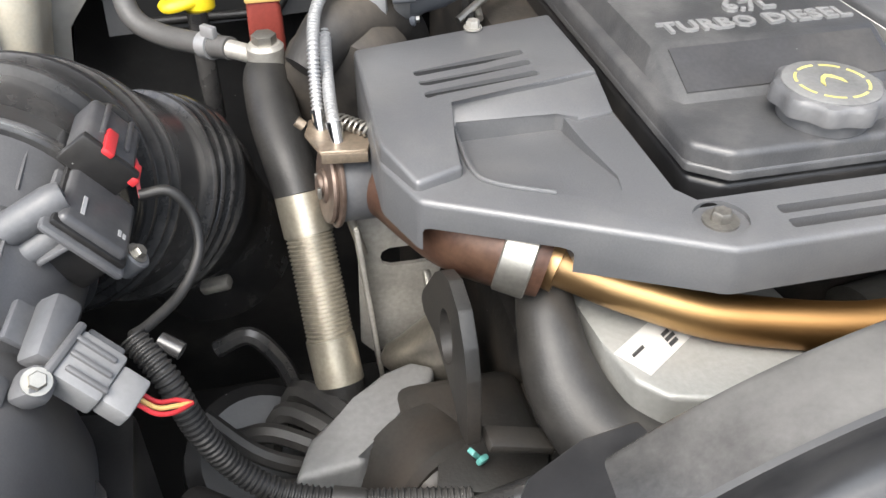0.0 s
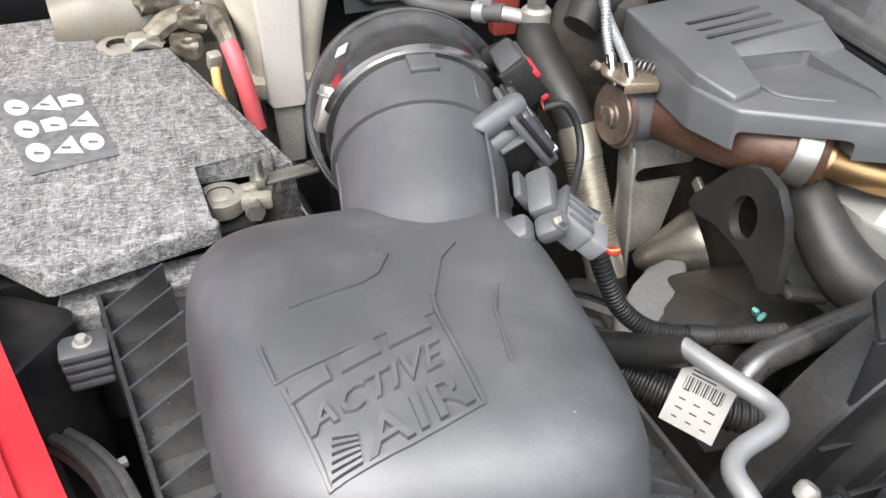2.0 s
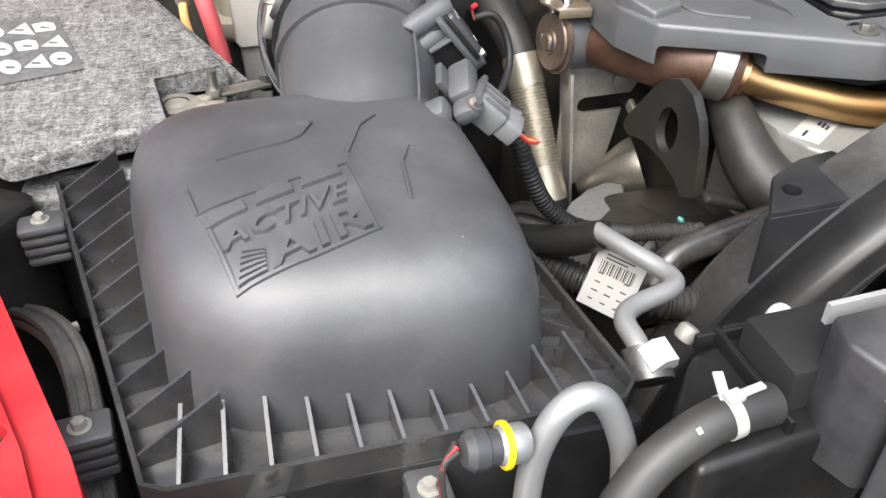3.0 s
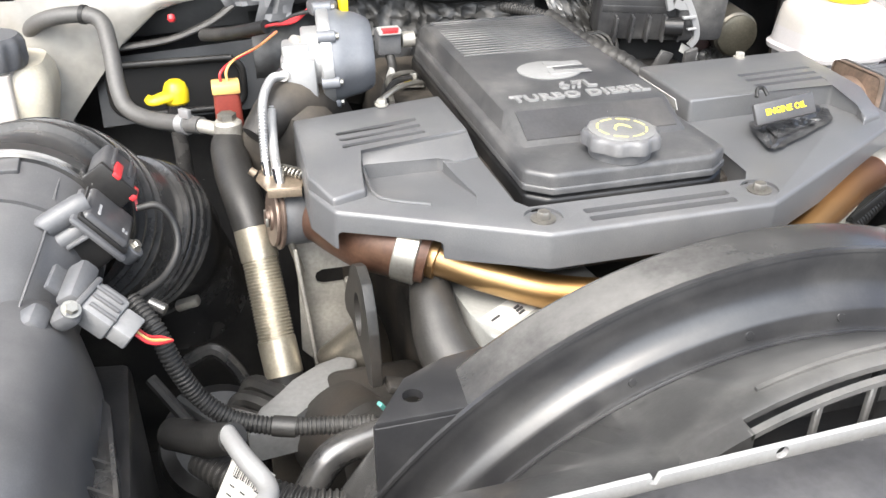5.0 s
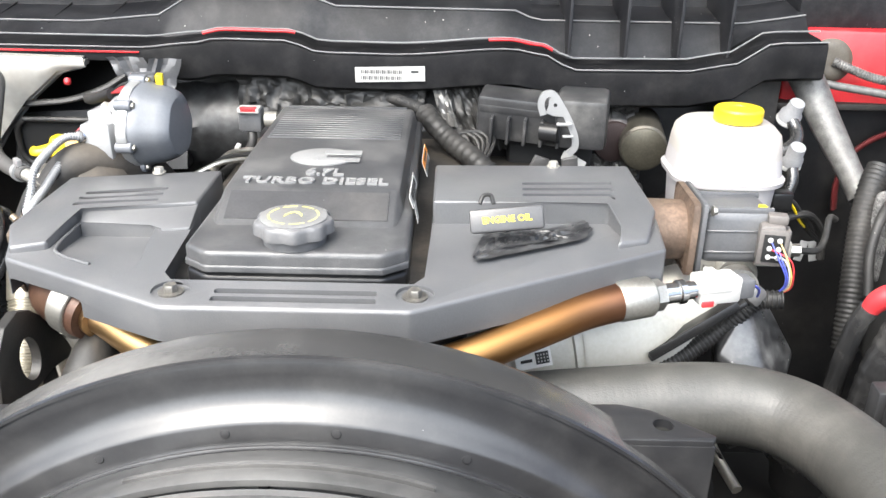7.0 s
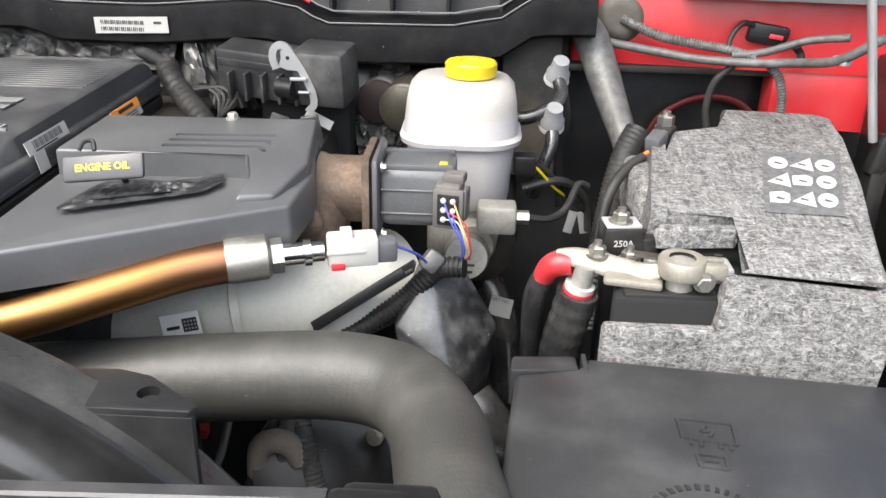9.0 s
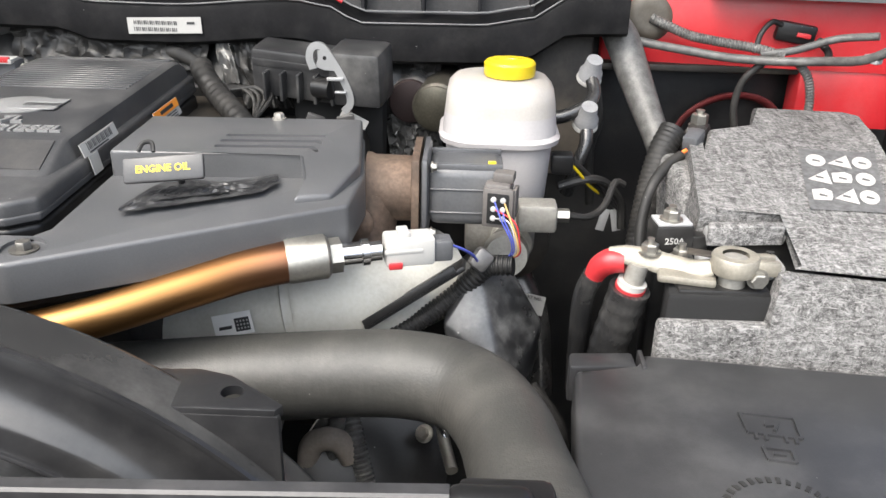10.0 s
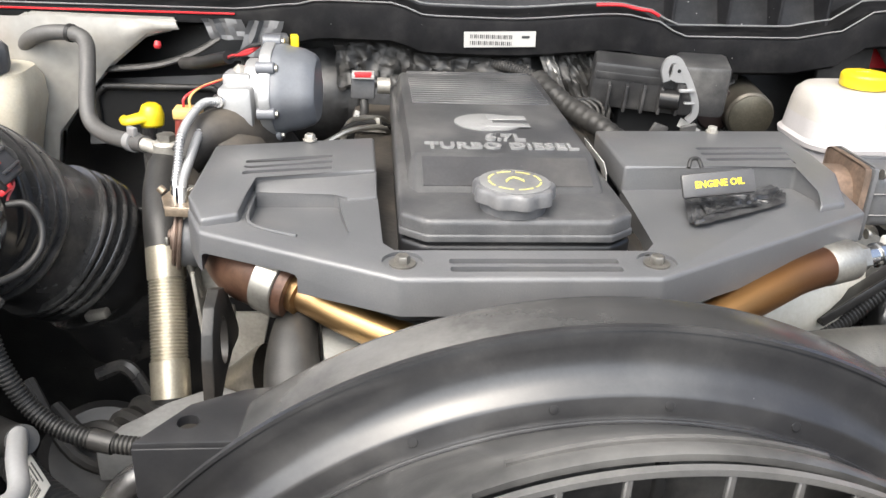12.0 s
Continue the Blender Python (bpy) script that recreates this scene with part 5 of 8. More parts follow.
def latch(c, u):
    """A screw boss of stacked rounded pads with a small steel screw."""
    u = Vector((*u, 0)).normalized()
    v = Vector((-u.y, u.x, 0))
    for k in range(4):
        part("latch_pad", obox(Vector(c) + Vector((0, 0, -0.006 - 0.0085 * k)), u, v, (0.034 - 0.001 * k, 0.024, 0.0075), 0.0032), BOXBLACK, airbox)
    part("latch_screw", hexbolt(Vector(c) - Vector((0, 0, 0.0025)), 0.0045, 0.005, washer=1.5), DULL, airbox)


latch((-0.431, 0.366, 1.115), (1, 0.1))
latch((-0.392, 0.150, 1.112), (1, 0.1))
latch((-0.215, 0.064, 1.104), (0, 1))
latch((-0.30, 0.068, 1.104), (0, 1))

# air flow sensor and its plug on the neck
PLUGGREY = surface("light_plug_grey", (0.17, 0.172, 0.175), 0.42, var=0.15, dirt=DUST, dirt_amount=0.2)
GS = surface("dark_grey_plastic", (0.068, 0.070, 0.075), 0.46, var=0.2, dirt=DUST, dirt_amount=0.2)
COVERPL = surface("dark_sensor_plastic", (0.040, 0.041, 0.045), 0.34, var=0.2, dirt=DUST, dirt_amount=0.2)
maf = thing("air_flow_sensor", (-0.10, 0.40, 1.20), "dark grey air flow sensor screwed to the intake neck", "sensor")
U, V = Vector((0.60, 0.0, -0.80)), Vector((0.05, 1, 0.05))
N = U.cross(V).normalized()
if N.z < 0:
    N = -N
C = Vector((-0.100, 0.402, 1.213))
part("base", obox(C - N * 0.006, U, V, (0.052, 0.052, 0.006), 0.003), GS, maf)
part("stem", obox(C - N * 0.020, U, V, (0.044, 0.036, 0.026), 0.004), BLACK, maf)
part("boss", tube([(-0.143, 0.388, 1.219), (-0.140, 0.389, 1.221), (-0.117, 0.394, 1.231), (-0.110, 0.396, 1.233)], [0.0085, 0.0095, 0.0095, 0.008], 20, 3), GS, maf, "rounded screw lobe")
part("boss", tube([(-0.137, 0.386, 1.206), (-0.134, 0.387, 1.207), (-0.116, 0.392, 1.215)], [0.007, 0.008, 0.008], 20, 3), GS, maf, "rounded lobe")
part("rib", obox((-0.119, 0.3875, 1.209), (0.8, 0, 0.4), (0, 1, 0), (0.022, 0.020, 0.003), 0.001), GS, maf)
part("boss", lathe([(0.0070, -0.012), (0.0080, -0.010), (0.0080, 0.001), (0.007, 0.002)], Vector((-0.0835, 0.395, 1.1885)), N, 20), GREYPL, maf)
part("cover", obox(C + N * 0.001 + V * 0.002, U, V, (0.042, 0.046, 0.009), 0.004, 3), COVERPL, maf, "dark rounded cover plate")
part("cover_rim", obox(C - N * 0.001 + V * 0.002, U, V, (0.046, 0.050, 0.004), 0.0015), BLACK, maf)
part("screw", hexbolt((-0.1165, 0.394, 1.2335), 0.0042, 0.004, N, 1.5), STEEL, maf)
part("screw", hexbolt((-0.0835, 0.395, 1.1905), 0.0042, 0.004, N, 1.5), STEEL, maf)
bars(C + N * 0.0056 - U * 0.010 - V * 0.012, V, -U, 1, 0.020, 0.0022, 0.01, maf, LIGHTGREY)
bars(C + N * 0.0056 + U * 0.016 - V * 0.010, V, -U, 2, 0.005, 0.0018, 0.003, maf, LIGHTGREY)
plug1 = thing("air_flow_plug", (-0.098, 0.45, 1.20), "black plug with red locks on the air flow sensor", "connector")
Q = Vector((-0.0945, 0.4470, 1.2330))
part("shell", obox(Q, U, V, (0.034, 0.040, 0.020), 0.004, 3), COVERPL, plug1, "dark grey plug shell")
part("collar", obox(Q - V * 0.0225, U, V, (0.038, 0.006, 0.023), 0.002), BLACK, plug1)
for k in (-1, 1):
    part("rib", obox(Q + U * (0.008 * k) + N * 0.0105 + V * 0.004, U, V, (0.003, 0.030, 0.003), 0.001), COVERPL, plug1)
part("tail", tube([Q + V * 0.018, Q + V * 0.026 - N * 0.004, Q + V * 0.034 - N * 0.014], [0.0125, 0.0115, 0.010], 18, 6), MATTRUB, plug1, "black wire boot")
part("lock", obox(Q - U * 0.003 - V * 0.016 + N * 0.0115, U, V, (0.007, 0.022, 0.004), 0.0012), REDPL, plug1, "red lock slide")
part("lock", obox(Q + U * 0.0185 - V * 0.018 + N * 0.006, U, V, (0.005, 0.016, 0.006), 0.0012), REDPL, plug1, "red lock slide")
for k in (0, 1):
    wire("wire", [Q + U * 0.017 + V * (0.006 + 0.004 * k), Q + U * 0.021 - V * 0.002 + N * 0.003, Q + U * 0.024 - V * 0.016 + N * 0.002, Q + U * 0.029 - V * 0.024], 0.0011, CABLERED, plug1, "thin red wire")
part("sheath", tube([Q + U * 0.028 - V * 0.022, (-0.062, 0.424, 1.210), (-0.052, 0.420, 1.194), (-0.052, 0.408, 1.176), (-0.064, 0.388, 1.164), (-0.080, 0.364, 1.165), (-0.088, 0.353, 1.168)], 0.0032, 10, 6), WIRE, plug1, "taped black wires")

# intake temperature sensor with grey plug
its = thing("intake_sensor", (-0.12, 0.30, 1.17), "light grey intake sensor on the neck", "sensor")
P = Vector((-0.1235, 0.312, 1.200))
a, b = Vector((0.25, 0.93, 0.28)), Vector((0.75, -0.35, 0.5))
part("body", obox(P + Vector((0.006, 0.016, 0.000)), a, b, (0.036, 0.019, 0.016), 0.004), GREYPL, its)
part("cheek", obox(P + Vector((-0.006, 0.022, 0.001)), a, b, (0.022, 0.006, 0.019), 0.002), GS, its)
part("ear", obox((-0.123, 0.299, 1.194), b, a, (0.020, 0.018, 0.014), 0.005), GS, its)
part("ear", obox((-0.146, 0.300, 1.193), b, a, (0.022, 0.020, 0.016), 0.005), GS, its)
part("screw", hexbolt((-0.119, 0.295, 1.2005), 0.0045, 0.004, (0.4, -0.5, 0.75), 1.5), STEEL, its)
plug2 = thing("intake_sensor_plug", (-0.09, 0.30, 1.15), "mid grey plug with red and orange wires", "connector")
d = Vector((0.70, -0.30, -0.62)).normalized()
part("shell", obox((-0.1035, 0.312, 1.186), d, a, (0.026, 0.028, 0.020), 0.0025), PLUGGREY, plug2)
part("sleeve", obox((-0.089, 0.305, 1.173), d, a, (0.016, 0.022, 0.016), 0.002), PLUGGREY, plug2)
e_ = d.cross(a).normalized()
for k in (-1, 0, 1):
    part("rib", obox(Vector((-0.1035, 0.312, 1.186)) + a * (0.008 * k) + e_ * 0.0105, d, a, (0.022, 0.003, 0.003), 0.001), GREYPL, plug2)
    part("rib", obox(Vector((-0.1035, 0.312, 1.186)) + a * (0.008 * k) - e_ * 0.0105, d, a, (0.022, 0.003, 0.003), 0.001), GREYPL, plug2)
part("latch", obox(Vector((-0.1000, 0.312, 1.183)) + a * 0.0155, d, a, (0.020, 0.005, 0.012), 0.0015), GS, plug2)
part("collar", obox((-0.1135, 0.316, 1.195), d, a, (0.005, 0.032, 0.024), 0.002), GS, plug2)
for k, m_ in enumerate((REDPL, OCHRE, REDPL)):
    wire("wire", [(-0.083, 0.303 + 0.004 * k, 1.168), (-0.075, 0.302 + 0.004 * k, 1.160), (-0.067, 0.306 + 0.004 * k, 1.155), (-0.060, 0.315, 1.150)], 0.0013, m_, plug2, "thin coloured wire")

loom = thing("corrugated_loom", (-0.03, 0.31, 1.03), "black corrugated wiring loom sleeve", "wiring loom")
part("sleeve", tube([(-0.088, 0.352, 1.168), (-0.073, 0.335, 1.150), (-0.063, 0.325, 1.120), (-0.048, 0.320, 1.088), (-0.025, 0.312, 1.068), (0.010, 0.303, 1.060), (0.045, 0.297, 1.058), (0.085, 0.29, 1.056)], 0.0078, 14, 6, ribs=0.0036, depth=0.0012), WIRE, loom)
part("tape", tube([(0.004, 0.3045, 1.061), (0.022, 0.300, 1.059)], 0.0086, 14, 3), MATTRUB, loom)
part("strap", tube([(-0.075, 0.352, 1.163), (-0.064, 0.346, 1.158)], 0.0050, 10, 3), RUBBER, loom, "taped end")

duct = thing("turbo_inlet_hose", (-0.1, 0.56, 1.0), "ribbed black rubber turbo inlet hose with a worm clamp", "hose")
DP = [(-0.172, 0.448, 1.188), (-0.169, 0.480, 1.189), (-0.160, 0.516, 1.169), (-0.140, 0.562, 1.134), (-0.112, 0.604, 1.096), (-0.099, 0.630, 1.074), (-0.092, 0.670, 1.032), (-0.07, 0.71, 0.95)]
part("boot", tube(DP, [0.070, 0.072, 0.078, 0.079, 0.077, 0.077, 0.076, 0.076], 56, 8), RUBBER, duct)
line = curve_points(DP, 8)
for c, t, base, w in (((-0.1665, 0.491, 1.186), (0.1, 0.94, -0.20), 0.0800, 0.0035), ((-0.1635, 0.506, 1.176), (0.1, 0.9, -0.36), 0.0855, 0.0035), ((-0.160, 0.521, 1.164), (0.1, 0.86, -0.46), 0.0885, 0.0035), ((-0.155, 0.536, 1.152), (0.12, 0.83, -0.54), 0.0885, 0.0035), ((-0.118, 0.594, 1.103), (0.5, 0.55, -0.60), 0.0850, 0.003), ((-0.111, 0.606, 1.094), (0.55, 0.5, -0.62), 0.0860, 0.003), ((-0.105, 0.617, 1.086), (0.55, 0.5, -0.64), 0.0865, 0.003), ((-0.099, 0.627, 1.077), (0.55, 0.5, -0.67), 0.0860, 0.004), ((-0.094, 0.668, 1.036), (0.49, 0.43, -0.76), 0.0840, 0.004)):
    part("ring", lathe([(base - 0.010, -w), (base - 0.0012, -w), (base, -w * 0.4), (base, w * 0.4), (base - 0.0012, w), (base - 0.010, w)], c, t, 64, False), RUBBER, duct, "raised rubber ring")
part("lower_clamp", obox((-0.062, 0.548, 1.037), (0.75, -0.2, 0.25), (0, 1, 0), (0.026, 0.012, 0.010), 0.003), STEEL, duct, "lower worm clamp screw")
t0 = (line[1] - line[0]).normalized()
part("worm_clamp", lathe([(0.0705, 0), (0.0745, 0.0005), (0.0745, 0.0125), (0.0705, 0.013)], line[0] + t0 * 0.004, t0, 56, False), CHROME, duct, "bright steel worm clamp band")
part("clamp_screw", obox((-0.2395, 0.4625, 1.209), (0.3, 0.15, 0.95), (0, 1, 0), (0.028, 0.014, 0.012), 0.003), STEEL, duct, "clamp screw housing")
part("clamp_screw", hexbolt((-0.237, 0.4665, 1.2225), 0.0055, 0.006, (0.3, 0.15, 0.95), 1.2), STEEL, duct)
part("patch", obox((-0.2185, 0.493, 1.2440), (0.3, 0.8, 0.1), (0.8, 0, 0.55), (0.014, 0.010, 0.001), 0.0003), WHITE, duct, "small white paint mark")

# battery with felt jacket
batl = thing("battery", (-0.43, 0.6, 0.95), "car battery in a pale grey felt jacket with a lifted edge", "battery", "batteries")
jl = slab([(-0.66, 0.88, 1.145), (-0.530, 0.882, 1.145), (-0.452, 0.893, 1.145), (-0.419, 0.759, 1.145), (-0.354, 0.776, 1.145), (-0.277, 0.527, 1.146), (-0.349, 0.524, 1.146), (-0.328, 0.439, 1.145), (-0.451, 0.404, 1.142), (-0.490, 0.446, 1.142), (-0.66, 0.53, 1.142)], 1.126, 1.145, 0.005, 3)
jl = part("top_panel", jl, FELT, batl, "grey fibrous felt top")
symbols(batl, jl, ((-0.472, 0.546), (-0.402, 0.558), (-0.437, 0.701), (-0.519, 0.706)), (0, 1, 0, 0, 2, 1, 0, 1, 2))
part("lower_layer", slab([(-0.455, 0.398, 1.108), (-0.345, 0.418, 1.110), (-0.335, 0.45, 1.112), (-0.45, 0.44, 1.110)], 1.085, 1.101, 0.004, 2), FELT, batl, "folded lower edge of the jacket")
part("side_panel", loft([[(-0.415, 0.775, 1.13), (-0.345, 0.778, 1.13), (-0.262, 0.535, 1.128), (-0.275, 0.53, 1.128)], [(-0.415, 0.775, 0.98), (-0.335, 0.785, 0.98), (-0.252, 0.54, 0.98), (-0.275, 0.53, 0.98)]]), FELT, batl)
part("case", slab([(-0.60, 0.86), (-0.44, 0.86), (-0.30, 0.57), (-0.30, 0.47), (-0.56, 0.43)], 0.95, 1.115, 0.005), BLACK, batl, "black battery case")
neg = thing("battery_terminal", (-0.31, 0.50, 1.115), "dull brass battery clamp with studs and bolts", "battery clamp", "battery clamps")
part("ring", lathe([(0.011, 0), (0.019, 0), (0.0195, 0.002), (0.0195, 0.013), (0.018, 0.014), (0.011, 0.014)], (-0.326, 0.494, 1.119), (0, 0, 1), 28, False), BEIGE, neg)
part("post", lathe([(0.0115, 0), (0.0105, 0.018), (0.009, 0.019)], (-0.326, 0.494, 1.114), (0, 0, 1), 24), DULL, neg)
part("jaw", obox((-0.302, 0.487, 1.126), (1, -0.1, 0), (0, 1, 0), (0.034, 0.012, 0.013), 0.003), BEIGE, neg)
part("jaw", obox((-0.300, 0.503, 1.126), (1, 0.25, 0), (0, 1, 0), (0.034, 0.011, 0.013), 0.003), BEIGE, neg)
part("bolt", tube([(-0.300, 0.470, 1.127), (-0.296, 0.520, 1.127)], 0.0042, 12, 3), STEEL, neg)
part("nut", lathe([(0.008, 0), (0.008, 0.007)], (-0.3005, 0.473, 1.127), (-0.1, -1, 0), 6), STEEL, neg)
part("stud", join(lathe([(0.0075, 0), (0.0075, 0.007)], (-0.293, 0.503, 1.131), (0, 0, 1), 6), lathe([(0.004, 0), (0.004, 0.024)], (-0.293, 0.503, 1.131), (0, 0, 1), 12)), STEEL, neg, "threaded stud with nut")
part("lug", obox((-0.268, 0.512, 1.131), (1, 0.2, 0), (0, 1, 0), (0.05, 0.016, 0.004), 0.0015), STEEL, neg)
wire("cable", [(-0.250, 0.516, 1.131), (-0.23, 0.53, 1.12), (-0.22, 0.56, 1.07), (-0.22, 0.58, 1.0)], 0.007, RUBBER, neg, "black cable", 12)

pos = thing("battery_terminal", (-0.36, 0.78, 1.10), "dirty oxidised battery clamp with red cables", "battery clamp", "battery clamps")
GRIME = surface("oxidised_metal", (0.075, 0.064, 0.045), 0.5, 0.45, var=0.6, scale=70, bump=1.0, fine=150, dirt=(0.30, 0.27, 0.21), dirt_amount=0.75, dirt_scale=55)


def lump(c, size, seed, turn=0.0):
    """A corroded block of metal with dented, uneven faces."""
    bm = bmesh.new()
    bmesh.ops.create_icosphere(bm, subdivisions=3, radius=1.0)
    m = pose(*c, 0, 0, turn)
    for v in bm.verts:
        p = v.co / max(abs(v.co.x), abs(v.co.y), abs(v.co.z)) * 0.62 + v.co * 0.38
        p *= 1 + 0.28 * noise.noise(v.co * 1.9 + Vector((seed, 0, 0))) + 0.10 * noise.noise(v.co * 5 + Vector((0, seed, 0)))
        v.co = m @ Vector([p[k] * size[k] / 2 for k in range(3)])
    return bm


part("ring", lathe([(0.013, 0), (0.022, 0), (0.024, 0.003), (0.022, 0.009), (0.013, 0.010)], (-0.405, 0.792, 1.136), (0.05, -0.1, 1), 26, False), BEIGE, pos)
part("post", lathe([(0.0125, 0), (0.011, 0.012)], (-0.405, 0.792, 1.13), (0, 0, 1), 22), DULL, pos)
part("jaw", lump((-0.378, 0.790, 1.147), (0.036, 0.026, 0.016), 2.0, 10), BEIGE, pos)
part("strap", tube([(-0.372, 0.789, 1.150), (-0.356, 0.796, 1.160), (-0.338, 0.798, 1.167), (-0.322, 0.788, 1.170)], [0.012, 0.014, 0.012, 0.010], 9, 3, flat=0.6), GRIME, pos, "", 20)
part("clamp_block", lump((-0.362, 0.822, 1.180), (0.044, 0.036, 0.030), 5.0, 20), GRIME, pos)
part("clamp_block", lump((-0.322, 0.780, 1.168), (0.036, 0.028, 0.022), 9.0, -30), GRIME, pos)
part("clamp_block", lump((-0.336, 0.766, 1.146), (0.034, 0.020, 0.024), 14.0, -15), GRIME, pos)
part("strap", tube([(-0.322, 0.782, 1.174), (-0.308, 0.772, 1.176), (-0.299, 0.752, 1.170), (-0.294, 0.732, 1.156)], [0.009, 0.0105, 0.0115, 0.0095], 8, 3, flat=0.55), GRIME, pos, "", 20)
part("nut", hexbolt((-0.366, 0.818, 1.194), 0.006, 0.005), STEEL, pos)
part("nut", hexbolt((-0.318, 0.784, 1.179), 0.0045, 0.006), STEEL, pos)
wire("cable", [(-0.2945, 0.734, 1.157), (-0.290, 0.720, 1.142), (-0.284, 0.710, 1.110), (-0.279, 0.702, 1.072)], 0.0095, CABLERED, pos, "faded red battery cable", 14)
wire("cable", [(-0.279, 0.702, 1.072), (-0.272, 0.690, 1.045), (-0.255, 0.66, 1.01), (-0.24, 0.63, 0.99)], 0.0100, RUBBER, pos, "black sleeved cable end", 12)
part("ferrule", cbox((-0.3115, 0.722, 1.146), (0.014, 0.012, 0.020), 0.003, (20, 0, 15)), BEIGE, pos, "pale crimped ferrule")
wire("cable", [(-0.312, 0.720, 1.140), (-0.312, 0.712, 1.120), (-0.306, 0.704, 1.09), (-0.302, 0.70, 1.07)], 0.0048, OCHRE, pos, "ochre wire", 10)
wire("cable", [(-0.362, 0.830, 1.188), (-0.356, 0.85, 1.205), (-0.345, 0.885, 1.225), (-0.34, 0.93, 1.235)], 0.0135, CABLERED, pos, "thick red battery cable", 16)

# washer and coolant bottles
OLDMILK = surface("yellowed_milky_plastic", (0.125, 0.117, 0.098), 0.4, var=0.15, dirt=(0.25, 0.17, 0.08), dirt_amount=0.4)
SMOKY = surface("smoky_clear_plastic", (0.20, 0.195, 0.18), 0.25, var=0.2, bump=0.05)
washer = thing("washer_bottle", (-0.36, 0.83, 0.95), "translucent milky washer fluid bottle lying behind the battery", "bottle")
part("tank", tube([(-0.47, 0.85, 1.15), (-0.43, 0.855, 1.152), (-0.36, 0.86, 1.152), (-0.30, 0.86, 1.150), (-0.285, 0.86, 1.145)], [0.035, 0.046, 0.048, 0.046, 0.036], 28), OLDMILK, washer)
part("foot", rbox((-0.46, 0.82, 0.95), (-0.29, 0.89, 1.13), 0.01), OLDMILK, washer)
part("label", sheet((-0.425, 0.8295, 1.19), (1, 0, 0), (0, 0.45, 0.9), 0.03, 0.014), WHITE, washer, "small white label with red print")

bottle = thing("coolant_bottle", (-0.23, 0.79, 0.95), "milky white coolant bottle with a black cap", "bottle")
part("tank", loft([rrect(-0.222 + dx, 0.80, hx, hy, r, z) for z, hx, hy, r, dx in ((1.070, 0.030, 0.036, 0.018, 0.0), (1.074, 0.037, 0.043, 0.02, 0.0), (1.084, 0.043, 0.050, 0.02, 0.0), (1.100, 0.0445, 0.0515, 0.02, 0.0), (1.104, 0.037, 0.043, 0.02, 0.001), (1.112, 0.038, 0.043, 0.02, 0.001), (1.15, 0.044, 0.048, 0.02, 0.002), (1.195, 0.056, 0.055, 0.022, 0.0), (1.220, 0.056, 0.056, 0.03, 0.0), (1.236, 0.050, 0.046, 0.03, 0.0), (1.24, 0.034, 0.032, 0.03, 0))]), TEAMILK, bottle, "tea-stained translucent tank")
# Lower tank coloured black to stand in for the dark beneath the bottle.
part("lower_tank", loft([rrect(-0.224, 0.812, hx, hy, r, z) for z, hx, hy, r in ((0.97, 0.026, 0.028, 0.015), (1.072, 0.028, 0.030, 0.018))]), RUBBER, bottle, "lower tank blackened for the dark below the bottle")
part("lower_duct", loft([rrect(-0.225, 0.756, hx, 0.012, 0.004, z) for z, hx in ((1.004, 0.014), (1.076, 0.0165))]), SMOKY, bottle, "smoky lower end of the duct")
part("front_duct", loft([rrect(-0.225, 0.752, hx, 0.014, 0.004, z) for z, hx in ((1.076, 0.018), (1.082, 0.0215), (1.14, 0.0215), (1.235, 0.025))]), WHITEPL, bottle, "raised flat duct on the bottle's face")
part("spout", tube([(-0.225, 0.756, 1.006), (-0.225, 0.755, 0.992)], 0.006, 12, 2), SMOKY, bottle)
part("cap", loft([[(-0.222 + (0.037 + 0.0015 * lob * math.cos(12 * a)) * math.cos(a) * k, 0.772 + (0.037 + 0.0015 * lob * math.cos(12 * a)) * math.sin(a) * k, z) for a in [2 * math.pi * i / 96 for i in range(96)]] for z, k, lob in ((1.238, 1.0, 0), (1.245, 1.03, 1), (1.264, 1.03, 1), (1.268, 0.97, 0.6), (1.271, 0.9, 0))]), GREYPL, bottle, "dusty dark ribbed screw cap")
part("neck", lathe([(0.031, 0), (0.031, 0.02)], (-0.222, 0.772, 1.222), (0, 0, 1), 28), WHITEPL, bottle)
part("cap_mark", sheet((-0.237, 0.752, 1.2713), (1, 0, 0), (0, 1, 0), 0.022, 0.010), YELLOW, bottle, "yellow printed warning")
tri_m = bmesh.new()
tri_m.faces.new([tri_m.verts.new(p) for p in ((-0.234, 0.768, 1.2716), (-0.212, 0.768, 1.2716), (-0.223, 0.788, 1.2716))])
part("cap_mark", tri_m, YELLOW, bottle, "yellow warning triangle")
bottle.location.x -= 0.016
liner = loft([[(x, y, z) for x, z in ((-0.205, 1.292), (-0.022, 1.289), (-0.026, 1.273), (-0.063, 1.269), (-0.111, 1.229), (-0.150, 1.182), (-0.186, 1.138), (-0.20, 1.05), (-0.29, 1.05), (-0.29, 1.25))] for y in (0.860, 0.885)])
bmesh.ops.bevel(liner, geom=liner.edges[:], offset=0.004, segments=2, affect="EDGES")
solo("filler_neck", liner, GRIMY, "milky translucent plastic filler funnel below the scuttle", "funnel")
LOW = ((-0.29, 1.06), (-0.20, 1.06), (-0.186, 1.140), (-0.150, 1.184), (-0.111, 1.231), (-0.063, 1.270), (-0.022, 1.276))
fold = []
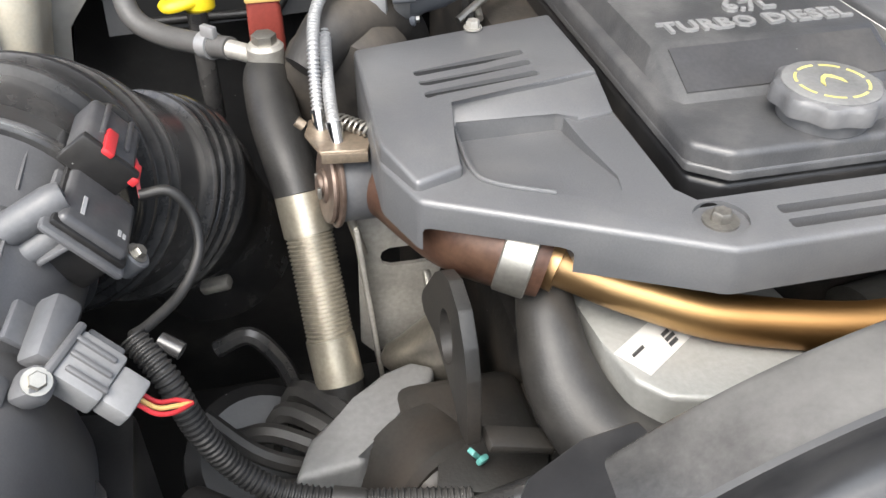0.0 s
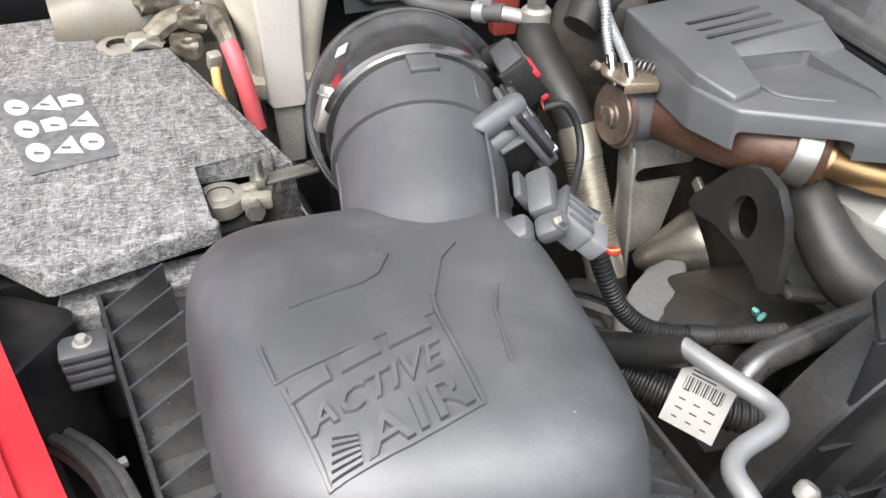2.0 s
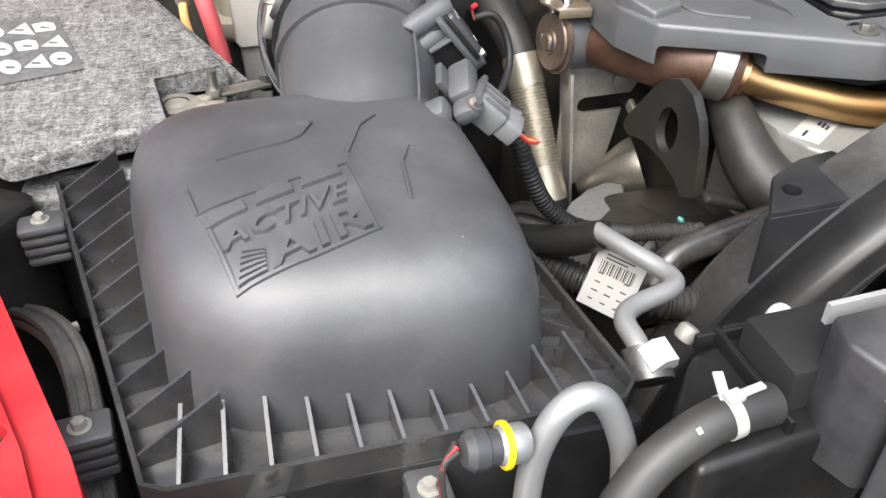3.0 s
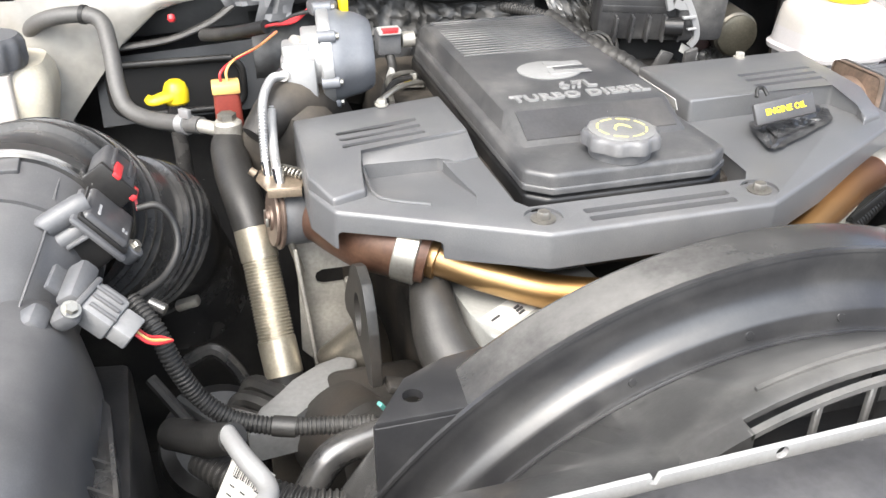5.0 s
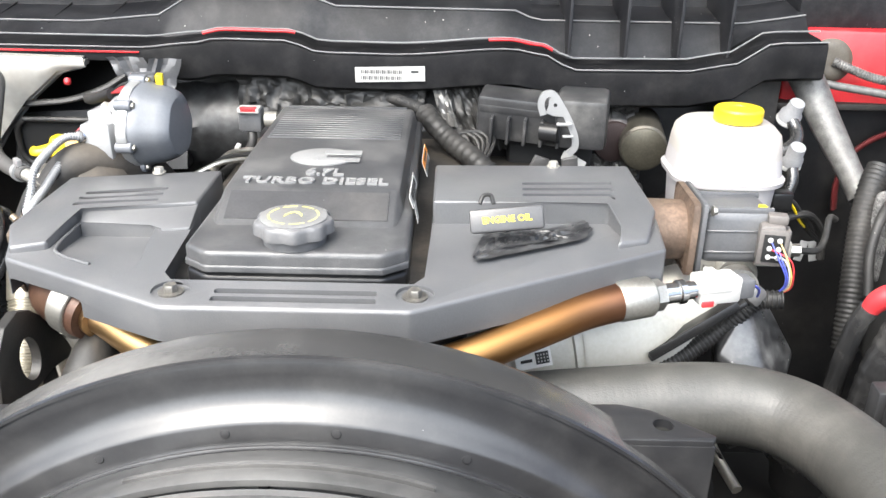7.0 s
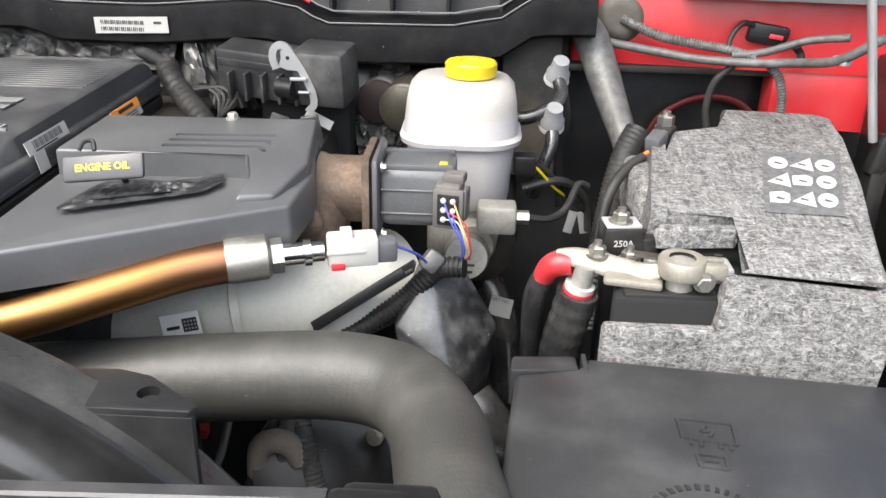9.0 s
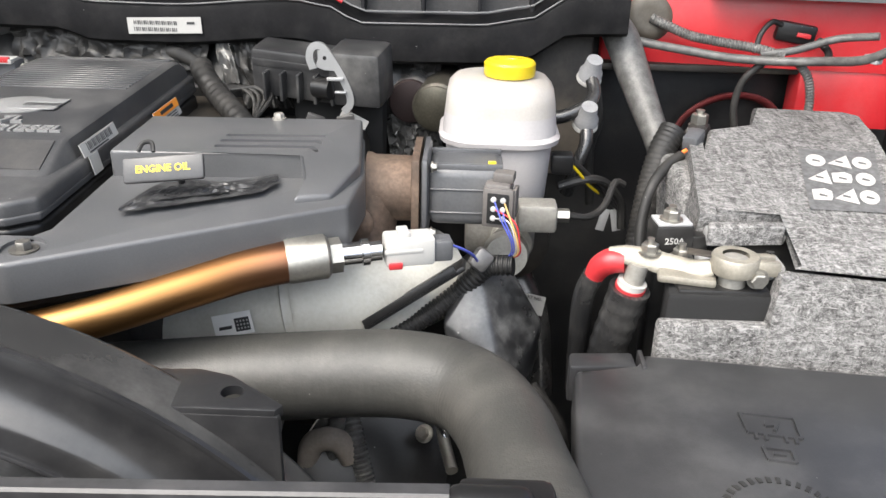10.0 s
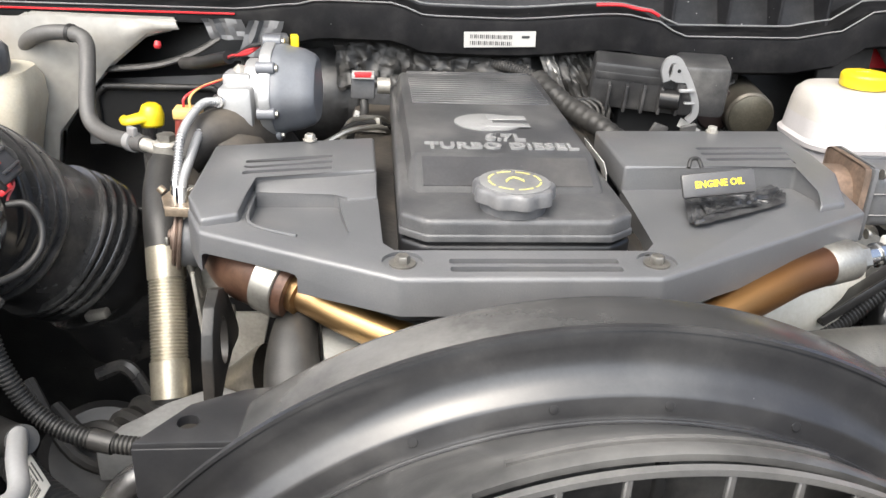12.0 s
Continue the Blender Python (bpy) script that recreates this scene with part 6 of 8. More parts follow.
for k in range(40):
    x = -0.288 + 0.266 * k / 39
    a_, b_ = [(p, q) for p, q in zip(LOW, LOW[1:]) if p[0] <= x <= q[0] + 1e-6][0]
    zl = a_[1] + (b_[1] - a_[1]) * (x - a_[0]) / (b_[0] - a_[0]) + 0.002
    fold.append([(x + 0.10 * (1 - v) * 0.06, 0.851 + 0.007 * noise.noise(Vector((x * 26 + v * 1.2, v * 1.1, 4))) - 0.004 * math.sin(math.pi * v), zl + (1.290 - zl) * v) for v in [q / 16 for q in range(17)]])
part("folded_face", loft(fold, closed=False), GRIMY, bpy.data.objects["filler_neck"], "softly folded milky front", 60)
part("cap_stub", lathe([(0.004, 0), (0.005, 0.006), (0.003, 0.009)], (-0.045, 0.852, 1.262), (0, -0.4, -0.9), 12), REDPL, bpy.data.objects["filler_neck"], "small red stopper")

# coolant vent hose with clips
vent = thing("vent_hose", (-0.11, 0.78, 1.12), "dark grey rubber coolant vent hose with spring clips", "hose")
part("hose_body", tube([(-0.224, 0.872, 1.215), (-0.208, 0.853, 1.253), (-0.178, 0.830, 1.272), (-0.140, 0.82, 1.276), (-0.121, 0.812, 1.268), (-0.115, 0.79, 1.245), (-0.112, 0.76, 1.205), (-0.104, 0.745, 1.185), (-0.08, 0.722, 1.178), (-0.045, 0.684, 1.183), (-0.024, 0.662, 1.187)], 0.0095, 18, 6), surface("dark_grey_rubber", (0.07, 0.068, 0.065), 0.55, dirt=DUST, dirt_amount=0.15), vent)
part("clip", tube([(-0.046, 0.685, 1.183), (-0.038, 0.676, 1.1845)], 0.0115, 18, 2), ALU, vent, "bright spring clip")
part("clip", cbox((-0.040, 0.674, 1.198), (0.014, 0.006, 0.010), 0.001, (0, 0, -45)), ALU, vent)
part("clip", tube([(-0.142, 0.822, 1.276), (-0.137, 0.820, 1.2755)], 0.0112, 18, 2), WIRE, vent)

# exhaust gas pipe with flexible section
flex = thing("flexible_egr_pipe", (0.02, 0.5, 0.95), "braided steel flexible pipe with plain collars", "pipe")
part("bellows", tube([(0.0155, 0.541, 1.097), (0.0225, 0.482, 1.003)], 0.0188, 26, 4, ribs=0.0034, depth=0.0013), FLEXSTEEL, flex, "", 20)
part("collar", tube([(0.013, 0.551, 1.113), (0.0163, 0.534, 1.086)], 0.0195, 28, 4), FLEXSTEEL, flex)
part("collar", tube([(0.0213, 0.490, 1.015), (0.0245, 0.470, 0.984)], 0.0195, 28, 4), FLEXSTEEL, flex)
part("rubber_pipe", tube([(0.002, 0.648, 1.176), (0.001, 0.635, 1.168), (0.003, 0.605, 1.150), (0.009, 0.570, 1.130), (0.0135, 0.549, 1.110)], [0.016, 0.0195, 0.0205, 0.0200, 0.0195], 28), MATTRUB, flex, "black rubber sleeve")
part("rubber_pipe", tube([(0.0245, 0.470, 0.986), (0.026, 0.46, 0.965), (0.03, 0.455, 0.93), (0.05, 0.46, 0.86)], 0.0185, 24), MATTRUB, flex, "black rubber sleeve")
part("fitting", lathe([(0.014, 0), (0.015, 0.002), (0.015, 0.024), (0.012, 0.027)], (0.003, 0.645, 1.170), (0, 0, 1), 26), DULL, flex, "cast banjo fitting")
part("fitting_bolt", lathe([(0.010, 0), (0.010, 0.008), (0.008, 0.009)], (0.003, 0.645, 1.196), (0, 0, 1), 6), STEEL, flex, "yellow-plated hexagon bolt")
part("stub", tube([(-0.026, 0.663, 1.187), (-0.004, 0.650, 1.184)], 0.0075, 14, 3), DULL, flex)

brown = thing("brown_connector", (0.006, 0.75, 1.12), "brown rubber plug with an ochre collar and two wires", "connector")
part("body", loft([rrect(0.007, 0.748, hx, hy, 0.005, z) for z, hx, hy in ((1.13, 0.014, 0.011), (1.155, 0.016, 0.012), (1.180, 0.0155, 0.012), (1.198, 0.014, 0.011))]), MAROON, brown)
part("collar", rbox((-0.009, 0.735, 1.194), (0.023, 0.761, 1.206), 0.002), OCHRE, brown)
for k in (0, 1):
    wire("wire", [(0.002 + 0.008 * k, 0.748, 1.206), (0.004 + 0.006 * k, 0.750, 1.217), (0.02, 0.762, 1.226), (0.05, 0.775, 1.236), (0.075, 0.785, 1.25)], 0.0016, REDPL if k == 0 else OCHRE, brown, "thin coloured wire")
part("stem", tube([(0.007, 0.748, 1.14), (0.012, 0.75, 1.05)], 0.010, 12, 3), RUBBER, brown)

dip = thing("transmission_dipstick", (-0.053, 0.81, 1.05), "bright yellow dipstick with a looped handle", "dipstick")
part("tube", tube([(-0.055, 0.805, 1.05), (-0.055, 0.805, 1.165)], 0.010, 16, 3), RUBBER, dip, "black dipstick tube")
part("plug", lathe([(0.013, 0), (0.0155, 0.003), (0.0155, 0.016), (0.012, 0.026), (0.006, 0.030)], (-0.053, 0.812, 1.163), (0.05, 0.1, 1), 26), YELLOW, dip)
part("handle", tube([(-0.054, 0.806, 1.178), (-0.066, 0.800, 1.176), (-0.080, 0.797, 1.174), (-0.086, 0.803, 1.176)], [0.009, 0.008, 0.007, 0.005], 14, 6, flat=0.55), YELLOW, dip)

# turbo with electric actuator
turbo = thing("turbocharger", (0.09, 0.66, 1.05), "cast turbocharger with a grey electric actuator", "turbocharger")
part("housing", lathe([(0.02, 0), (0.045, 0.006), (0.055, 0.025), (0.052, 0.05), (0.03, 0.062)], (0.055, 0.60, 1.165), (0.4, 0.9, 0.1), 30), CAST, turbo, "cast iron housing")
part("scroll", tube([(0.03, 0.60, 1.19), (0.06, 0.62, 1.215), (0.10, 0.66, 1.20), (0.12, 0.70, 1.15), (0.10, 0.72, 1.10)], [0.018, 0.024, 0.028, 0.03, 0.03], 20), CAST, turbo)
ax = Vector((1.0, -0.10, 0.03)).normalized()
AC = Vector((0.121, 0.668, 1.247))
aq = Vector((0, 1, 0)) - ax * ax.y
aq.normalize()
au = ax.cross(aq)


def gear_ring(h, k, n=48):
    """A ring of the actuator's cover: a rounded shape with a blunt peak on top."""
    out = []
    for i in range(n):
        a = 2 * math.pi * i / n
        r = k * (0.0455 + 0.0085 * max(0, math.sin(a + 0.35)) ** 3 + 0.0012 * math.cos(6 * a))
        out.append(AC + ax * h + aq * (r * math.cos(a) * 1.05) + au * (r * math.sin(a)))
    return out


part("actuator_cover", loft([gear_ring(h, k) for h, k in ((0.0, 0.97), (0.010, 0.97), (0.013, 0.93), (0.030, 0.86), (0.041, 0.76), (0.045, 0.68), (0.046, 0.5))]), BLUEGREY, turbo, "blue-grey domed actuator cover")
part("actuator_rim", loft([gear_ring(h, k) for h, k in ((-0.012, 0.98), (-0.010, 1.02), (-0.001, 1.02), (0.001, 1.0))]), ALU, turbo, "bright cast actuator flange")
part("actuator_neck", lathe([(0.034, -0.030), (0.036, -0.028), (0.036, -0.011)], AC, ax, 30), ALU, turbo, "bright machined neck")
for a_ in (15, 75, 135, 195, 245, 300):
    c_ = AC + aq * (0.047 * math.cos(radians(a_))) + au * ((0.047 + 0.007 * (a_ == 75)) * math.sin(radians(a_)))
    part("screw_boss", lathe([(0.0065, -0.013), (0.0065, 0.005), (0.0055, 0.006)], c_, ax, 14), BLUEGREY, turbo)
    part("screw", lathe([(0.0038, 0.006), (0.0038, 0.009), (0.003, 0.0095)], c_, ax, 8), STEEL, turbo)
part("actuator_block", obox((0.083, 0.640, 1.236), ax, (0, 0, 1), (0.036, 0.050, 0.036), 0.005), ALU, turbo, "bright aluminium actuator block")
part("valve_cap", lathe([(0.011, 0), (0.013, 0.003), (0.013, 0.014), (0.009, 0.017)], (0.092, 0.660, 1.262), (-0.9, -0.3, 0.3), 20), DULL, turbo, "round cast cap")
part("web", obox((0.072, 0.632, 1.213), ax, (0, 0, 1), (0.030, 0.006, 0.024), 0.002), DULL, turbo)
part("web", obox((0.098, 0.628, 1.205), (0.6, 0, -0.8), (0, 1, 0), (0.034, 0.012, 0.008), 0.002), DULL, turbo)
part("actuator_block", obox((0.083, 0.655, 1.262), ax, (0, 0, 1), (0.030, 0.020, 0.030), 0.004), ALU, turbo)
part("plug", obox((0.118, 0.690, 1.298), (1, 0.2, 0), (0, 1, 0), (0.030, 0.020, 0.014), 0.003), GREYPL, turbo, "grey plug")
part("plug_lock", obox((0.140, 0.684, 1.299), (1, 0.2, 0), (0, 1, 0), (0.008, 0.012, 0.014), 0.001), YELLOW, turbo, "yellow lock tab")
part("plug_mark", obox((0.121, 0.6785, 1.297), (1, 0.2, 0), (0, 1, 0), (0.004, 0.002, 0.010), 0.0005), CYAN, turbo)
for k in range(3):
    wire("wire", [(0.104, 0.690 + 0.004 * k, 1.294), (0.088, 0.70, 1.288 - 0.003 * k), (0.072, 0.715, 1.276), (0.06, 0.74, 1.268)], 0.0022, REDPL if k else WIRE, turbo, "thin wire")
wire("wire", [(0.06, 0.74, 1.268), (0.02, 0.79, 1.25), (-0.01, 0.83, 1.24)], 0.008, WIRE, turbo, "taped wire bundle", 10)
for k, z in enumerate((1.246, 1.226)):
    part("banjo_bolt", lathe([(0.008, 0), (0.008, 0.006), (0.006, 0.009)], (0.066, 0.630, z), (-0.2, -1, 0.1), 12), CHROME, turbo, "bright banjo bolt")
    part("braided_line", tube([(0.064, 0.624, z), (0.052, 0.612, z + 0.002), (0.041 + 0.006 * k, 0.592, z - 0.008), (0.036 + 0.008 * k, 0.565, z - 0.020), (0.034 + 0.008 * k, 0.553 - 0.018 * k, 1.205 - 0.010 * k), (0.033 + 0.009 * k, 0.537 - 0.020 * k, 1.186)], 0.0047, 14, 6, ribs=0.0030, depth=0.0011), ALU, turbo, "braided steel coolant line")
    part("ferrule", tube([(0.033 + 0.009 * k, 0.539 - 0.020 * k, 1.190), (0.034 + 0.009 * k, 0.532 - 0.020 * k, 1.174)], 0.0056, 14, 2), CHROME, turbo)
    part("hard_line", tube([(0.034 + 0.009 * k, 0.533 - 0.020 * k, 1.178), (0.038 + 0.006 * k, 0.520 - 0.012 * k, 1.15), (0.046, 0.504, 1.12), (0.055, 0.508, 1.08)], 0.0035, 10), STEEL, turbo)
LINERUST = surface("brownish_plated_steel", (0.24, 0.195, 0.145), 0.42, 0.6, var=0.3, scale=40, bump=0.25, dirt=(0.12, 0.07, 0.04), dirt_amount=0.5, dirt_scale=50)
part("bracket", slab([(0.021, 0.526), (0.029, 0.499), (0.061, 0.495), (0.067, 0.512), (0.055, 0.534), (0.037, 0.548), (0.026, 0.546)], 1.1762, 1.1786, 0.0008, 1), LINERUST, turbo, "thin rusty line bracket")
part("bracket_lip", obox((0.0455, 0.4965, 1.1735), (0.032, -0.004, 0), (0, 0, 1), (0.032, 0.008, 0.002), 0.0006), LINERUST, turbo)
coil = [(0.047 + 0.020 * a / 44 + 0.0042 * math.sin(a * 0.9), 0.531 - 0.020 * a / 44 + 0.0042 * math.sin(a * 0.9), 1.1835 + 0.0045 * math.cos(a * 0.9)) for a in range(45)]
part("spring", tube(coil, 0.0009, 6, 2), STEEL, turbo, "small coil spring")
part("bracket_stub", tube([(0.022, 0.536, 1.179), (0.017, 0.538, 1.183)], 0.004, 12, 2), LINERUST, turbo)


fuelplug = thing("rail_connector", (0.215, 0.8, 1.18), "grey plug with a white and red lock on the fuel rail", "connector")
part("shell", cbox((0.214, 0.808, 1.222), (0.030, 0.026, 0.030), 0.003), GREYPL, fuelplug)
part("lock", cbox((0.214, 0.800, 1.237), (0.028, 0.022, 0.006), 0.001), WHITE, fuelplug)
part("lock", cbox((0.214, 0.792, 1.2385), (0.022, 0.006, 0.007), 0.001), REDPL, fuelplug)
part("body", tube([(0.232, 0.808, 1.222), (0.248, 0.808, 1.222)], 0.010, 14, 2), DULL, fuelplug)
wire("wire", [(0.214, 0.806, 1.21), (0.215, 0.79, 1.19), (0.20, 0.76, 1.175), (0.19, 0.72, 1.17)], 0.006, WIRE, fuelplug, "", 10)
rails = thing("injection_lines", (0.2, 0.75, 1.16), "cluster of steel injection lines and plugs beside the rocker cover", "fuel lines")
for k in range(3):
    wire("line", [(0.17 + 0.01 * k, 0.68, 1.185), (0.20, 0.70 + 0.02 * k, 1.195), (0.235, 0.73 + 0.02 * k, 1.19), (0.25, 0.76 + 0.02 * k, 1.17)], 0.0035, STEEL if k != 1 else WIRE, rails)
part("bracket", cbox((0.226, 0.745, 1.184), (0.036, 0.014, 0.006), 0.002, (0, 0, -10)), DULL, rails)
part("bolt", hexbolt((0.232, 0.745, 1.187), 0.0045, 0.010), STEEL, rails)
part("tie", cbox((0.205, 0.755, 1.195), (0.006, 0.012, 0.014), 0.001, (10, 20, 0)), WHITE, rails, "white cable tie")
part("tie", cbox((0.222, 0.74, 1.19), (0.008, 0.004, 0.004), 0.001), YELLOW, rails, "yellow marker")

# front of the engine, below the elbow
plate = thing("bracket_plate", (0.09, 0.5, 0.93), "pale steel bracket plate with a long slot", "bracket")
pl = part("plate", slab([(-0.005, 0), (0.075, 0.004), (0.078, 0.02), (0.062, 0.045), (0.045, 0.12), (0.0, 0.145), (-0.012, 0.13)], 0, 0.004, 0.0012), DULL, plate)
pl.data.transform(frame_at((0.058, 0.522, 1.105), (1, -0.05, 0.02), (0.1, -0.02, -1)))
sl = slab([(0.010, 0.043), (0.012, 0.037), (0.018, 0.034), (0.10, 0.034), (0.10, 0.052), (0.018, 0.052), (0.012, 0.049)], -0.02, 0.02, 0)
sl.transform(frame_at((0.058, 0.522, 1.105), (1, -0.05, 0.02), (0.1, -0.02, -1)))
carve(pl, sl)
part("flange", obox((0.056, 0.512, 1.03), (0.08, 0, -1), (0, 1, 0), (0.16, 0.030, 0.004), 0.0012), DULL, plate)
part("bolt", hexbolt((0.113, 0.514, 1.09), 0.006, 0.006, (0, -1, 0)), DULL, plate)
cone = thing("sensor_cone", (0.1, 0.46, 0.98), "satin cast cone shaped housing", "housing")
part("cone", lathe([(0.006, -0.006), (0.012, 0), (0.016, 0.012), (0.034, 0.052), (0.036, 0.062)], (0.068, 0.486, 0.985), (0.90, -0.25, 0.34), 28), surface("bronze_grey_steel", (0.26, 0.24, 0.205), 0.32, 0.85, var=0.2), cone)
hook = thing("lifting_eye", (0.13, 0.40, 0.97), "thick black steel lifting eye with a large hole", "lifting eye")
hk = part("eye", slab([(0.408, 1.135), (0.392, 1.149), (0.371, 1.158), (0.347, 1.154), (0.332, 1.138), (0.324, 1.119), (0.321, 1.095), (0.318, 1.070), (0.338, 1.060), (0.352, 1.070), (0.374, 1.075), (0.413, 1.076), (0.448, 1.066), (0.456, 1.072), (0.450, 1.084), (0.423, 1.117)], -0.0045, 0.0045, 0.0016), PLATEBLACK, hook)
HM = Matrix(((0, 0, 1, 0.0935), (1, 0, 0, 0), (0, 1, 0, 0), (0, 0, 0, 1)))
hk.data.transform(HM)
hc = lathe([(0.0175, -0.02), (0.0175, 0.02)], (0, 0, 0), (0, 0, 1), 36)
hc.transform(HM @ Matrix.Translation((0.3775, 1.106, 0)) @ pose(0, 0, 0, 0, 0, 20) @ Matrix.Diagonal((0.95, 1.35, 1, 1)))
carve(hk, hc)
part("foot", obox((0.124, 0.325, 1.058), (1, 0.1, -0.45), (0, 1, 0), (0.050, 0.018, 0.007), 0.002), PLATEBLACK, hook, "bent foot of the lifting eye")
part("tab", obox((0.093, 0.444, 1.088), (0, 1, 0.5), (1, 0, 0), (0.03, 0.006, 0.012), 0.002), STEEL, hook, "bright worn tab end")
grey = thing("cast_bracket", (0.03, 0.40, 0.93), "grey cast accessory bracket", "bracket")
part("arm", slab([(-0.02, 0.365), (0.030, 0.37), (0.045, 0.40), (0.085, 0.425), (0.098, 0.45), (0.080, 0.46), (0.055, 0.452), (0.030, 0.43), (-0.005, 0.40)], 0.97, 1.006, 0.006, 3), surface("grey_cast", (0.17, 0.17, 0.168), 0.6, 0.3, bump=0.5, fine=200), grey)
part("post", rbox((0.0, 0.40, 0.47), (0.05, 0.44, 0.975), 0.005), CAST, grey)
comp = thing("pump_body", (0.12, 0.36, 0.9), "dusty black pump body with a teal clip", "pump")
part("body", rbox((0.055, 0.335, 0.9), (0.160, 0.44, 1.010), 0.018, 3), PLATEBLACK, comp)
part("drum", lathe([(0.045, 0), (0.05, 0.004), (0.05, 0.05), (0.044, 0.055)], (0.065, 0.40, 0.965), (0.4, -0.9, 0.1), 30), PLATEBLACK, comp)
part("shelf", cbox((0.115, 0.345, 1.012), (0.075, 0.05, 0.004), 0.001, (0, 0, -15)), PLATEBLACK, comp)
part("clip", cbox((0.106, 0.342, 1.022), (0.008, 0.005, 0.008), 0.002, (20, 10, 30)), CYAN, comp, "teal plastic clip")
part("clip", cbox((0.101, 0.345, 1.026), (0.004, 0.006, 0.012), 0.001, (0, -30, 30)), CYAN, comp, "teal plastic clip")
part("lower", rbox((0.05, 0.30, 0.47), (0.20, 0.44, 0.905), 0.02), CAST, comp)

shield = thing("heat_shield", (0.24, 0.39, 1.0), "pale cast housing with a white code label", "housing")
sh = slab([(0.176, 0.425), (0.180, 0.385), (0.183, 0.350), (0.190, 0.315), (0.205, 0.297), (0.235, 0.288), (0.30, 0.300), (0.32, 0.36), (0.31, 0.43)], 1.00, 1.1075, 0.004, 3)
part("shell", sh, surface("pale_cast_aluminium", (0.25, 0.25, 0.235), 0.5, 0.3, var=0.12, scale=22, bump=0.5, fine=260), shield)
part("label", sheet((0.1865, 0.338, 1.1078), (0.45, 0.30, 0), (0.15, -1, 0), 0.060, 0.027), WHITE, shield, "white code label")
bars((0.222, 0.347, 1.1086), (0.45, 0.30, 0), (0.15, -1, 0), 3, 0.010, 0.003, 0.0045, shield)
bars((0.197, 0.334, 1.1086), (0.45, 0.30, 0), (0.15, -1, 0), 1, 0.016, 0.0025, 0.0045, shield)
big = thing("radiator_hose", (0.2, 0.36, 0.9), "thick bent black rubber radiator hose", "hose")
part("hose_body", tube([(0.165, 0.425, 1.125), (0.160, 0.400, 1.118), (0.156, 0.372, 1.104), (0.158, 0.345, 1.084), (0.170, 0.318, 1.066), (0.192, 0.296, 1.058), (0.23, 0.275, 1.055), (0.27, 0.255, 1.05)], [0.016, 0.018, 0.0210, 0.0250, 0.0270, 0.028, 0.028, 0.028], 30, 8), MATTRUB, big)
wire("stay", [(0.02, 0.258, 1.02), (0.045, 0.27, 1.048), (0.08, 0.276, 1.055), (0.15, 0.285, 1.06), (0.20, 0.295, 1.05)], 0.013, RUBBER, big, "black side hose", 16)
low = thing("corrugated_hose", (0.08, 0.24, 0.98), "black corrugated cooling hose", "hose")
part("hose_body", tube([(-0.055, 0.30, 1.045), (-0.025, 0.268, 1.04), (0.02, 0.238, 1.035), (0.07, 0.232, 1.03), (0.12, 0.245, 1.03), (0.18, 0.262, 1.02)], 0.0135, 18, 6, ribs=0.0055, depth=0.002), WIRE, low)
part("sleeve", tube([(0.055, 0.2325, 1.0315), (0.085, 0.234, 1.030)], 0.0145, 18, 3), RUBBER, low)
part("sleeve", tube([(-0.075, 0.318, 1.06), (-0.045, 0.285, 1.075), (-0.026, 0.258, 1.096)], [0.013, 0.0135, 0.0115], 18), MATTRUB, low)
lw = thing("lower_wiring", (-0.05, 0.4, 0.9), "dark tangle of hoses and wires below the intake", "wiring")
for k in range(5):
    wire("cable", [(-0.10 + 0.02 * k, 0.45, 1.02 - 0.03 * k), (-0.05 + 0.01 * k, 0.40 + 0.02 * k, 0.97), (0.0 + 0.01 * k, 0.42, 0.93 + 0.01 * k), (0.03, 0.45, 0.90)], 0.006 + 0.001 * k, WIRE, lw)
wire("cable", [(-0.075, 0.56, 0.955), (-0.045, 0.56, 0.965), (-0.022, 0.545, 0.945), (-0.012, 0.529, 0.924)], 0.008, RUBBER, lw, "black cable")
wire("marker", [(-0.012, 0.529, 0.924), (-0.006, 0.520, 0.911)], 0.0085, REDPL, lw, "red cable marker")
wire("cable", [(-0.006, 0.520, 0.911), (0.002, 0.51, 0.89), (0.006, 0.50, 0.87)], 0.009, RUBBER, lw, "black cable end")
part("drum", lathe([(0.05, 0), (0.062, 0.004), (0.062, 0.03), (0.05, 0.04)], (-0.05, 0.47, 0.90), (0.2, -0.5, 0.85), 36), BLACK, lw, "round black pulley cover")

# pipes beside the radiator
alu = thing("coolant_pipe", (-0.04, 0.2, 1.0), "bent matt aluminium coolant pipe with a rubber seat", "pipe")
part("pipe_run", tube([(-0.030, 0.262, 1.098), (-0.020, 0.232, 1.100), (-0.006, 0.196, 1.101), (-0.014, 0.176, 1.105), (-0.050, 0.161, 1.110), (-0.064, 0.147, 1.112), (-0.066, 0.125, 1.112), (-0.068, 0.105, 1.105)], 0.0070, 20, 6), ALU, alu)
part("seat", tube([(-0.066, 0.118, 1.115), (-0.068, 0.100, 1.104)], 0.0145, 20, 2), RUBBER, alu, "black rubber seat")
part("collar", tube([(-0.0655, 0.112, 1.122), (-0.063, 0.097, 1.117)], 0.0105, 6, 2), LIGHTGREY, alu, "pale ring fitting")
part("cap", lathe([(0.006, 0), (0.007, 0.002), (0.007, 0.008), (0.005, 0.010)], (-0.040, 0.118, 1.116), (0.6, 0.1, 0.8), 20), DULL, alu, "grey valve cap")
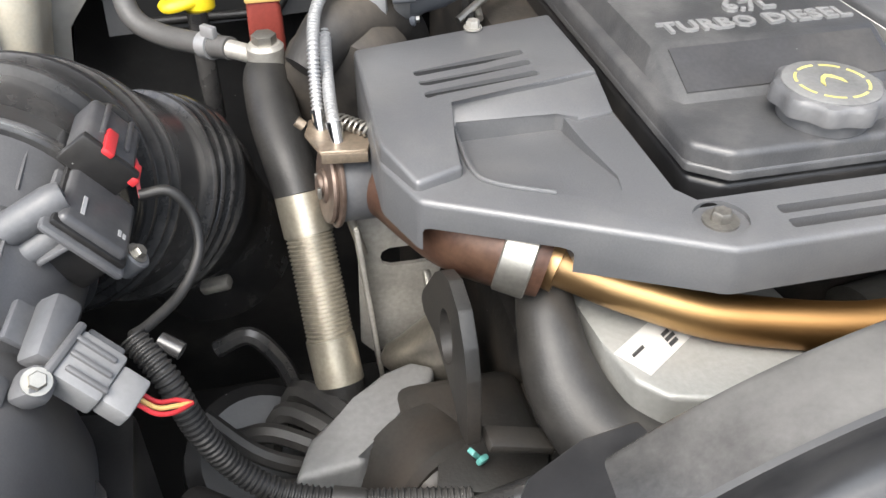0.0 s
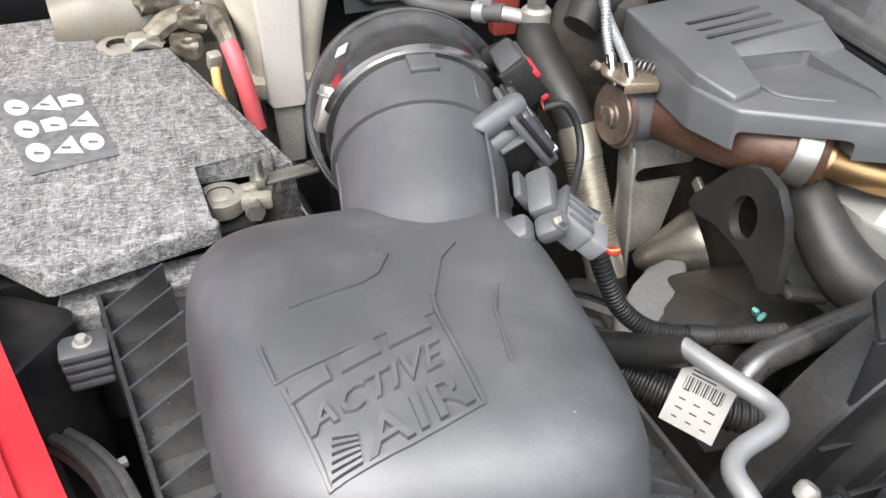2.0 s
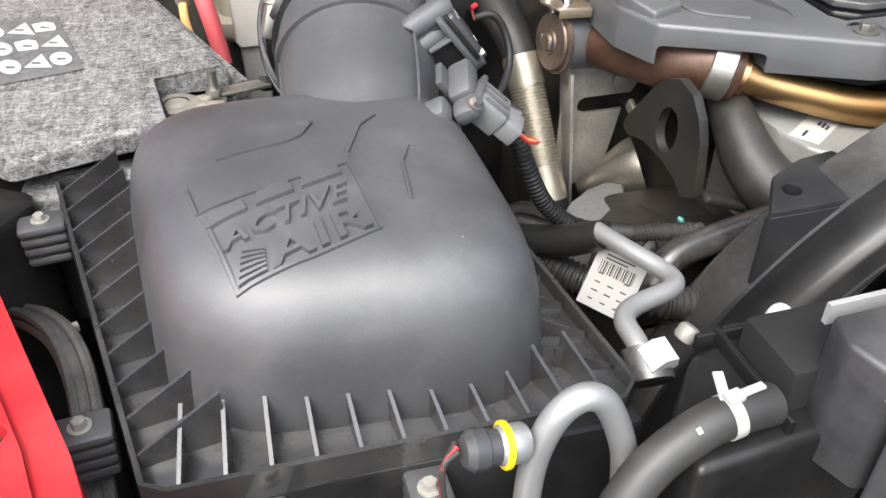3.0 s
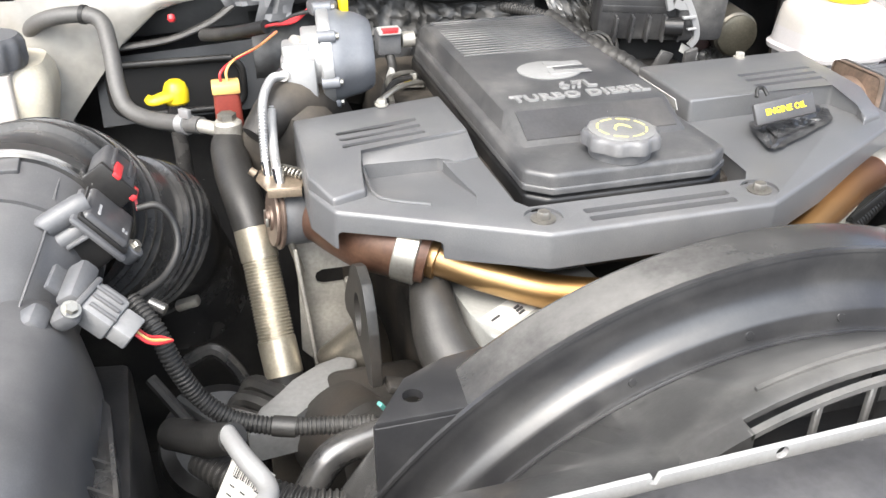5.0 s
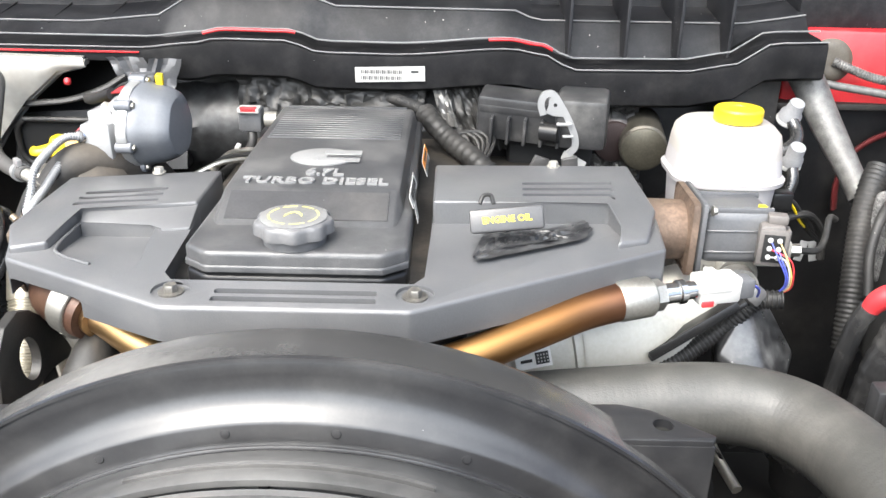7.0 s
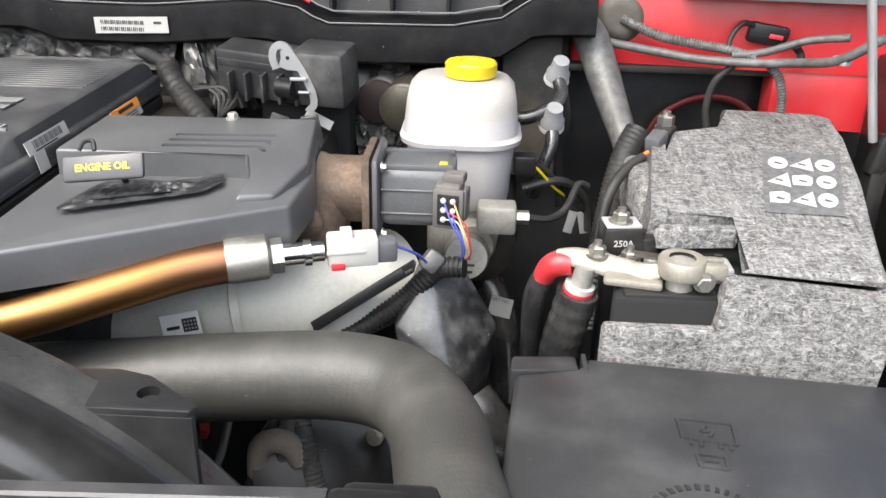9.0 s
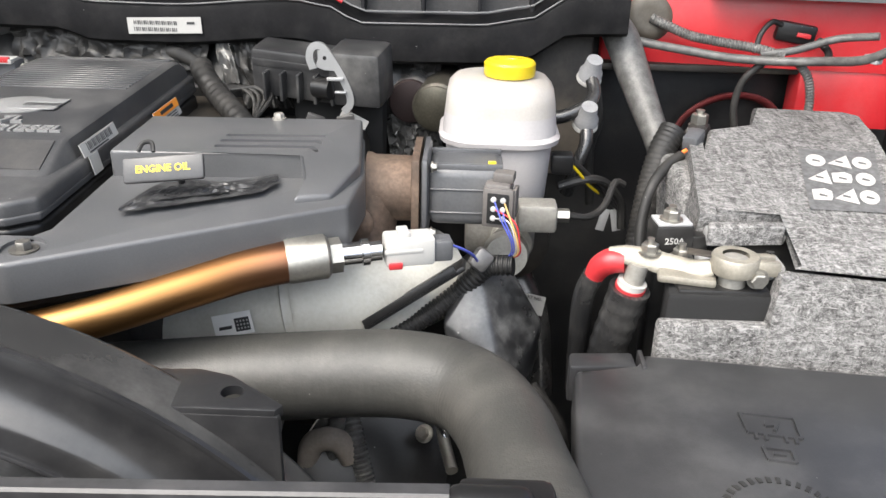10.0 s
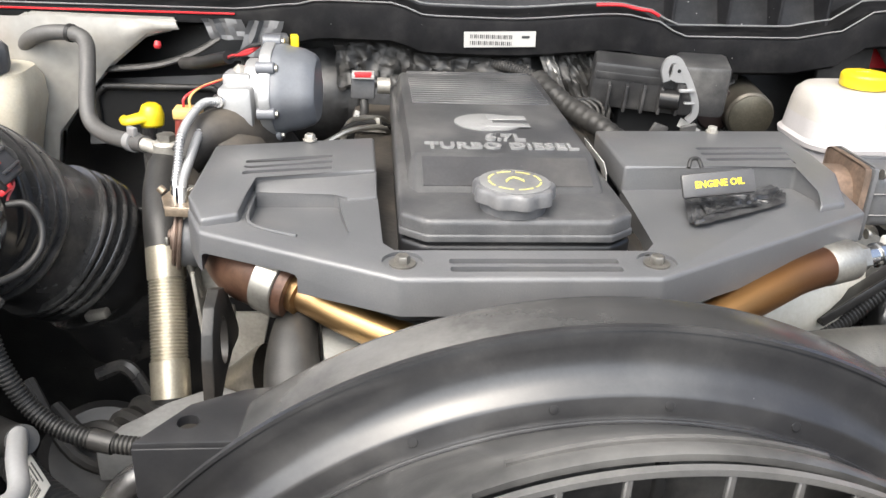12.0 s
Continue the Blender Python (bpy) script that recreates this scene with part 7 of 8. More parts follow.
tagl = solo("paper_tag", sheet((-0.047, 0.248, 1.044), (0.60, -0.79, -0.06), (0.37, 0.55, 0.90), 0.041, 0.046, 0.0005), WHITE, "white paper tag with bar code and print", "tag")
tc, tu, tv = Vector((-0.047, 0.248, 1.044)), Vector((0.60, -0.79, -0.06)).normalized(), Vector((0.37, 0.55, 0.90))
tv = (tv - tu * tv.dot(tu)).normalized()
tn = tu.cross(tv) * 0.0006
for k in range(16):
    part("code_bar", sheet(tc + tu * (0.006 + 0.0019 * k) + tv * 0.028 + tn, tu, tv, 0.0005 + 0.0008 * (k * 7 % 3) / 2, 0.010, 0.0002), INK, tagl)
bars(tc + tu * 0.008 + tv * 0.0395 + tn, tu, tv, 2, 0.026, 0.0012, 0.003, tagl, INK, up=0.0002)
for k in range(3):
    bars(tc + tu * (0.007 + 0.011 * k) + tv * 0.006 + tn, tu, tv, 4 - k % 2, 0.006, 0.0011, 0.007, tagl, INK, up=0.0002)
ac = thing("refrigerant_pipe", (-0.13, 0.07, 0.98), "looped pale aluminium pipe with a yellow ringed switch", "pipe")
part("pipe_run", tube([(-0.166, 0.050, 1.07), (-0.163, 0.052, 1.115), (-0.155, 0.052, 1.146), (-0.142, 0.052, 1.160), (-0.128, 0.052, 1.155), (-0.116, 0.052, 1.130), (-0.108, 0.052, 1.095), (-0.105, 0.05, 1.02)], 0.0074, 20, 6), ALU, ac)
part("switch", lathe([(0.009, 0), (0.0105, 0.002), (0.0105, 0.014), (0.009, 0.016)], (-0.168, 0.052, 1.137), (-0.95, -0.05, 0.15), 22), ALU, ac)
part("ring", lathe([(0.0110, 0.0), (0.0125, 0.001), (0.0125, 0.003), (0.0110, 0.004)], (-0.178, 0.0515, 1.1385), (-0.95, -0.05, 0.15), 22), YELLOW, ac, "yellow ring")
part("plug", lathe([(0.0095, 0), (0.0095, 0.006), (0.011, 0.007), (0.011, 0.014), (0.0075, 0.018)], (-0.184, 0.051, 1.1395), (-0.95, -0.05, 0.15), 10), COVERPL, ac, "grey plug")
for k in range(3):
    wire("wire", [(-0.204, 0.050 + 0.003 * k, 1.143), (-0.213, 0.046, 1.138), (-0.213, 0.040 + 0.003 * k, 1.115), (-0.205, 0.035, 1.07)], 0.0016, REDPL if k == 1 else WIRE, ac)
tank = thing("radiator_side_tank", (-0.03, 0.07, 0.6), "black plastic radiator side tank with clips", "radiator tank")
part("tank", slab([(-0.086, 0.020), (-0.080, 0.060), (-0.045, 0.100), (0.0, 0.113), (0.045, 0.112), (0.045, 0.030)], 0.6, 1.122, 0.006, 3), BLACK, tank)
part("rib", rbox((-0.028, 0.03, 1.118), (-0.024, 0.112, 1.132), 0.001), BLACK, tank)
part("rib", rbox((-0.040, 0.104, 1.118), (0.045, 0.108, 1.130), 0.001), BLACK, tank)
DARKHOSE = surface("dark_grey_rubber_hose", (0.030, 0.0297, 0.029), 0.46, var=0.2, bump=0.3, dirt=DUST, dirt_amount=0.14)
oh = thing("overflow_hose", (-0.0770, 0.03, 1.0), "grey rubber hose with faint print and a pale strap", "hose")
part("hose_body", tube([(-0.1520, 0.012, 1.05), (-0.1310, 0.022, 1.092), (-0.1070, 0.032, 1.118), (-0.0770, 0.038, 1.133), (-0.0520, 0.041, 1.136), (-0.0320, 0.043, 1.134)], 0.0118, 22), DARKHOSE, oh)
part("strap", tube([(-0.0630, 0.0398, 1.1352), (-0.0560, 0.0405, 1.1358)], 0.0124, 24, 2), WHITE, oh, "white plastic strap")
part("strap_tail", obox((-0.0615, 0.0475, 1.1478), (0.15, 0.75, 0.25), (1, 0, 0), (0.022, 0.006, 0.002), 0.0008), WHITE, oh, "white strap tail")
part("strap_tail", obox((-0.0505, 0.0425, 1.1490), (1, 0.15, 0.03), (0, 1, 0), (0.022, 0.005, 0.002), 0.0008), WHITE, oh, "white strap tail")
part("strap_lock", obox((-0.0590, 0.0410, 1.1490), (1, 0.15, 0.05), (0, 1, 0), (0.010, 0.008, 0.004), 0.001), WHITE, oh)
for k in range(3):
    part("print_mark", cbox((-0.0830 + 0.006 * k, 0.0310 + 0.001 * k, 1.1415 + 0.0008 * k), (0.0030, 0.0035, 0.0006), 0.0002, (32, -8, 10)), STENCIL, oh)
clipw = thing("white_clip", (0.0300, 0.085, 1.125), "white plastic hose clip with a teal dot", "clip")
part("body", cbox((0.0240, 0.086, 1.135), (0.03, 0.012, 0.014), 0.003, (0, 0, -35)), WHITE, clipw)
part("hook", tube([(0.0140, 0.092, 1.140), (0.0080, 0.098, 1.146), (0.0000, 0.096, 1.144), (-0.0040, 0.088, 1.136)], 0.0035, 10), WHITE, clipw)
part("dot", lathe([(0.0045, 0), (0.0045, 0.0015)], (0.0220, 0.082, 1.142), (0, -0.2, 1), 14), CYAN, clipw)
part("body", cbox((0.0320, 0.076, 1.140), (0.010, 0.02, 0.02), 0.003, (0, 0, -35)), WHITE, clipw)
splash = solo("splash_panel", slab([(-0.48, 0.43), (-0.437, 0.402), (-0.435, 0.385), (-0.47, 0.34), (-0.60, 0.40), (-0.6, 0.47)], 0.75, 1.118, 0.008, 2), BLACK, "black plastic splash panel below the wing", kind="structure")
bundle = thing("wiring_bundle", (-0.42, 0.25, 0.95), "bundle of black braided wires along the wing", "wiring")
for k in range(7):
    o = Vector((0.006 * (k % 3) - 0.006, 0.005 * (k // 3), 0.006 * (k % 2)))
    wire("wire", [Vector(p) + o for p in ((-0.462, 0.345, 1.040), (-0.438, 0.305, 1.062), (-0.416, 0.262, 1.075), (-0.402, 0.215, 1.075), (-0.394, 0.15, 1.06), (-0.388, 0.06, 1.03))], 0.0042, SLEEVE, bundle, "braided grey-black sleeve", 8)
part("clip", cbox((-0.418, 0.297, 1.062), (0.012, 0.006, 0.006), 0.001, (0, 0, 20)), WHITE, bundle, "small white clip")

# ---- driver's side details ----
jr = [c for c in batr.children if c.name.startswith("top_panel")][0]
symbols(batr, jr, ((1.118, 0.534), (1.194, 0.536), (1.243, 0.690), (1.158, 0.690)), (2, 1, 0, 1, 2, 0, 0, 1, 0))
part("felt_layer", slab([(1.008, 0.478), (1.080, 0.486), (1.082, 0.500), (1.012, 0.495)], 1.158, 1.176, 0.003), FELT, batr, "cut felt edge above the battery post")
part("tray", rbox((1.000, 0.455, 1.135), (1.075, 0.486, 1.150), 0.004), LIGHTGREY, batr, "pale plastic rim inside the cut-out")
part("lid_step", rbox((0.975, 0.428, 1.118), (1.055, 0.482, 1.138), 0.003), BLACK, batr, "black battery top at the post")
part("pin", lathe([(0.0035, 0), (0.0035, 0.001), (0.0012, 0.0015), (0.0012, 0.02)], (1.056, 0.452, 1.166), (0, -0.2, -1), 10), WIRE, batr, "small black pin")
clampr = thing("battery_terminal", (1.0, 0.46, 1.13), "pale brass battery clamp with bus bar and bolts", "battery clamp", "battery clamps")
part("ring", lathe([(0.0115, 0), (0.0195, 0), (0.0205, 0.002), (0.0205, 0.014), (0.019, 0.016), (0.0115, 0.016)], (1.024, 0.443, 1.150), (0, 0, 1), 30, False), BEIGE, clampr)
part("post", lathe([(0.012, 0), (0.011, 0.027), (0.009, 0.028)], (1.024, 0.443, 1.136), (0, 0, 1), 26), DULL, clampr)
part("jaw", obox((1.048, 0.436, 1.157), (1, -0.05, 0), (0, 1, 0), (0.026, 0.010, 0.014), 0.003), BEIGE, clampr)
part("jaw", obox((1.048, 0.450, 1.157), (1, 0.05, 0), (0, 1, 0), (0.026, 0.009, 0.014), 0.003), BEIGE, clampr)
part("bolt", tube([(1.042, 0.426, 1.150), (1.045, 0.462, 1.152)], 0.0045, 12, 2), STEEL, clampr)
part("nut", hexbolt((1.0415, 0.431, 1.149), 0.0075, 0.006, (0, -1, -0.05), 1.25), STEEL, clampr)
part("bar", tube([(1.006, 0.443, 1.153), (0.992, 0.447, 1.149), (0.978, 0.455, 1.146), (0.955, 0.462, 1.150), (0.935, 0.466, 1.152), (0.920, 0.470, 1.150)], [0.008, 0.009, 0.011, 0.010, 0.009, 0.007], 14, 6, flat=0.32), BEIGE, clampr, "cast brass bus bar")
part("bar", obox((0.985, 0.445, 1.142), (1, -0.2, 0), (0, 1, 0), (0.05, 0.022, 0.008), 0.003), BEIGE, clampr)
for c_ in ((0.955, 0.466, 1.155), (0.984, 0.468, 1.150)):
    part("nut", join(hexbolt(c_, 0.0078, 0.008, washer=1.35), lathe([(0.0035, 0), (0.0035, 0.014)], c_, (0, 0, 1), 10)), STEEL, clampr, "steel nut on its stud")
part("plate", obox((1.000, 0.452, 1.162), (1, -0.3, 0), (0, 1, 0), (0.03, 0.012, 0.002), 0.0006), CAST, clampr)
wire("cable_end", [(0.946, 0.462, 1.146), (0.944, 0.462, 1.135), (0.942, 0.462, 1.122)], 0.0095, DULL, clampr, "crimped cable lug", 16)
part("cable_boot", tube([(0.9425, 0.462, 1.128), (0.9405, 0.463, 1.118)], 0.0135, 18, 2), WHITE, clampr, "white and red heat shrink")
part("cable_boot", tube([(0.9415, 0.462, 1.1245), (0.941, 0.463, 1.1205)], 0.0140, 18, 2), REDPL, clampr, "red heat shrink")
part("cable", tube([(0.941, 0.463, 1.120), (0.936, 0.467, 1.09), (0.930, 0.472, 1.055), (0.928, 0.476, 1.01), (0.93, 0.48, 0.95)], 0.0190, 22, 6, ribs=0.016, depth=0.0008), RUBBER, clampr, "taped black battery cable")
part("red_boot", tube([(0.935, 0.468, 1.144), (0.922, 0.472, 1.142), (0.914, 0.477, 1.133), (0.910, 0.480, 1.122)], [0.010, 0.012, 0.011, 0.009], 16), REDPL, clampr, "red terminal boot")
wire("cable", [(0.910, 0.480, 1.124), (0.904, 0.486, 1.10), (0.905, 0.50, 1.05), (0.91, 0.52, 0.97)], 0.0105, RUBBER, clampr, "black cable", 14)
fuseb = thing("mega_fuse", (0.977, 0.495, 1.14), "black fuse block marked 250A with a bolt", "fuse")
part("block", obox((0.979, 0.497, 1.160), (1, 0.12, 0), (0, 1, 0), (0.036, 0.028, 0.026), 0.0025), BLACK, fuseb)
part("cap_plate", obox((0.979, 0.497, 1.174), (1, 0.12, 0), (0, 1, 0), (0.032, 0.024, 0.003), 0.001), LIGHTGREY, fuseb, "pale top plate")
part("bolt", join(hexbolt((0.978, 0.496, 1.175), 0.0078, 0.009, washer=1.4), lathe([(0.004, 0), (0.004, 0.014)], (0.978, 0.496, 1.175), (0, 0, 1), 10)), STEEL, fuseb)
part("writing", letters("250A", 0.0085, frame_at((0.9805, 0.4826, 1.159), (1, 0.12, 0), (0, 0.05, 1)), 0.0002, 0.0001), WHITE, fuseb, "small white characters")
part("flank", obox((1.003, 0.50, 1.155), (1, 0.12, 0), (0, 1, 0), (0.016, 0.026, 0.016), 0.002), BLACK, fuseb)
part("foot", rbox((0.965, 0.485, 0.98), (0.995, 0.51, 1.148), 0.004), BLACK, fuseb)

loomr = thing("battery_loom", (1.02, 0.75, 0.98), "thick black corrugated loom down from the scuttle", "wiring loom")
part("trunk", tube([(0.975, 0.955, 1.285), (0.992, 0.93, 1.262), (1.006, 0.900, 1.225), (1.017, 0.870, 1.195), (1.030, 0.830, 1.160), (1.04, 0.80, 1.13)], [0.020, 0.023, 0.022, 0.020, 0.017, 0.016], 18), SLEEVE, loomr, "taped wiring trunk")
part("sleeve", tube([(1.035, 0.76, 1.185), (1.022, 0.745, 1.165), (1.010, 0.725, 1.13), (1.000, 0.70, 1.09), (0.99, 0.67, 1.04), (0.985, 0.65, 0.98)], 0.0165, 18, 6, ribs=0.006, depth=0.0011), WIRE, loomr, "corrugated sleeve")
wire("branch", [(1.030, 0.69, 1.176), (1.012, 0.675, 1.168), (0.994, 0.655, 1.150), (0.984, 0.64, 1.115), (0.982, 0.62, 1.07)], 0.006, WIRE, loomr, "black branch wire", 10)
wire("branch", [(1.036, 0.693, 1.181), (1.026, 0.687, 1.177)], 0.0025, surface("orange_wire", (0.8, 0.2, 0.04), 0.4), loomr, "orange wires")
part("connector", obox((1.046, 0.706, 1.190), (0.5, 0.8, 0.2), (0, 0, 1), (0.028, 0.018, 0.018), 0.003), GREYPL, loomr, "grey inline plug")
hold = thing("battery_hold_down", (1.07, 0.78, 1.0), "battery hold-down with a steel nut", "bracket")
part("arm", obox((1.063, 0.765, 1.176), (0.5, 0.85, 0.2), (0, 0, 1), (0.05, 0.02, 0.025), 0.005), CAST, hold)
part("nut", join(hexbolt((1.071, 0.783, 1.185), 0.0105, 0.014, washer=1.2), lathe([(0.005, 0), (0.005, 0.02)], (1.071, 0.783, 1.185), (0, 0, 1), 12)), STEEL, hold, "large steel nut")
part("rod", tube([(1.071, 0.783, 1.19), (1.071, 0.785, 0.98)], 0.006, 12, 2), STEEL, hold)
part("felt_pad", rbox((1.012, 0.60, 1.06), (1.045, 0.72, 1.172), 0.012, 3), FELT, batr, "loose felt side flap")

# fuse box lid mark
flid = [c for c in fuse.children if c.name.startswith("lid")][0]
for a_, b_ in (((1.004, 0.319), (1.004, 0.296)), ((1.004, 0.319), (1.044, 0.314)), ((1.044, 0.314), (1.042, 0.290)), ((1.004, 0.296), (1.042, 0.290)), ((1.009, 0.295), (1.0085, 0.288)), ((1.016, 0.294), (1.0155, 0.287)), ((1.030, 0.292), (1.0295, 0.285)), ((1.037, 0.291), (1.0365, 0.284)), ((1.022, 0.311), (1.019, 0.304)), ((1.019, 0.304), (1.028, 0.305)), ((1.028, 0.305), (1.024, 0.298)), ((1.010, 0.279), (1.030, 0.276)), ((1.030, 0.276), (1.029, 0.263)), ((1.010, 0.279), (1.010, 0.266)), ((1.010, 0.266), (1.029, 0.263)), ((1.015, 0.272), (1.024, 0.271))):
    part("raised_line", drape(ribbon([a_, b_], 0.0024, -0.0005, 0.0021), flid), FUSEBLACK, fuse)
for k in range(15):
    a = radians(25 + k * 9.4)
    c_ = Vector((1.004 + 0.040 * math.cos(a), 0.205 + 0.040 * math.sin(a), 0))
    bm_ = slab([(-0.0016, -0.0028), (0.0016, -0.0028), (0.0016, 0.0028 - 0.001 * (k % 3)), (-0.0016, 0.0028)], -0.0004, 0.001, 0)
    bm_.transform(Matrix.Translation(c_) @ pose(0, 0, 0, 0, 0, math.degrees(a) - 90))
    part("print_bar", drape(bm_, flid), BLACK, fuse, "plain moulded bar in an arc")
part("notch_wall", rbox((0.940, 0.374, 1.062), (0.944, 0.402, 1.092), 0.001), FUSEBLACK, fuse)

# printed labels

part("label_code", sheet((0.5745, 0.4700, 1.0557), (0.97, 0.06, 0.20), (-0.1, 0.20, 0.98), 0.014, 0.013, 0.0012), INK, coldpipe, "square of dark print")
for k in range(12):
    u_ = Vector((0.97, 0.06, 0.20)).normalized()
    v_ = Vector((-0.1, 0.20, 0.98))
    v_ = (v_ - u_ * v_.dot(u_)).normalized()
    o_ = Vector((0.5745, 0.4700, 1.0557)) + u_ * (0.002 + 0.0032 * (k % 4)) + v_ * (0.002 + 0.0036 * (k // 4)) + u_.cross(v_) * 0.001
    part("label_code", sheet(o_, u_, v_, 0.0016, 0.0018, 0.0005), WHITE, coldpipe)
bars((0.5580, 0.4700, 1.0560), (0.97, 0.06, 0.20), (-0.1, 0.20, 0.98), 1, 0.017, 0.003, 0.004, coldpipe, INK, "print_bar", 0.0014)

sticker = solo("emission_sticker", sheet((0.347, 0.8695, 1.2605), (0.094, 0.0, 0.003), (0, 0.02, 1), 0.096, 0.0205, 0.0008), WHITE, "white printed sticker with bar code on the cowl seal", "sticker")
for r_ in range(2):
    for k in range(22):
        part("code_bar", sheet((0.355 + 0.0026 * k, 0.8687, 1.2645 + 0.0085 * r_), (1, 0, 0.03), (0, 0.02, 1), 0.0008 + 0.0008 * ((k * 5 + r_) % 3) / 2, 0.005, 0.0004), INK, sticker)
part("print_bar", sheet((0.424, 0.8687, 1.2745), (1, 0, 0.03), (0, 0.02, 1), 0.010, 0.003, 0.0004), INK, sticker)

up_ = Vector((-0.33, 0, 0.944))
out_ = Vector((0.944, 0, 0.33))
base_ = Vector((0.4447, 0.488, 1.2190))
vl = part("label", sheet(base_, (0, 1, 0), up_, 0.078, 0.0125, 0.0008), WHITE, rocker, "white bar code label folded over the edge")
part("label_flap", sheet((0.4490, 0.494, 1.201), (0, 1, 0), (-0.2, 0, 1), 0.019, 0.0185, 0.0006), WHITE, vl)
for k in range(18):
    part("code_bar", sheet(base_ + Vector((0, 0.012 + 0.0031 * k, 0)) + up_ * 0.0035 + out_ * 0.0009, (0, 1, 0), up_, 0.0008 + 0.0008 * (k * 5 % 3) / 2, 0.0075, 0.0003), INK, vl)
part("print_bar", sheet(base_ + Vector((0, 0.012, 0)) + up_ * 0.0010 + out_ * 0.0009, (0, 1, 0), up_, 0.042, 0.0014, 0.0003), INK, vl)
base_ = Vector((0.4530, 0.655, 1.1965))
ol = part("label", sheet(base_, (0, 1, 0), up_, 0.075, 0.019, 0.0008), WHITE, rocker, "orange and white warning label")
part("warning_strip", sheet(base_ + up_ * 0.0095 + out_ * 0.0009, (0, 1, 0), up_, 0.075, 0.0095, 0.0004), ORANGE, ol, "orange warning strip")
part("print_bar", sheet(base_ + Vector((0, 0.018, 0)) + up_ * 0.0125 + out_ * 0.0014, (0, 1, 0), up_, 0.040, 0.004, 0.0003), INK, ol)
for k in range(3):
    part("print_bar", sheet(base_ + Vector((0, 0.008, 0)) + up_ * (0.001 + 0.0028 * k) + out_ * 0.0009, (0, 1, 0), up_, 0.055, 0.0011, 0.0003), INK, ol)

# EGR valve plug and wires
for k in range(6):
    part("pin", lathe([(0.0027, 0), (0.0027, 0.002), (0.0015, 0.0025)], (0.8240 + 0.009 * (k % 2), 0.5140 - 0.002 * (k % 2), 1.176 - 0.0095 * (k // 2)), (-0.3, -1, 0), 12), WHITE, egr)
for k, m_ in enumerate((BLUEW, BLUEW, WHITE, OCHRE, REDPL)):
    wire("wire", [(0.824 + 0.009 * (k % 2), 0.513, 1.176 - 0.0095 * (k % 3)), (0.832 + 0.003 * k, 0.503, 1.158), (0.842 + 0.002 * k, 0.502, 1.138), (0.842 + 0.002 * k, 0.510, 1.120), (0.828, 0.520, 1.108)], 0.0008, m_, egr, "thin coloured wire")
for k in range(2):
    part("rail", rbox((0.762, 0.536 + 0.05 * k, 1.196), (0.832, 0.541 + 0.05 * k, 1.2025), 0.001), GREYPL, egr)
part("tag", cbox((0.822, 0.545, 1.2005), (0.008, 0.008, 0.005), 0.001), YELLOW, egr, "yellow marker")
part("elbow", tube([(0.700, 0.565, 1.16), (0.692, 0.555, 1.13), (0.69, 0.54, 1.10)], 0.035, 20), RUST, egr, "rusty cast elbow")
part("bellcrank", lathe([(0.014, 0), (0.018, 0.002), (0.018, 0.006), (0.008, 0.010)], (0.692, 0.515, 1.148), (-0.1, -1, 0.1), 20), RUST, egr)
egr.location += Vector((-0.008, 0.012, 0.002))

sl = thing("sensor_loom", (0.77, 0.53, 1.03), "black corrugated sensor loom with a foil wrap", "wiring loom")
wire("branch", [(0.776, 0.462, 1.158), (0.788, 0.470, 1.150), (0.797, 0.485, 1.138), (0.802, 0.50, 1.125)], 0.0014, BLUEW, sl, "thin wires")
part("sleeve", tube([(0.838, 0.520, 1.112), (0.815, 0.525, 1.108), (0.800, 0.525, 1.095), (0.782, 0.525, 1.075), (0.758, 0.520, 1.056), (0.735, 0.512, 1.043), (0.70, 0.50, 1.03)], 0.0105, 16, 6, ribs=0.0048, depth=0.0015), WIRE, sl)
part("wrap", obox((0.806, 0.518, 1.118), (0.5, 0.3, 0.6), (0, 1, 0), (0.022, 0.014, 0.020), 0.005), FOIL, sl, "crumpled foil wrap")
part("tray", obox((0.743, 0.502, 1.086), (0.1, 0.01, 0.068), (0.1, -0.9, 0.2), (0.115, 0.030, 0.006), 0.002), BLACK, sl, "black plastic bracket")
part("tray", obox((0.738, 0.488, 1.090), (0.1, 0.01, 0.068), (0.5, -0.2, -0.8), (0.105, 0.008, 0.004), 0.001), BLACK, sl, "black plastic bracket")

wedge = thing("air_duct", (0.83, 0.56, 0.9), "weathered dark grey plastic duct elbow", "duct")
shell = bmesh.new()
for q in ((0.804, 0.530, 1.104), (0.815, 0.555, 1.104), (0.832, 0.562, 1.100), (0.875, 0.552, 1.030), (0.843, 0.490, 1.012), (0.830, 0.478, 1.014), (0.770, 0.498, 1.056), (0.79, 0.60, 1.09), (0.86, 0.62, 1.02), (0.80, 0.50, 0.93), (0.86, 0.54, 0.92), (0.80, 0.58, 0.95)):
    shell.verts.new(q)
bmesh.ops.convex_hull(shell, input=shell.verts[:])
bmesh.ops.bevel(shell, geom=shell.edges[:], offset=0.004, segments=2, affect="EDGES", profile=0.5)
part("shell", shell, surface("weathered_plastic", (0.020, 0.020, 0.021), 0.30, var=0.4, scale=30, dirt=(0.3, 0.3, 0.29), dirt_amount=0.35, dirt_scale=40, spec=0.8, specks=0.7), wedge)
part("boot", tube([(0.845, 0.50, 0.97), (0.86, 0.49, 0.955), (0.875, 0.49, 0.93), (0.885, 0.5, 0.89)], 0.03, 18), RUBBER, wedge)
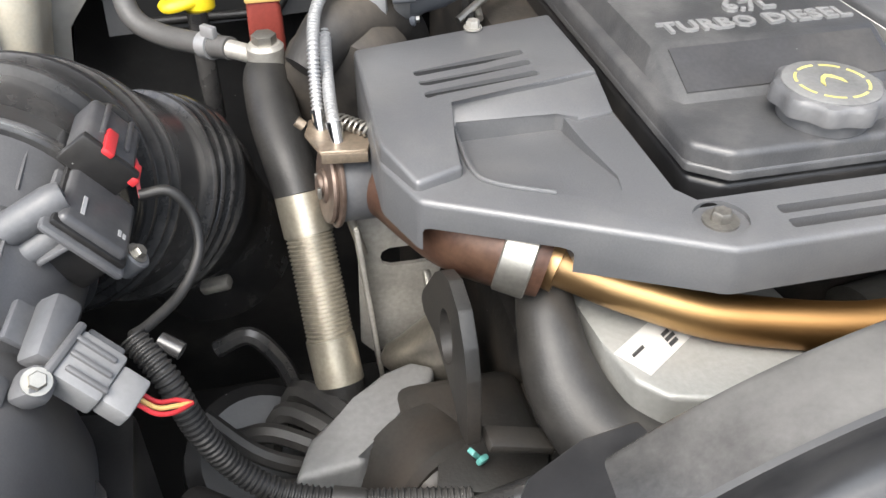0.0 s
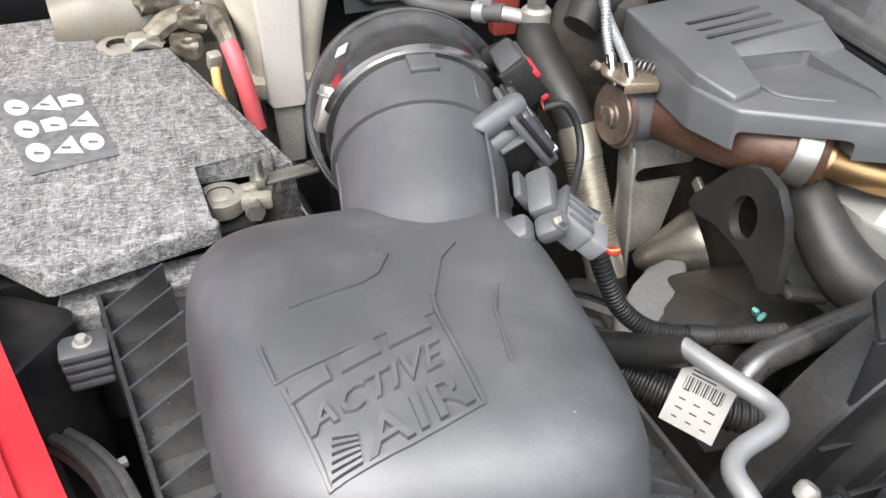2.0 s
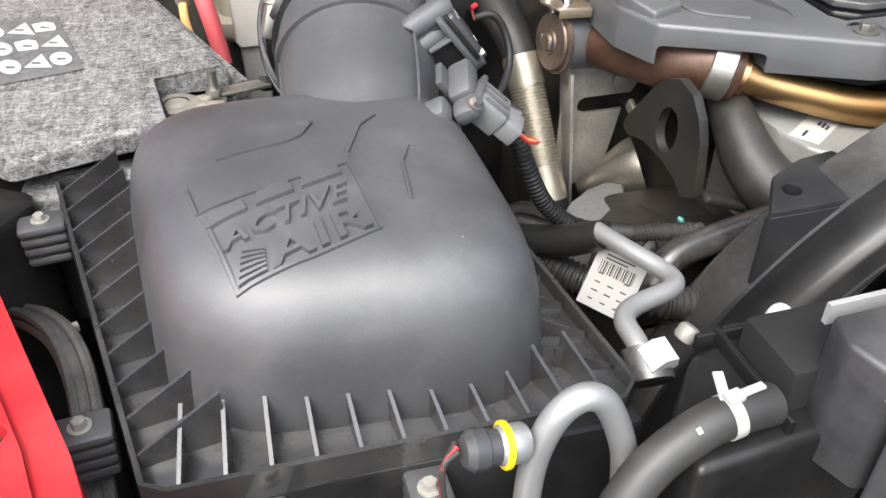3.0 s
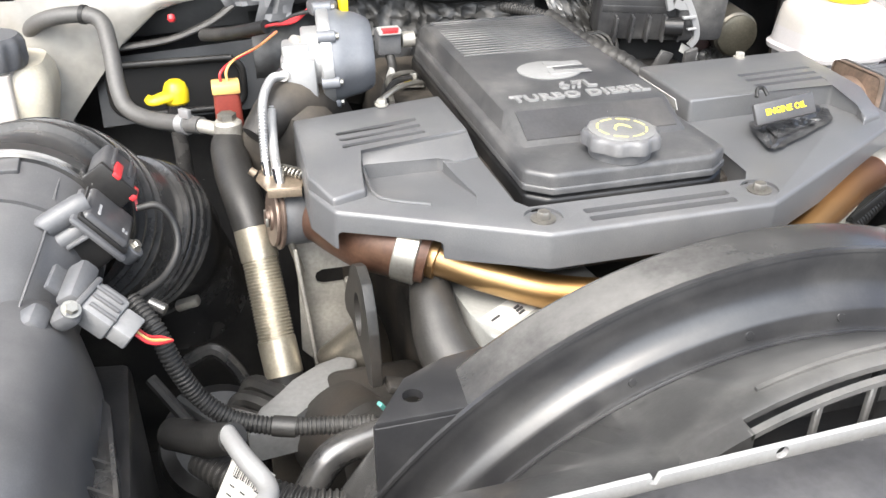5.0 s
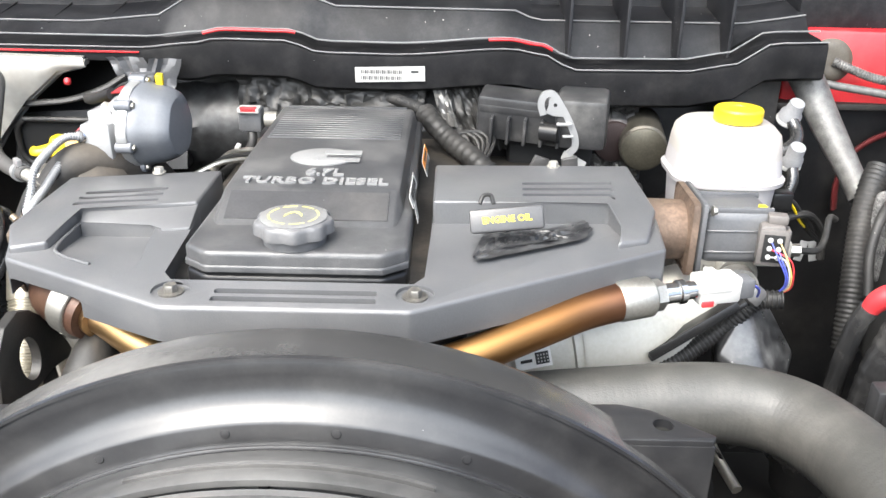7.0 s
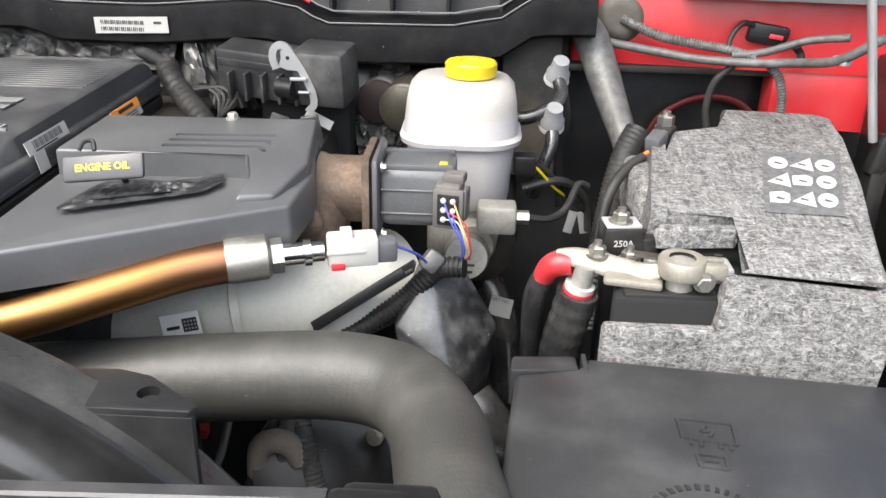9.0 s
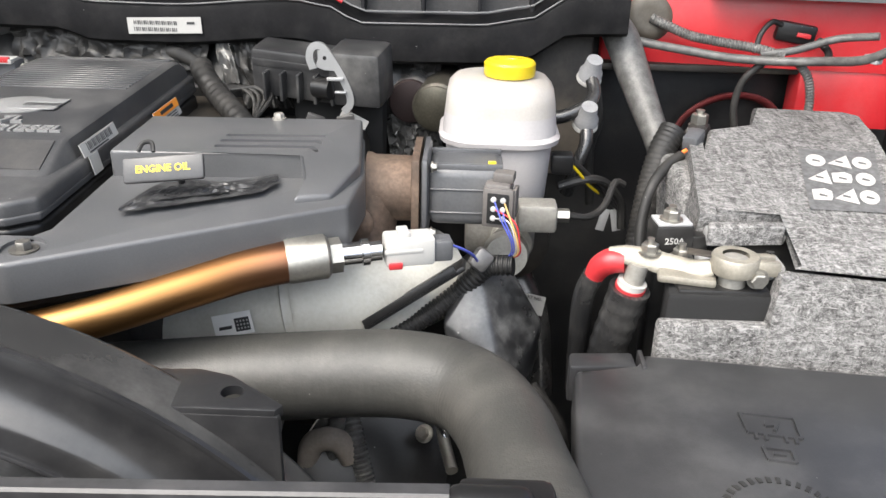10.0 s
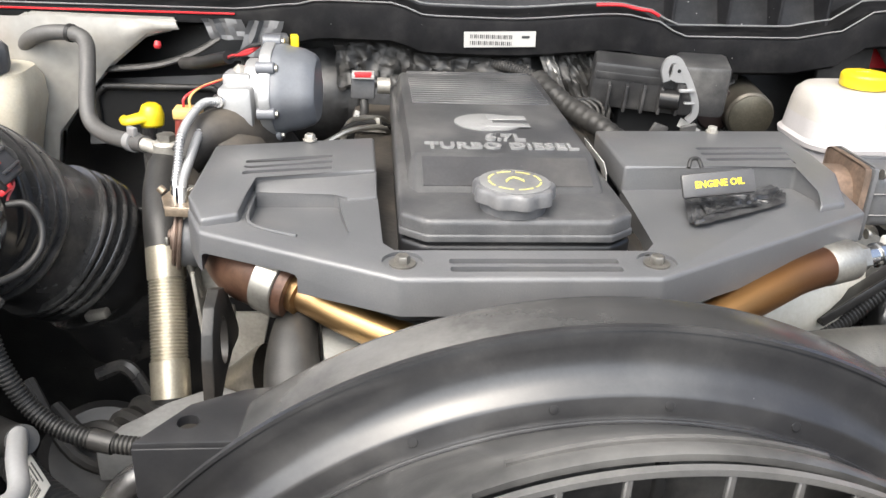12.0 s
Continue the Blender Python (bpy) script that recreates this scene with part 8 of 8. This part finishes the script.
pt = thing("lower_duct", (0.88, 0.79, 0.8), "dark pipe with a small part number label", "pipe")
part("pipe_run", tube([(0.84, 0.85, 1.0), (0.865, 0.82, 0.95), (0.89, 0.79, 0.90), (0.9, 0.77, 0.8)], 0.022, 18), RUBBER, pt)
part("label", sheet((0.868, 0.776, 0.924), (0.9, -0.1, -0.15), (0.1, 0.3, 0.9), 0.030, 0.026), WHITE, pt, "off-white label")
part("writing", letters("PART NO.", 0.0062, frame_at((0.8835, 0.7795, 0.9430), (0.9, -0.1, -0.15), (0.1, 0.3, 0.9)), 0.0002), INK, pt, "small black capitals")

# brake hydraulics
part("booster", lathe([(0.03, 0), (0.055, 0.01), (0.058, 0.06), (0.05, 0.10), (0.05, 0.23)], (0.845, 0.775, 1.02), (0.05, 1, 0.05), 28), CAST, res, "dark brake booster on the bulkhead")
part("valve_body", rbox((0.848, 0.64, 1.095), (0.892, 0.672, 1.128), 0.005), DULL, res, "cast aluminium proportioning valve")
part("valve_nut", lathe([(0.008, 0), (0.008, 0.014)], (0.892, 0.656, 1.112), (1, 0, 0), 6), STEEL, res)
part("port_disc", lathe([(0.026, 0), (0.027, 0.004), (0.024, 0.02)], (0.838, 0.665, 1.060), (0, -1, 0.2), 26), DULL, res)
bars((0.824, 0.6445, 1.066), (1, 0, 0), (0, -0.2, -1), 3, 0.026, 0.003, 0.008, res, CAST)
part("side_plug", cbox((0.902, 0.73, 1.150), (0.026, 0.022, 0.024), 0.003), BLACK, res, "black level switch plug")
wire("wire", [(0.914, 0.728, 1.148), (0.925, 0.735, 1.135), (0.940, 0.75, 1.115), (0.955, 0.765, 1.10)], 0.0018, YELLOW, res, "yellow wire")
wire("wire", [(0.914, 0.730, 1.150), (0.927, 0.739, 1.140), (0.944, 0.755, 1.12), (0.962, 0.77, 1.095), (0.99, 0.78, 1.07)], 0.0035, WIRE, res)
COUPLING = surface("pale_grey_coupling", (0.24, 0.24, 0.245), 0.45, var=0.15, dirt=DUST, dirt_amount=0.2)
bl = thing("brake_lines", (0.93, 0.75, 1.0), "dark brake lines and hoses with white couplings", "brake lines")
wire("line", [(0.905, 0.656, 1.112), (0.93, 0.665, 1.108), (0.95, 0.69, 1.112), (0.965, 0.72, 1.13), (0.978, 0.73, 1.125)], 0.0042, WIRE, bl)
wire("line", [(0.90, 0.735, 1.118), (0.935, 0.745, 1.125), (0.962, 0.76, 1.115), (0.985, 0.775, 1.085), (0.99, 0.775, 1.05)], 0.0055, WIRE, bl)
for c_, ax_ in (((0.942, 0.852, 1.222), (0.1, -0.5, 0.85)), ((0.936, 0.806, 1.174), (0.05, -0.5, 0.85))):
    part("coupling", lathe([(0.010, 0), (0.015, 0.004), (0.015, 0.014), (0.012, 0.018), (0.010, 0.034)], c_, ax_, 18), COUPLING, bl, "pale hose coupling")
    part("coupling_ring", lathe([(0.0155, 0), (0.0165, 0.002), (0.0155, 0.006)], c_, ax_, 18), WHITE, bl)
wire("hose", [(0.943, 0.842, 1.228), (0.947, 0.825, 1.212), (0.938, 0.81, 1.200), (0.910, 0.80, 1.188), (0.89, 0.80, 1.185)], 0.0085, RUBBER, bl, "grey rubber hose", 12)
wire("hose", [(0.937, 0.80, 1.178), (0.936, 0.785, 1.155), (0.925, 0.78, 1.125), (0.918, 0.79, 1.09)], 0.0085, RUBBER, bl, "grey rubber hose", 12)
wire("hose", [(0.950, 0.83, 1.215), (0.958, 0.84, 1.17), (0.952, 0.85, 1.13), (0.96, 0.86, 1.05)], 0.006, WIRE, bl, "", 10)
for k in range(2):
    part("tag", cbox((0.968 + 0.016 * k, 0.789, 1.055), (0.011, 0.002, 0.030), 0.0005, (0, 12 - 24 * k, 0)), LIGHTGREY, bl, "pale hanging tag")
mount = solo("mounting_plate", slab([(0.875, 0.925), (0.955, 0.925), (0.955, 0.935), (0.875, 0.935)], 1.07, 1.278, 0.004), CAST, "dark metal mounting plate on the bulkhead", "plate")

# module box, bracket and foil on the bulkhead
mod = thing("control_module", (0.60, 0.83, 1.05), "dusty black control module box with a grey hook bracket", "module")
part("box", cbox((0.580, 0.838, 1.226), (0.125, 0.05, 0.062), 0.006, (8, 3, -12)), MODULE, mod)
part("box", cbox((0.655, 0.815, 1.230), (0.068, 0.06, 0.070), 0.008, (8, 0, -12)), MODULE, mod)
part("lid_line", cbox((0.580, 0.812, 1.236), (0.128, 0.004, 0.010), 0.001, (8, 3, -12)), MODULE, mod)
for k in range(5):
    part("fin", cbox((0.535 + 0.022 * k, 0.820 - 0.005 * k, 1.212), (0.004, 0.02, 0.036), 0.001, (8, 3, -12)), MODULE, mod)


def strip_xz(path, w, y, t):
    """A flat bent strip of width w facing the front, at depth y and thickness t."""
    p = curve_points([(x, 0, z) for x, z in path], 5)
    rows = []
    for i, q in enumerate(p):
        d = (p[min(i + 1, len(p) - 1)] - p[max(i - 1, 0)]).normalized()
        s_ = Vector((-d.z, 0, d.x)) * w / 2
        rows.append([q + s_ + Vector((0, y, 0)), q - s_ + Vector((0, y, 0)), q - s_ + Vector((0, y + t, 0)), q + s_ + Vector((0, y + t, 0))])
    return loft(rows)


part("hook_bracket", strip_xz([(0.600, 1.240), (0.596, 1.254), (0.600, 1.266), (0.611, 1.267), (0.621, 1.254), (0.632, 1.236), (0.642, 1.214), (0.644, 1.198), (0.636, 1.188)], 0.0088, 0.786, 0.005), ALU, mod, "pale grey hook bracket")
web = loft([[(x, y, z) for x, z in ((0.603, 1.243), (0.613, 1.239), (0.630, 1.238), (0.625, 1.248), (0.612, 1.263), (0.606, 1.262), (0.606, 1.252))] for y in (0.7865, 0.7905)])
part("hook_plate", web, ALU, mod, "pale grey plate with a hole")
# Flat near-black disc for the shade seen through the plate.
for hx_, hz_, hr_ in ((0.6145, 1.2535, 0.0024),):
    part("hole", lathe([(hr_, 0), (hr_, 0.0008)], (hx_, 0.7866, hz_), (0, -1, 0), 14), DARK, mod)
part("hook_rib", cbox((0.627, 0.7835, 1.229), (0.020, 0.006, 0.004), 0.001), ALU, mod)
part("hook_rib", cbox((0.633, 0.7835, 1.213), (0.014, 0.006, 0.003), 0.001), ALU, mod)
part("tag", sheet((0.628, 0.80, 1.178), (0.8, 0.1, -0.45), (0.3, 0.3, 0.8), 0.036, 0.012), WHITE, mod, "small pale tag")
part("coupler", tube([(0.600, 0.80, 1.215), (0.622, 0.79, 1.215)], 0.013, 16, 3), BLACK, mod)
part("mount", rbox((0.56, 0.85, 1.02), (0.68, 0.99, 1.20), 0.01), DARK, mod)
el = thing("engine_loom", (0.47, 0.80, 1.15), "dusty taped engine wiring loom behind the rocker cover", "wiring loom")
part("trunk", tube([(0.445, 0.845, 1.225), (0.458, 0.820, 1.216), (0.476, 0.800, 1.203), (0.495, 0.775, 1.195), (0.515, 0.750, 1.186), (0.54, 0.72, 1.17)], 0.0145, 16, 6, ribs=0.012, depth=0.0009), WIRE, el, "taped trunk")
part("sleeve", tube([(0.38, 0.90, 1.235), (0.41, 0.875, 1.234), (0.44, 0.848, 1.228), (0.458, 0.83, 1.216)], 0.0085, 14, 6, ribs=0.004, depth=0.0012), WIRE, el)
for k in range(4):
    wire("wire", [(0.470, 0.82, 1.20), (0.49 + 0.01 * k, 0.83, 1.205), (0.515 + 0.008 * k, 0.82, 1.195), (0.52, 0.80 - 0.01 * k, 1.17)], 0.0025, WIRE, el)
for k in range(2):
    part("foil_tab", cbox((0.595 + 0.045 * k, 0.79, 1.165), (0.022, 0.006, 0.040), 0.002, (15, 20 - 30 * k, 10)), FOIL, el, "crinkled foil tab")
wrap = thing("foil_duct", (0.72, 0.95, 1.1), "crinkled foil-wrapped duct with a dark round opening", "duct")
part("wrap", lathe([(0.026, 0), (0.030, 0.004), (0.036, 0.03), (0.040, 0.07), (0.040, 0.10)], (0.714, 0.880, 1.180), (0, 1, 0), 28, False), surface("bright_crinkled_foil", (0.42, 0.41, 0.40), 0.35, 0.8, var=0.5, scale=50, bump=1.0, fine=70), wrap)
part("opening", lathe([(0.030, 0), (0.028, 0.004), (0.018, 0.006)], (0.712, 0.880, 1.180), (0, -1, 0), 26), surface("dark_red_primer", (0.018, 0.009, 0.008), 0.6), wrap, "dark red round opening")
can = thing("round_can", (0.745, 0.86, 1.1), "dull metal cylinder behind the reservoir", "canister")
part("can", lathe([(0.030, 0), (0.033, 0.003), (0.033, 0.10), (0.03, 0.105)], (0.748, 0.845, 1.180), (0.12, 1, 0.05), 28), surface("dull_brown_metal", (0.10, 0.092, 0.075), 0.45, 0.5, var=0.3, scale=25), can)
part("cap", lathe([(0.030, -0.004), (0.026, -0.006), (0.012, -0.008)], (0.748, 0.845, 1.180), (0.12, 1, 0.05), 28), surface("dark_rusty_bore", (0.065, 0.060, 0.045), 0.45, 0.5, var=0.35, scale=30), can, "dull metal end")
# Foil colour darkened to stand in for shade below the cowl.
SHADEFOIL = surface("shaded_crumpled_foil", (0.032, 0.031, 0.029), 0.5, 0.1, var=0.5, scale=25, bump=0.6, fine=90)
BRIGHTFOIL = surface("bright_crumpled_foil", (0.15, 0.147, 0.14), 0.4, 0.5, var=0.4, scale=40, bump=0.6, fine=90)
fg = thing("foil_insulation", (0.4, 0.92, 1.1), "crinkled dark foil insulation along the bulkhead", "insulation")
noise.seed_set(3)
rows_ = []
for j in range(9):
    rows_.append([(0.05 + 0.012 * i, 0.93 - 0.05 * math.sin(j / 8 * 3.0) + 0.010 * noise.noise(Vector((i * 0.9, j * 1.3, 2))), 1.10 + 0.018 * j + 0.006 * noise.noise(Vector((i * 0.7, j, 9)))) for i in range(56)])
# The sheet's dark colour holds the dimness behind the engine.
part("sheet", loft(rows_, closed=False), surface("shaded_foil", (0.035, 0.035, 0.035), 0.42, 0.5, var=0.5, scale=30, bump=0.8, fine=90), fg, "", 30)


def crumple(a, b, w, seed, rough=0.010, n=30, m=18):
    """A crumpled sheet of foil hung from a to b, w wide."""
    a, b = Vector(a), Vector(b)
    side = Vector((w, 0.02 * w, 0))
    g = []
    for j_ in range(m):
        row = []
        for i_ in range(n):
            q = a.lerp(b, j_ / (m - 1)) + side * (i_ / (n - 1) - 0.5)
            k = Vector((i_ * 0.36, j_ * 0.30, seed))
            q += Vector((0.3 * rough * noise.noise(k + Vector((9, 0, 0))), rough * (noise.noise(k) + 0.7 * noise.noise(k * 2.3)), 0.5 * rough * noise.noise(k + Vector((0, 9, 0)))))
            row.append(q)
        g.append(row)
    return loft(g, cap=False, closed=False)


for a_, b_, w_, s_ in (((0.36, 0.905, 1.268), (0.365, 0.875, 1.215), 0.16, 3), ((0.235, 0.905, 1.262), (0.24, 0.88, 1.200), 0.12, 5), ((0.49, 0.90, 1.262), (0.53, 0.86, 1.17), 0.07, 8)):
    part("foil_patch", crumple(a_, b_, w_, s_), SHADEFOIL, fg, "crumpled foil darkened for shade", 55)
part("foil_strip", crumple((0.458, 0.892, 1.262), (0.480, 0.858, 1.203), 0.020, 11, 0.009, 10, 12), BRIGHTFOIL, fg, "bright crumpled foil strip", 40)
part("foil_patch", crumple((0.700, 0.925, 1.262), (0.700, 0.905, 1.205), 0.10, 14), SHADEFOIL, fg, "crumpled foil darkened for shade", 55)
part("foil_strip", crumple((0.712, 0.885, 1.160), (0.724, 0.875, 1.105), 0.075, 17, 0.014), BRIGHTFOIL, fg, "bright crumpled foil", 40)
shelf = solo("plenum_shelf", loft([[(-0.15, 0.90, 1.20), (0.10, 0.90, 1.215), (0.10, 0.985, 1.215), (-0.15, 0.985, 1.20)], [(-0.15, 0.87, 1.12), (0.10, 0.87, 1.13), (0.10, 0.985, 1.13), (-0.15, 0.985, 1.12)]]), BLACK, "black plastic shelf with a hollow in front of the bulkhead", "shelf")
hollow = thing("hollow_tray", (-0.045, 0.87, 1.13), "black plastic tray with a rounded rim below the scuttle", "tray")
HC = Vector((-0.050, 0.862, 1.168))
ring_ = [HC + Vector((x, -0.10 * y, y)) for x, y, _ in rrect(0, 0, 0.082, 0.034, 0.022, 0)]
part("rim", tube(ring_ + ring_[:2], 0.0045, 10, 2), MATTRUB, hollow, "rounded tray rim")
# Near-black insert carries the shade inside the rim.
part("dark_fill", loft([[p + Vector((0, 0.003, 0)) for p in ring_], [HC + (p - HC) * 0.8 + Vector((0, 0.02, -0.004)) for p in ring_]]), DARK, hollow, "near-black insert for the shade in the tray")
part("ledge", tube([(-0.14, 0.862, 1.222), (-0.09, 0.858, 1.226), (-0.045, 0.858, 1.232), (0.0, 0.86, 1.248), (0.03, 0.864, 1.266)], 0.005, 10, 6, flat=0.6), MATTRUB, hollow, "curved black flange")
gt = thing("tape_patch", (0.03, 0.86, 1.24), "grey duct tape patch under the cowl", "tape")
for c_, w_, h_, tilt in (((0.084, 0.854, 1.268), 0.044, 0.046, 0.35), ((0.040, 0.860, 1.278), 0.050, 0.026, -0.4)):
    grid_ = [[(c_[0] + w_ * (i_ / 7 - 0.5) + tilt * h_ * (j_ / 5 - 0.5) + 0.004 * noise.noise(Vector((i_, j_, c_[0] * 50))), c_[1] + 0.009 * noise.noise(Vector((i_ * 0.8, j_ * 0.9, 5))), c_[2] + h_ * (j_ / 5 - 0.5) + 0.005 * noise.noise(Vector((j_, i_, 1)))) for i_ in range(8)] for j_ in range(6)]
    part("patch", loft(grid_, closed=False), GREYPL, gt, "crumpled grey tape", 25)


# scuttle cables on red paint
cab = thing("scuttle_cables", (1.15, 0.95, 1.2), "black cables with a grommet across the red scuttle", "cables")
part("grommet", lathe([(0.012, 0.006), (0.020, 0.008), (0.030, 0.004), (0.033, 0)], (1.032, 0.957, 1.287), (0, -1, 0.1), 28), surface("olive_brown_rubber", (0.060, 0.050, 0.036), 0.5, var=0.3, dirt=DUST, dirt_amount=0.3), cab, "large olive rubber grommet")
part("conduit", tube([(1.034, 0.950, 1.286), (1.055, 0.935, 1.278), (1.085, 0.925, 1.268), (1.132, 0.918, 1.261), (1.170, 0.905, 1.257), (1.20, 0.895, 1.250)], 0.0068, 14, 6, ribs=0.004, depth=0.001), SLEEVE, cab)
wire("cable", [(0.99, 0.945, 1.262), (1.03, 0.93, 1.256), (1.08, 0.918, 1.250), (1.13, 0.905, 1.245), (1.19, 0.888, 1.245), (1.235, 0.86, 1.252), (1.265, 0.80, 1.268), (1.30, 0.77, 1.30)], 0.0058, SLEEVE, cab, "", 12)
wire("cable", [(1.17, 0.90, 1.252), (1.21, 0.895, 1.258), (1.26, 0.89, 1.275), (1.30, 0.86, 1.285)], 0.0050, SLEEVE, cab, "", 12)
wire("cable", [(1.165, 0.905, 1.254), (1.170, 0.912, 1.275), (1.185, 0.92, 1.29), (1.20, 0.925, 1.286)], 0.0036, WIRE, cab, "", 10)
wire("cable", [(1.25, 0.92, 1.268), (1.258, 0.90, 1.255), (1.25, 0.885, 1.245)], 0.005, WIRE, cab, "", 10)
wire("cable", [(1.175, 0.90, 1.24), (1.155, 0.905, 1.215), (1.150, 0.91, 1.18), (1.155, 0.91, 1.15)], 0.005, WIRE, cab, "", 10)
part("conduit", tube([(1.215, 0.885, 1.245), (1.232, 0.885, 1.225), (1.240, 0.885, 1.195), (1.238, 0.88, 1.17)], 0.006, 12, 6, ribs=0.004, depth=0.001), SLEEVE, cab)
part("connector", cbox((1.222, 0.935, 1.275), (0.052, 0.024, 0.026), 0.004, (0, 8, -6)), BLACK, cab, "black plug")
part("connector_lock", cbox((1.230, 0.921, 1.273), (0.018, 0.004, 0.006), 0.001, (0, 8, -6)), REDPL, cab, "red lock")
part("clip", cbox((1.27, 0.80, 1.268), (0.02, 0.012, 0.010), 0.002, (0, 0, -60)), LIGHTGREY, cab, "pale clip")
strut = thing("hood_strut", (1.29, 0.7, 1.1), "bright steel gas strut with a black end fitting", "strut")
part("rod", tube([(1.234, 0.70, 1.40), (1.280, 0.70, 1.200)], 0.0048, 14, 3), ALU, strut)
part("rod", tube([(1.225, 0.72, 1.50), (1.243, 0.70, 1.40)], 0.008, 14, 3), BLACK, strut)
part("end_fitting", cbox((1.292, 0.70, 1.185), (0.020, 0.020, 0.046), 0.004, (0, 12, 0)), BLACK, strut)
part("stay", rbox((1.282, 0.69, 1.0), (1.302, 0.72, 1.17), 0.004), BLACK, strut)
rt = thing("red_wheel_rim", (1.2, 1.0, 1.1), "dark wheelhouse with a ring of red body paint", "wheelhouse")
# Body red darkened so the ring looks dim inside the wheelhouse.
part("rim", tube([(1.09, 0.975, 1.05), (1.085, 0.972, 1.10), (1.105, 0.97, 1.15), (1.155, 0.968, 1.178), (1.21, 0.968, 1.172), (1.25, 0.97, 1.13)], 0.008, 12, 8, flat=0.5), surface("dimmed_grimy_red_paint", (0.13, 0.014, 0.015), 0.45, var=0.3, dirt=(0.06, 0.05, 0.045), dirt_amount=0.5), rt)
hinge = solo("hood_hinge_plate", loft([[(1.105, 0.90, 1.322), (1.36, 0.88, 1.322), (1.36, 0.95, 1.322), (1.105, 0.96, 1.322)], [(1.105, 0.90, 1.333), (1.36, 0.88, 1.333), (1.36, 0.95, 1.333), (1.105, 0.96, 1.333)]]), GREYPL, "grey hinge plate at the back of the bay", "hinge")

# gap under the intercooler hose
gap = thing("fluid_lines", (0.66, 0.45, 0.85), "dark fluid lines and a grey fitting under the hose", "pipes")
wire("rod", [(0.619, 0.45, 0.985), (0.606, 0.45, 0.935), (0.594, 0.45, 0.905)], 0.0042, ALU, gap, "bright thin rod", 10)
part("rod_end", lathe([(0.010, 0), (0.013, 0.003), (0.013, 0.014), (0.006, 0.020)], (0.590, 0.45, 0.888), (0.25, 0, 1), 18), DULL, gap, "cast rod end")
wire("line", [(0.672, 0.47, 0.99), (0.668, 0.46, 0.95), (0.66, 0.45, 0.90)], 0.0085, SLEEVE, gap, "grey hose", 12)
part("plate", obox((0.735, 0.50, 0.955), (0.75, 0, -0.66), (0.4, 0.3, 0.8), (0.055, 0.045, 0.006), 0.002), PITTED, gap, "dark steel plate")
part("bolt", hexbolt((0.756, 0.47, 0.945), 0.006, 0.008, (-0.3, -0.6, 0.6)), STEEL, gap)
wire("clip", [(0.768, 0.46, 0.965), (0.776, 0.455, 0.955), (0.781, 0.45, 0.94)], 0.0022, CHROME, gap, "bright wire clip", 8)
part("fitting", tube([(0.640, 0.45, 0.905), (0.644, 0.45, 0.938), (0.658, 0.45, 0.949), (0.674, 0.45, 0.945), (0.683, 0.45, 0.925)], [0.011, 0.012, 0.012, 0.012, 0.010], 16), surface("taupe_rubber", (0.30, 0.26, 0.22), 0.6), gap, "taupe moulded elbow fitting")
part("sleeve", tube([(0.678, 0.48, 0.97), (0.689, 0.455, 0.942), (0.700, 0.44, 0.905), (0.712, 0.42, 0.86)], 0.0095, 14, 6, ribs=0.005, depth=0.0015), SLEEVE, gap)
wire("line", [(0.675, 0.46, 0.90), (0.672, 0.44, 0.87), (0.665, 0.42, 0.84)], 0.011, RUBBER, gap, "", 12)
wire("line", [(0.640, 0.45, 0.91), (0.632, 0.44, 0.88), (0.622, 0.43, 0.84)], 0.010, RUBBER, gap, "", 12)
wire("line", [(0.77, 0.50, 0.96), (0.775, 0.46, 0.95), (0.785, 0.42, 0.94)], 0.006, STEEL, gap, "", 10)
part("connector", cbox((0.586, 0.45, 0.960), (0.018, 0.014, 0.016), 0.002, (20, 10, 0)), REDPL, gap, "dark red plug")
# Added near-black box stands in for the dark depth of the gap.
part("dark_fill", rbox((0.55, 0.30, 0.47), (0.95, 0.62, 0.845), 0.01), DARK, gap)
lobe = thing("pulley", (0.72, 0.44, 0.80), "black belt pulley with a bright worn rim under the hose", "pulley")
part("wheel", lathe([(0.03, 0.012), (0.055, 0.010), (0.060, 0.002), (0.072, 0.0), (0.074, 0.004), (0.074, 0.016), (0.060, 0.020)], (0.705, 0.47, 0.905), (0.25, -0.70, 0.66), 48), BLACK, lobe)
part("rim", lathe([(0.0735, -0.001), (0.0752, 0.0002), (0.0752, 0.0016), (0.0735, 0.002)], (0.705, 0.47, 0.905), (0.25, -0.70, 0.66), 48, False), STEEL, lobe, "bright worn rim")
railend = thing("crossmember_end", (0.80, 0.07, 1.05), "black plastic end bracket with a white plug", "bracket")
part("block", rbox((0.788, 0.035, 1.02), (0.836, 0.100, 1.199), 0.006), BLACK, railend)
part("plug", lathe([(0.008, 0), (0.009, 0.002), (0.009, 0.010), (0.006, 0.012)], (0.806, 0.062, 1.1985), (0, -0.2, 1), 22), WHITE, railend, "white plastic plug")
part("hump", rbox((0.783, 0.066, 1.16), (0.824, 0.085, 1.2085), 0.007, 3), BLACK, railend)

part("handle", cbox((1.046, 0.494, 1.163), (0.074, 0.014, 0.012), 0.003, (20, 2, 4)), surface("pale_handle_plastic", (0.27, 0.27, 0.265), 0.55, var=0.1), batr, "pale grey battery handle in the recess")
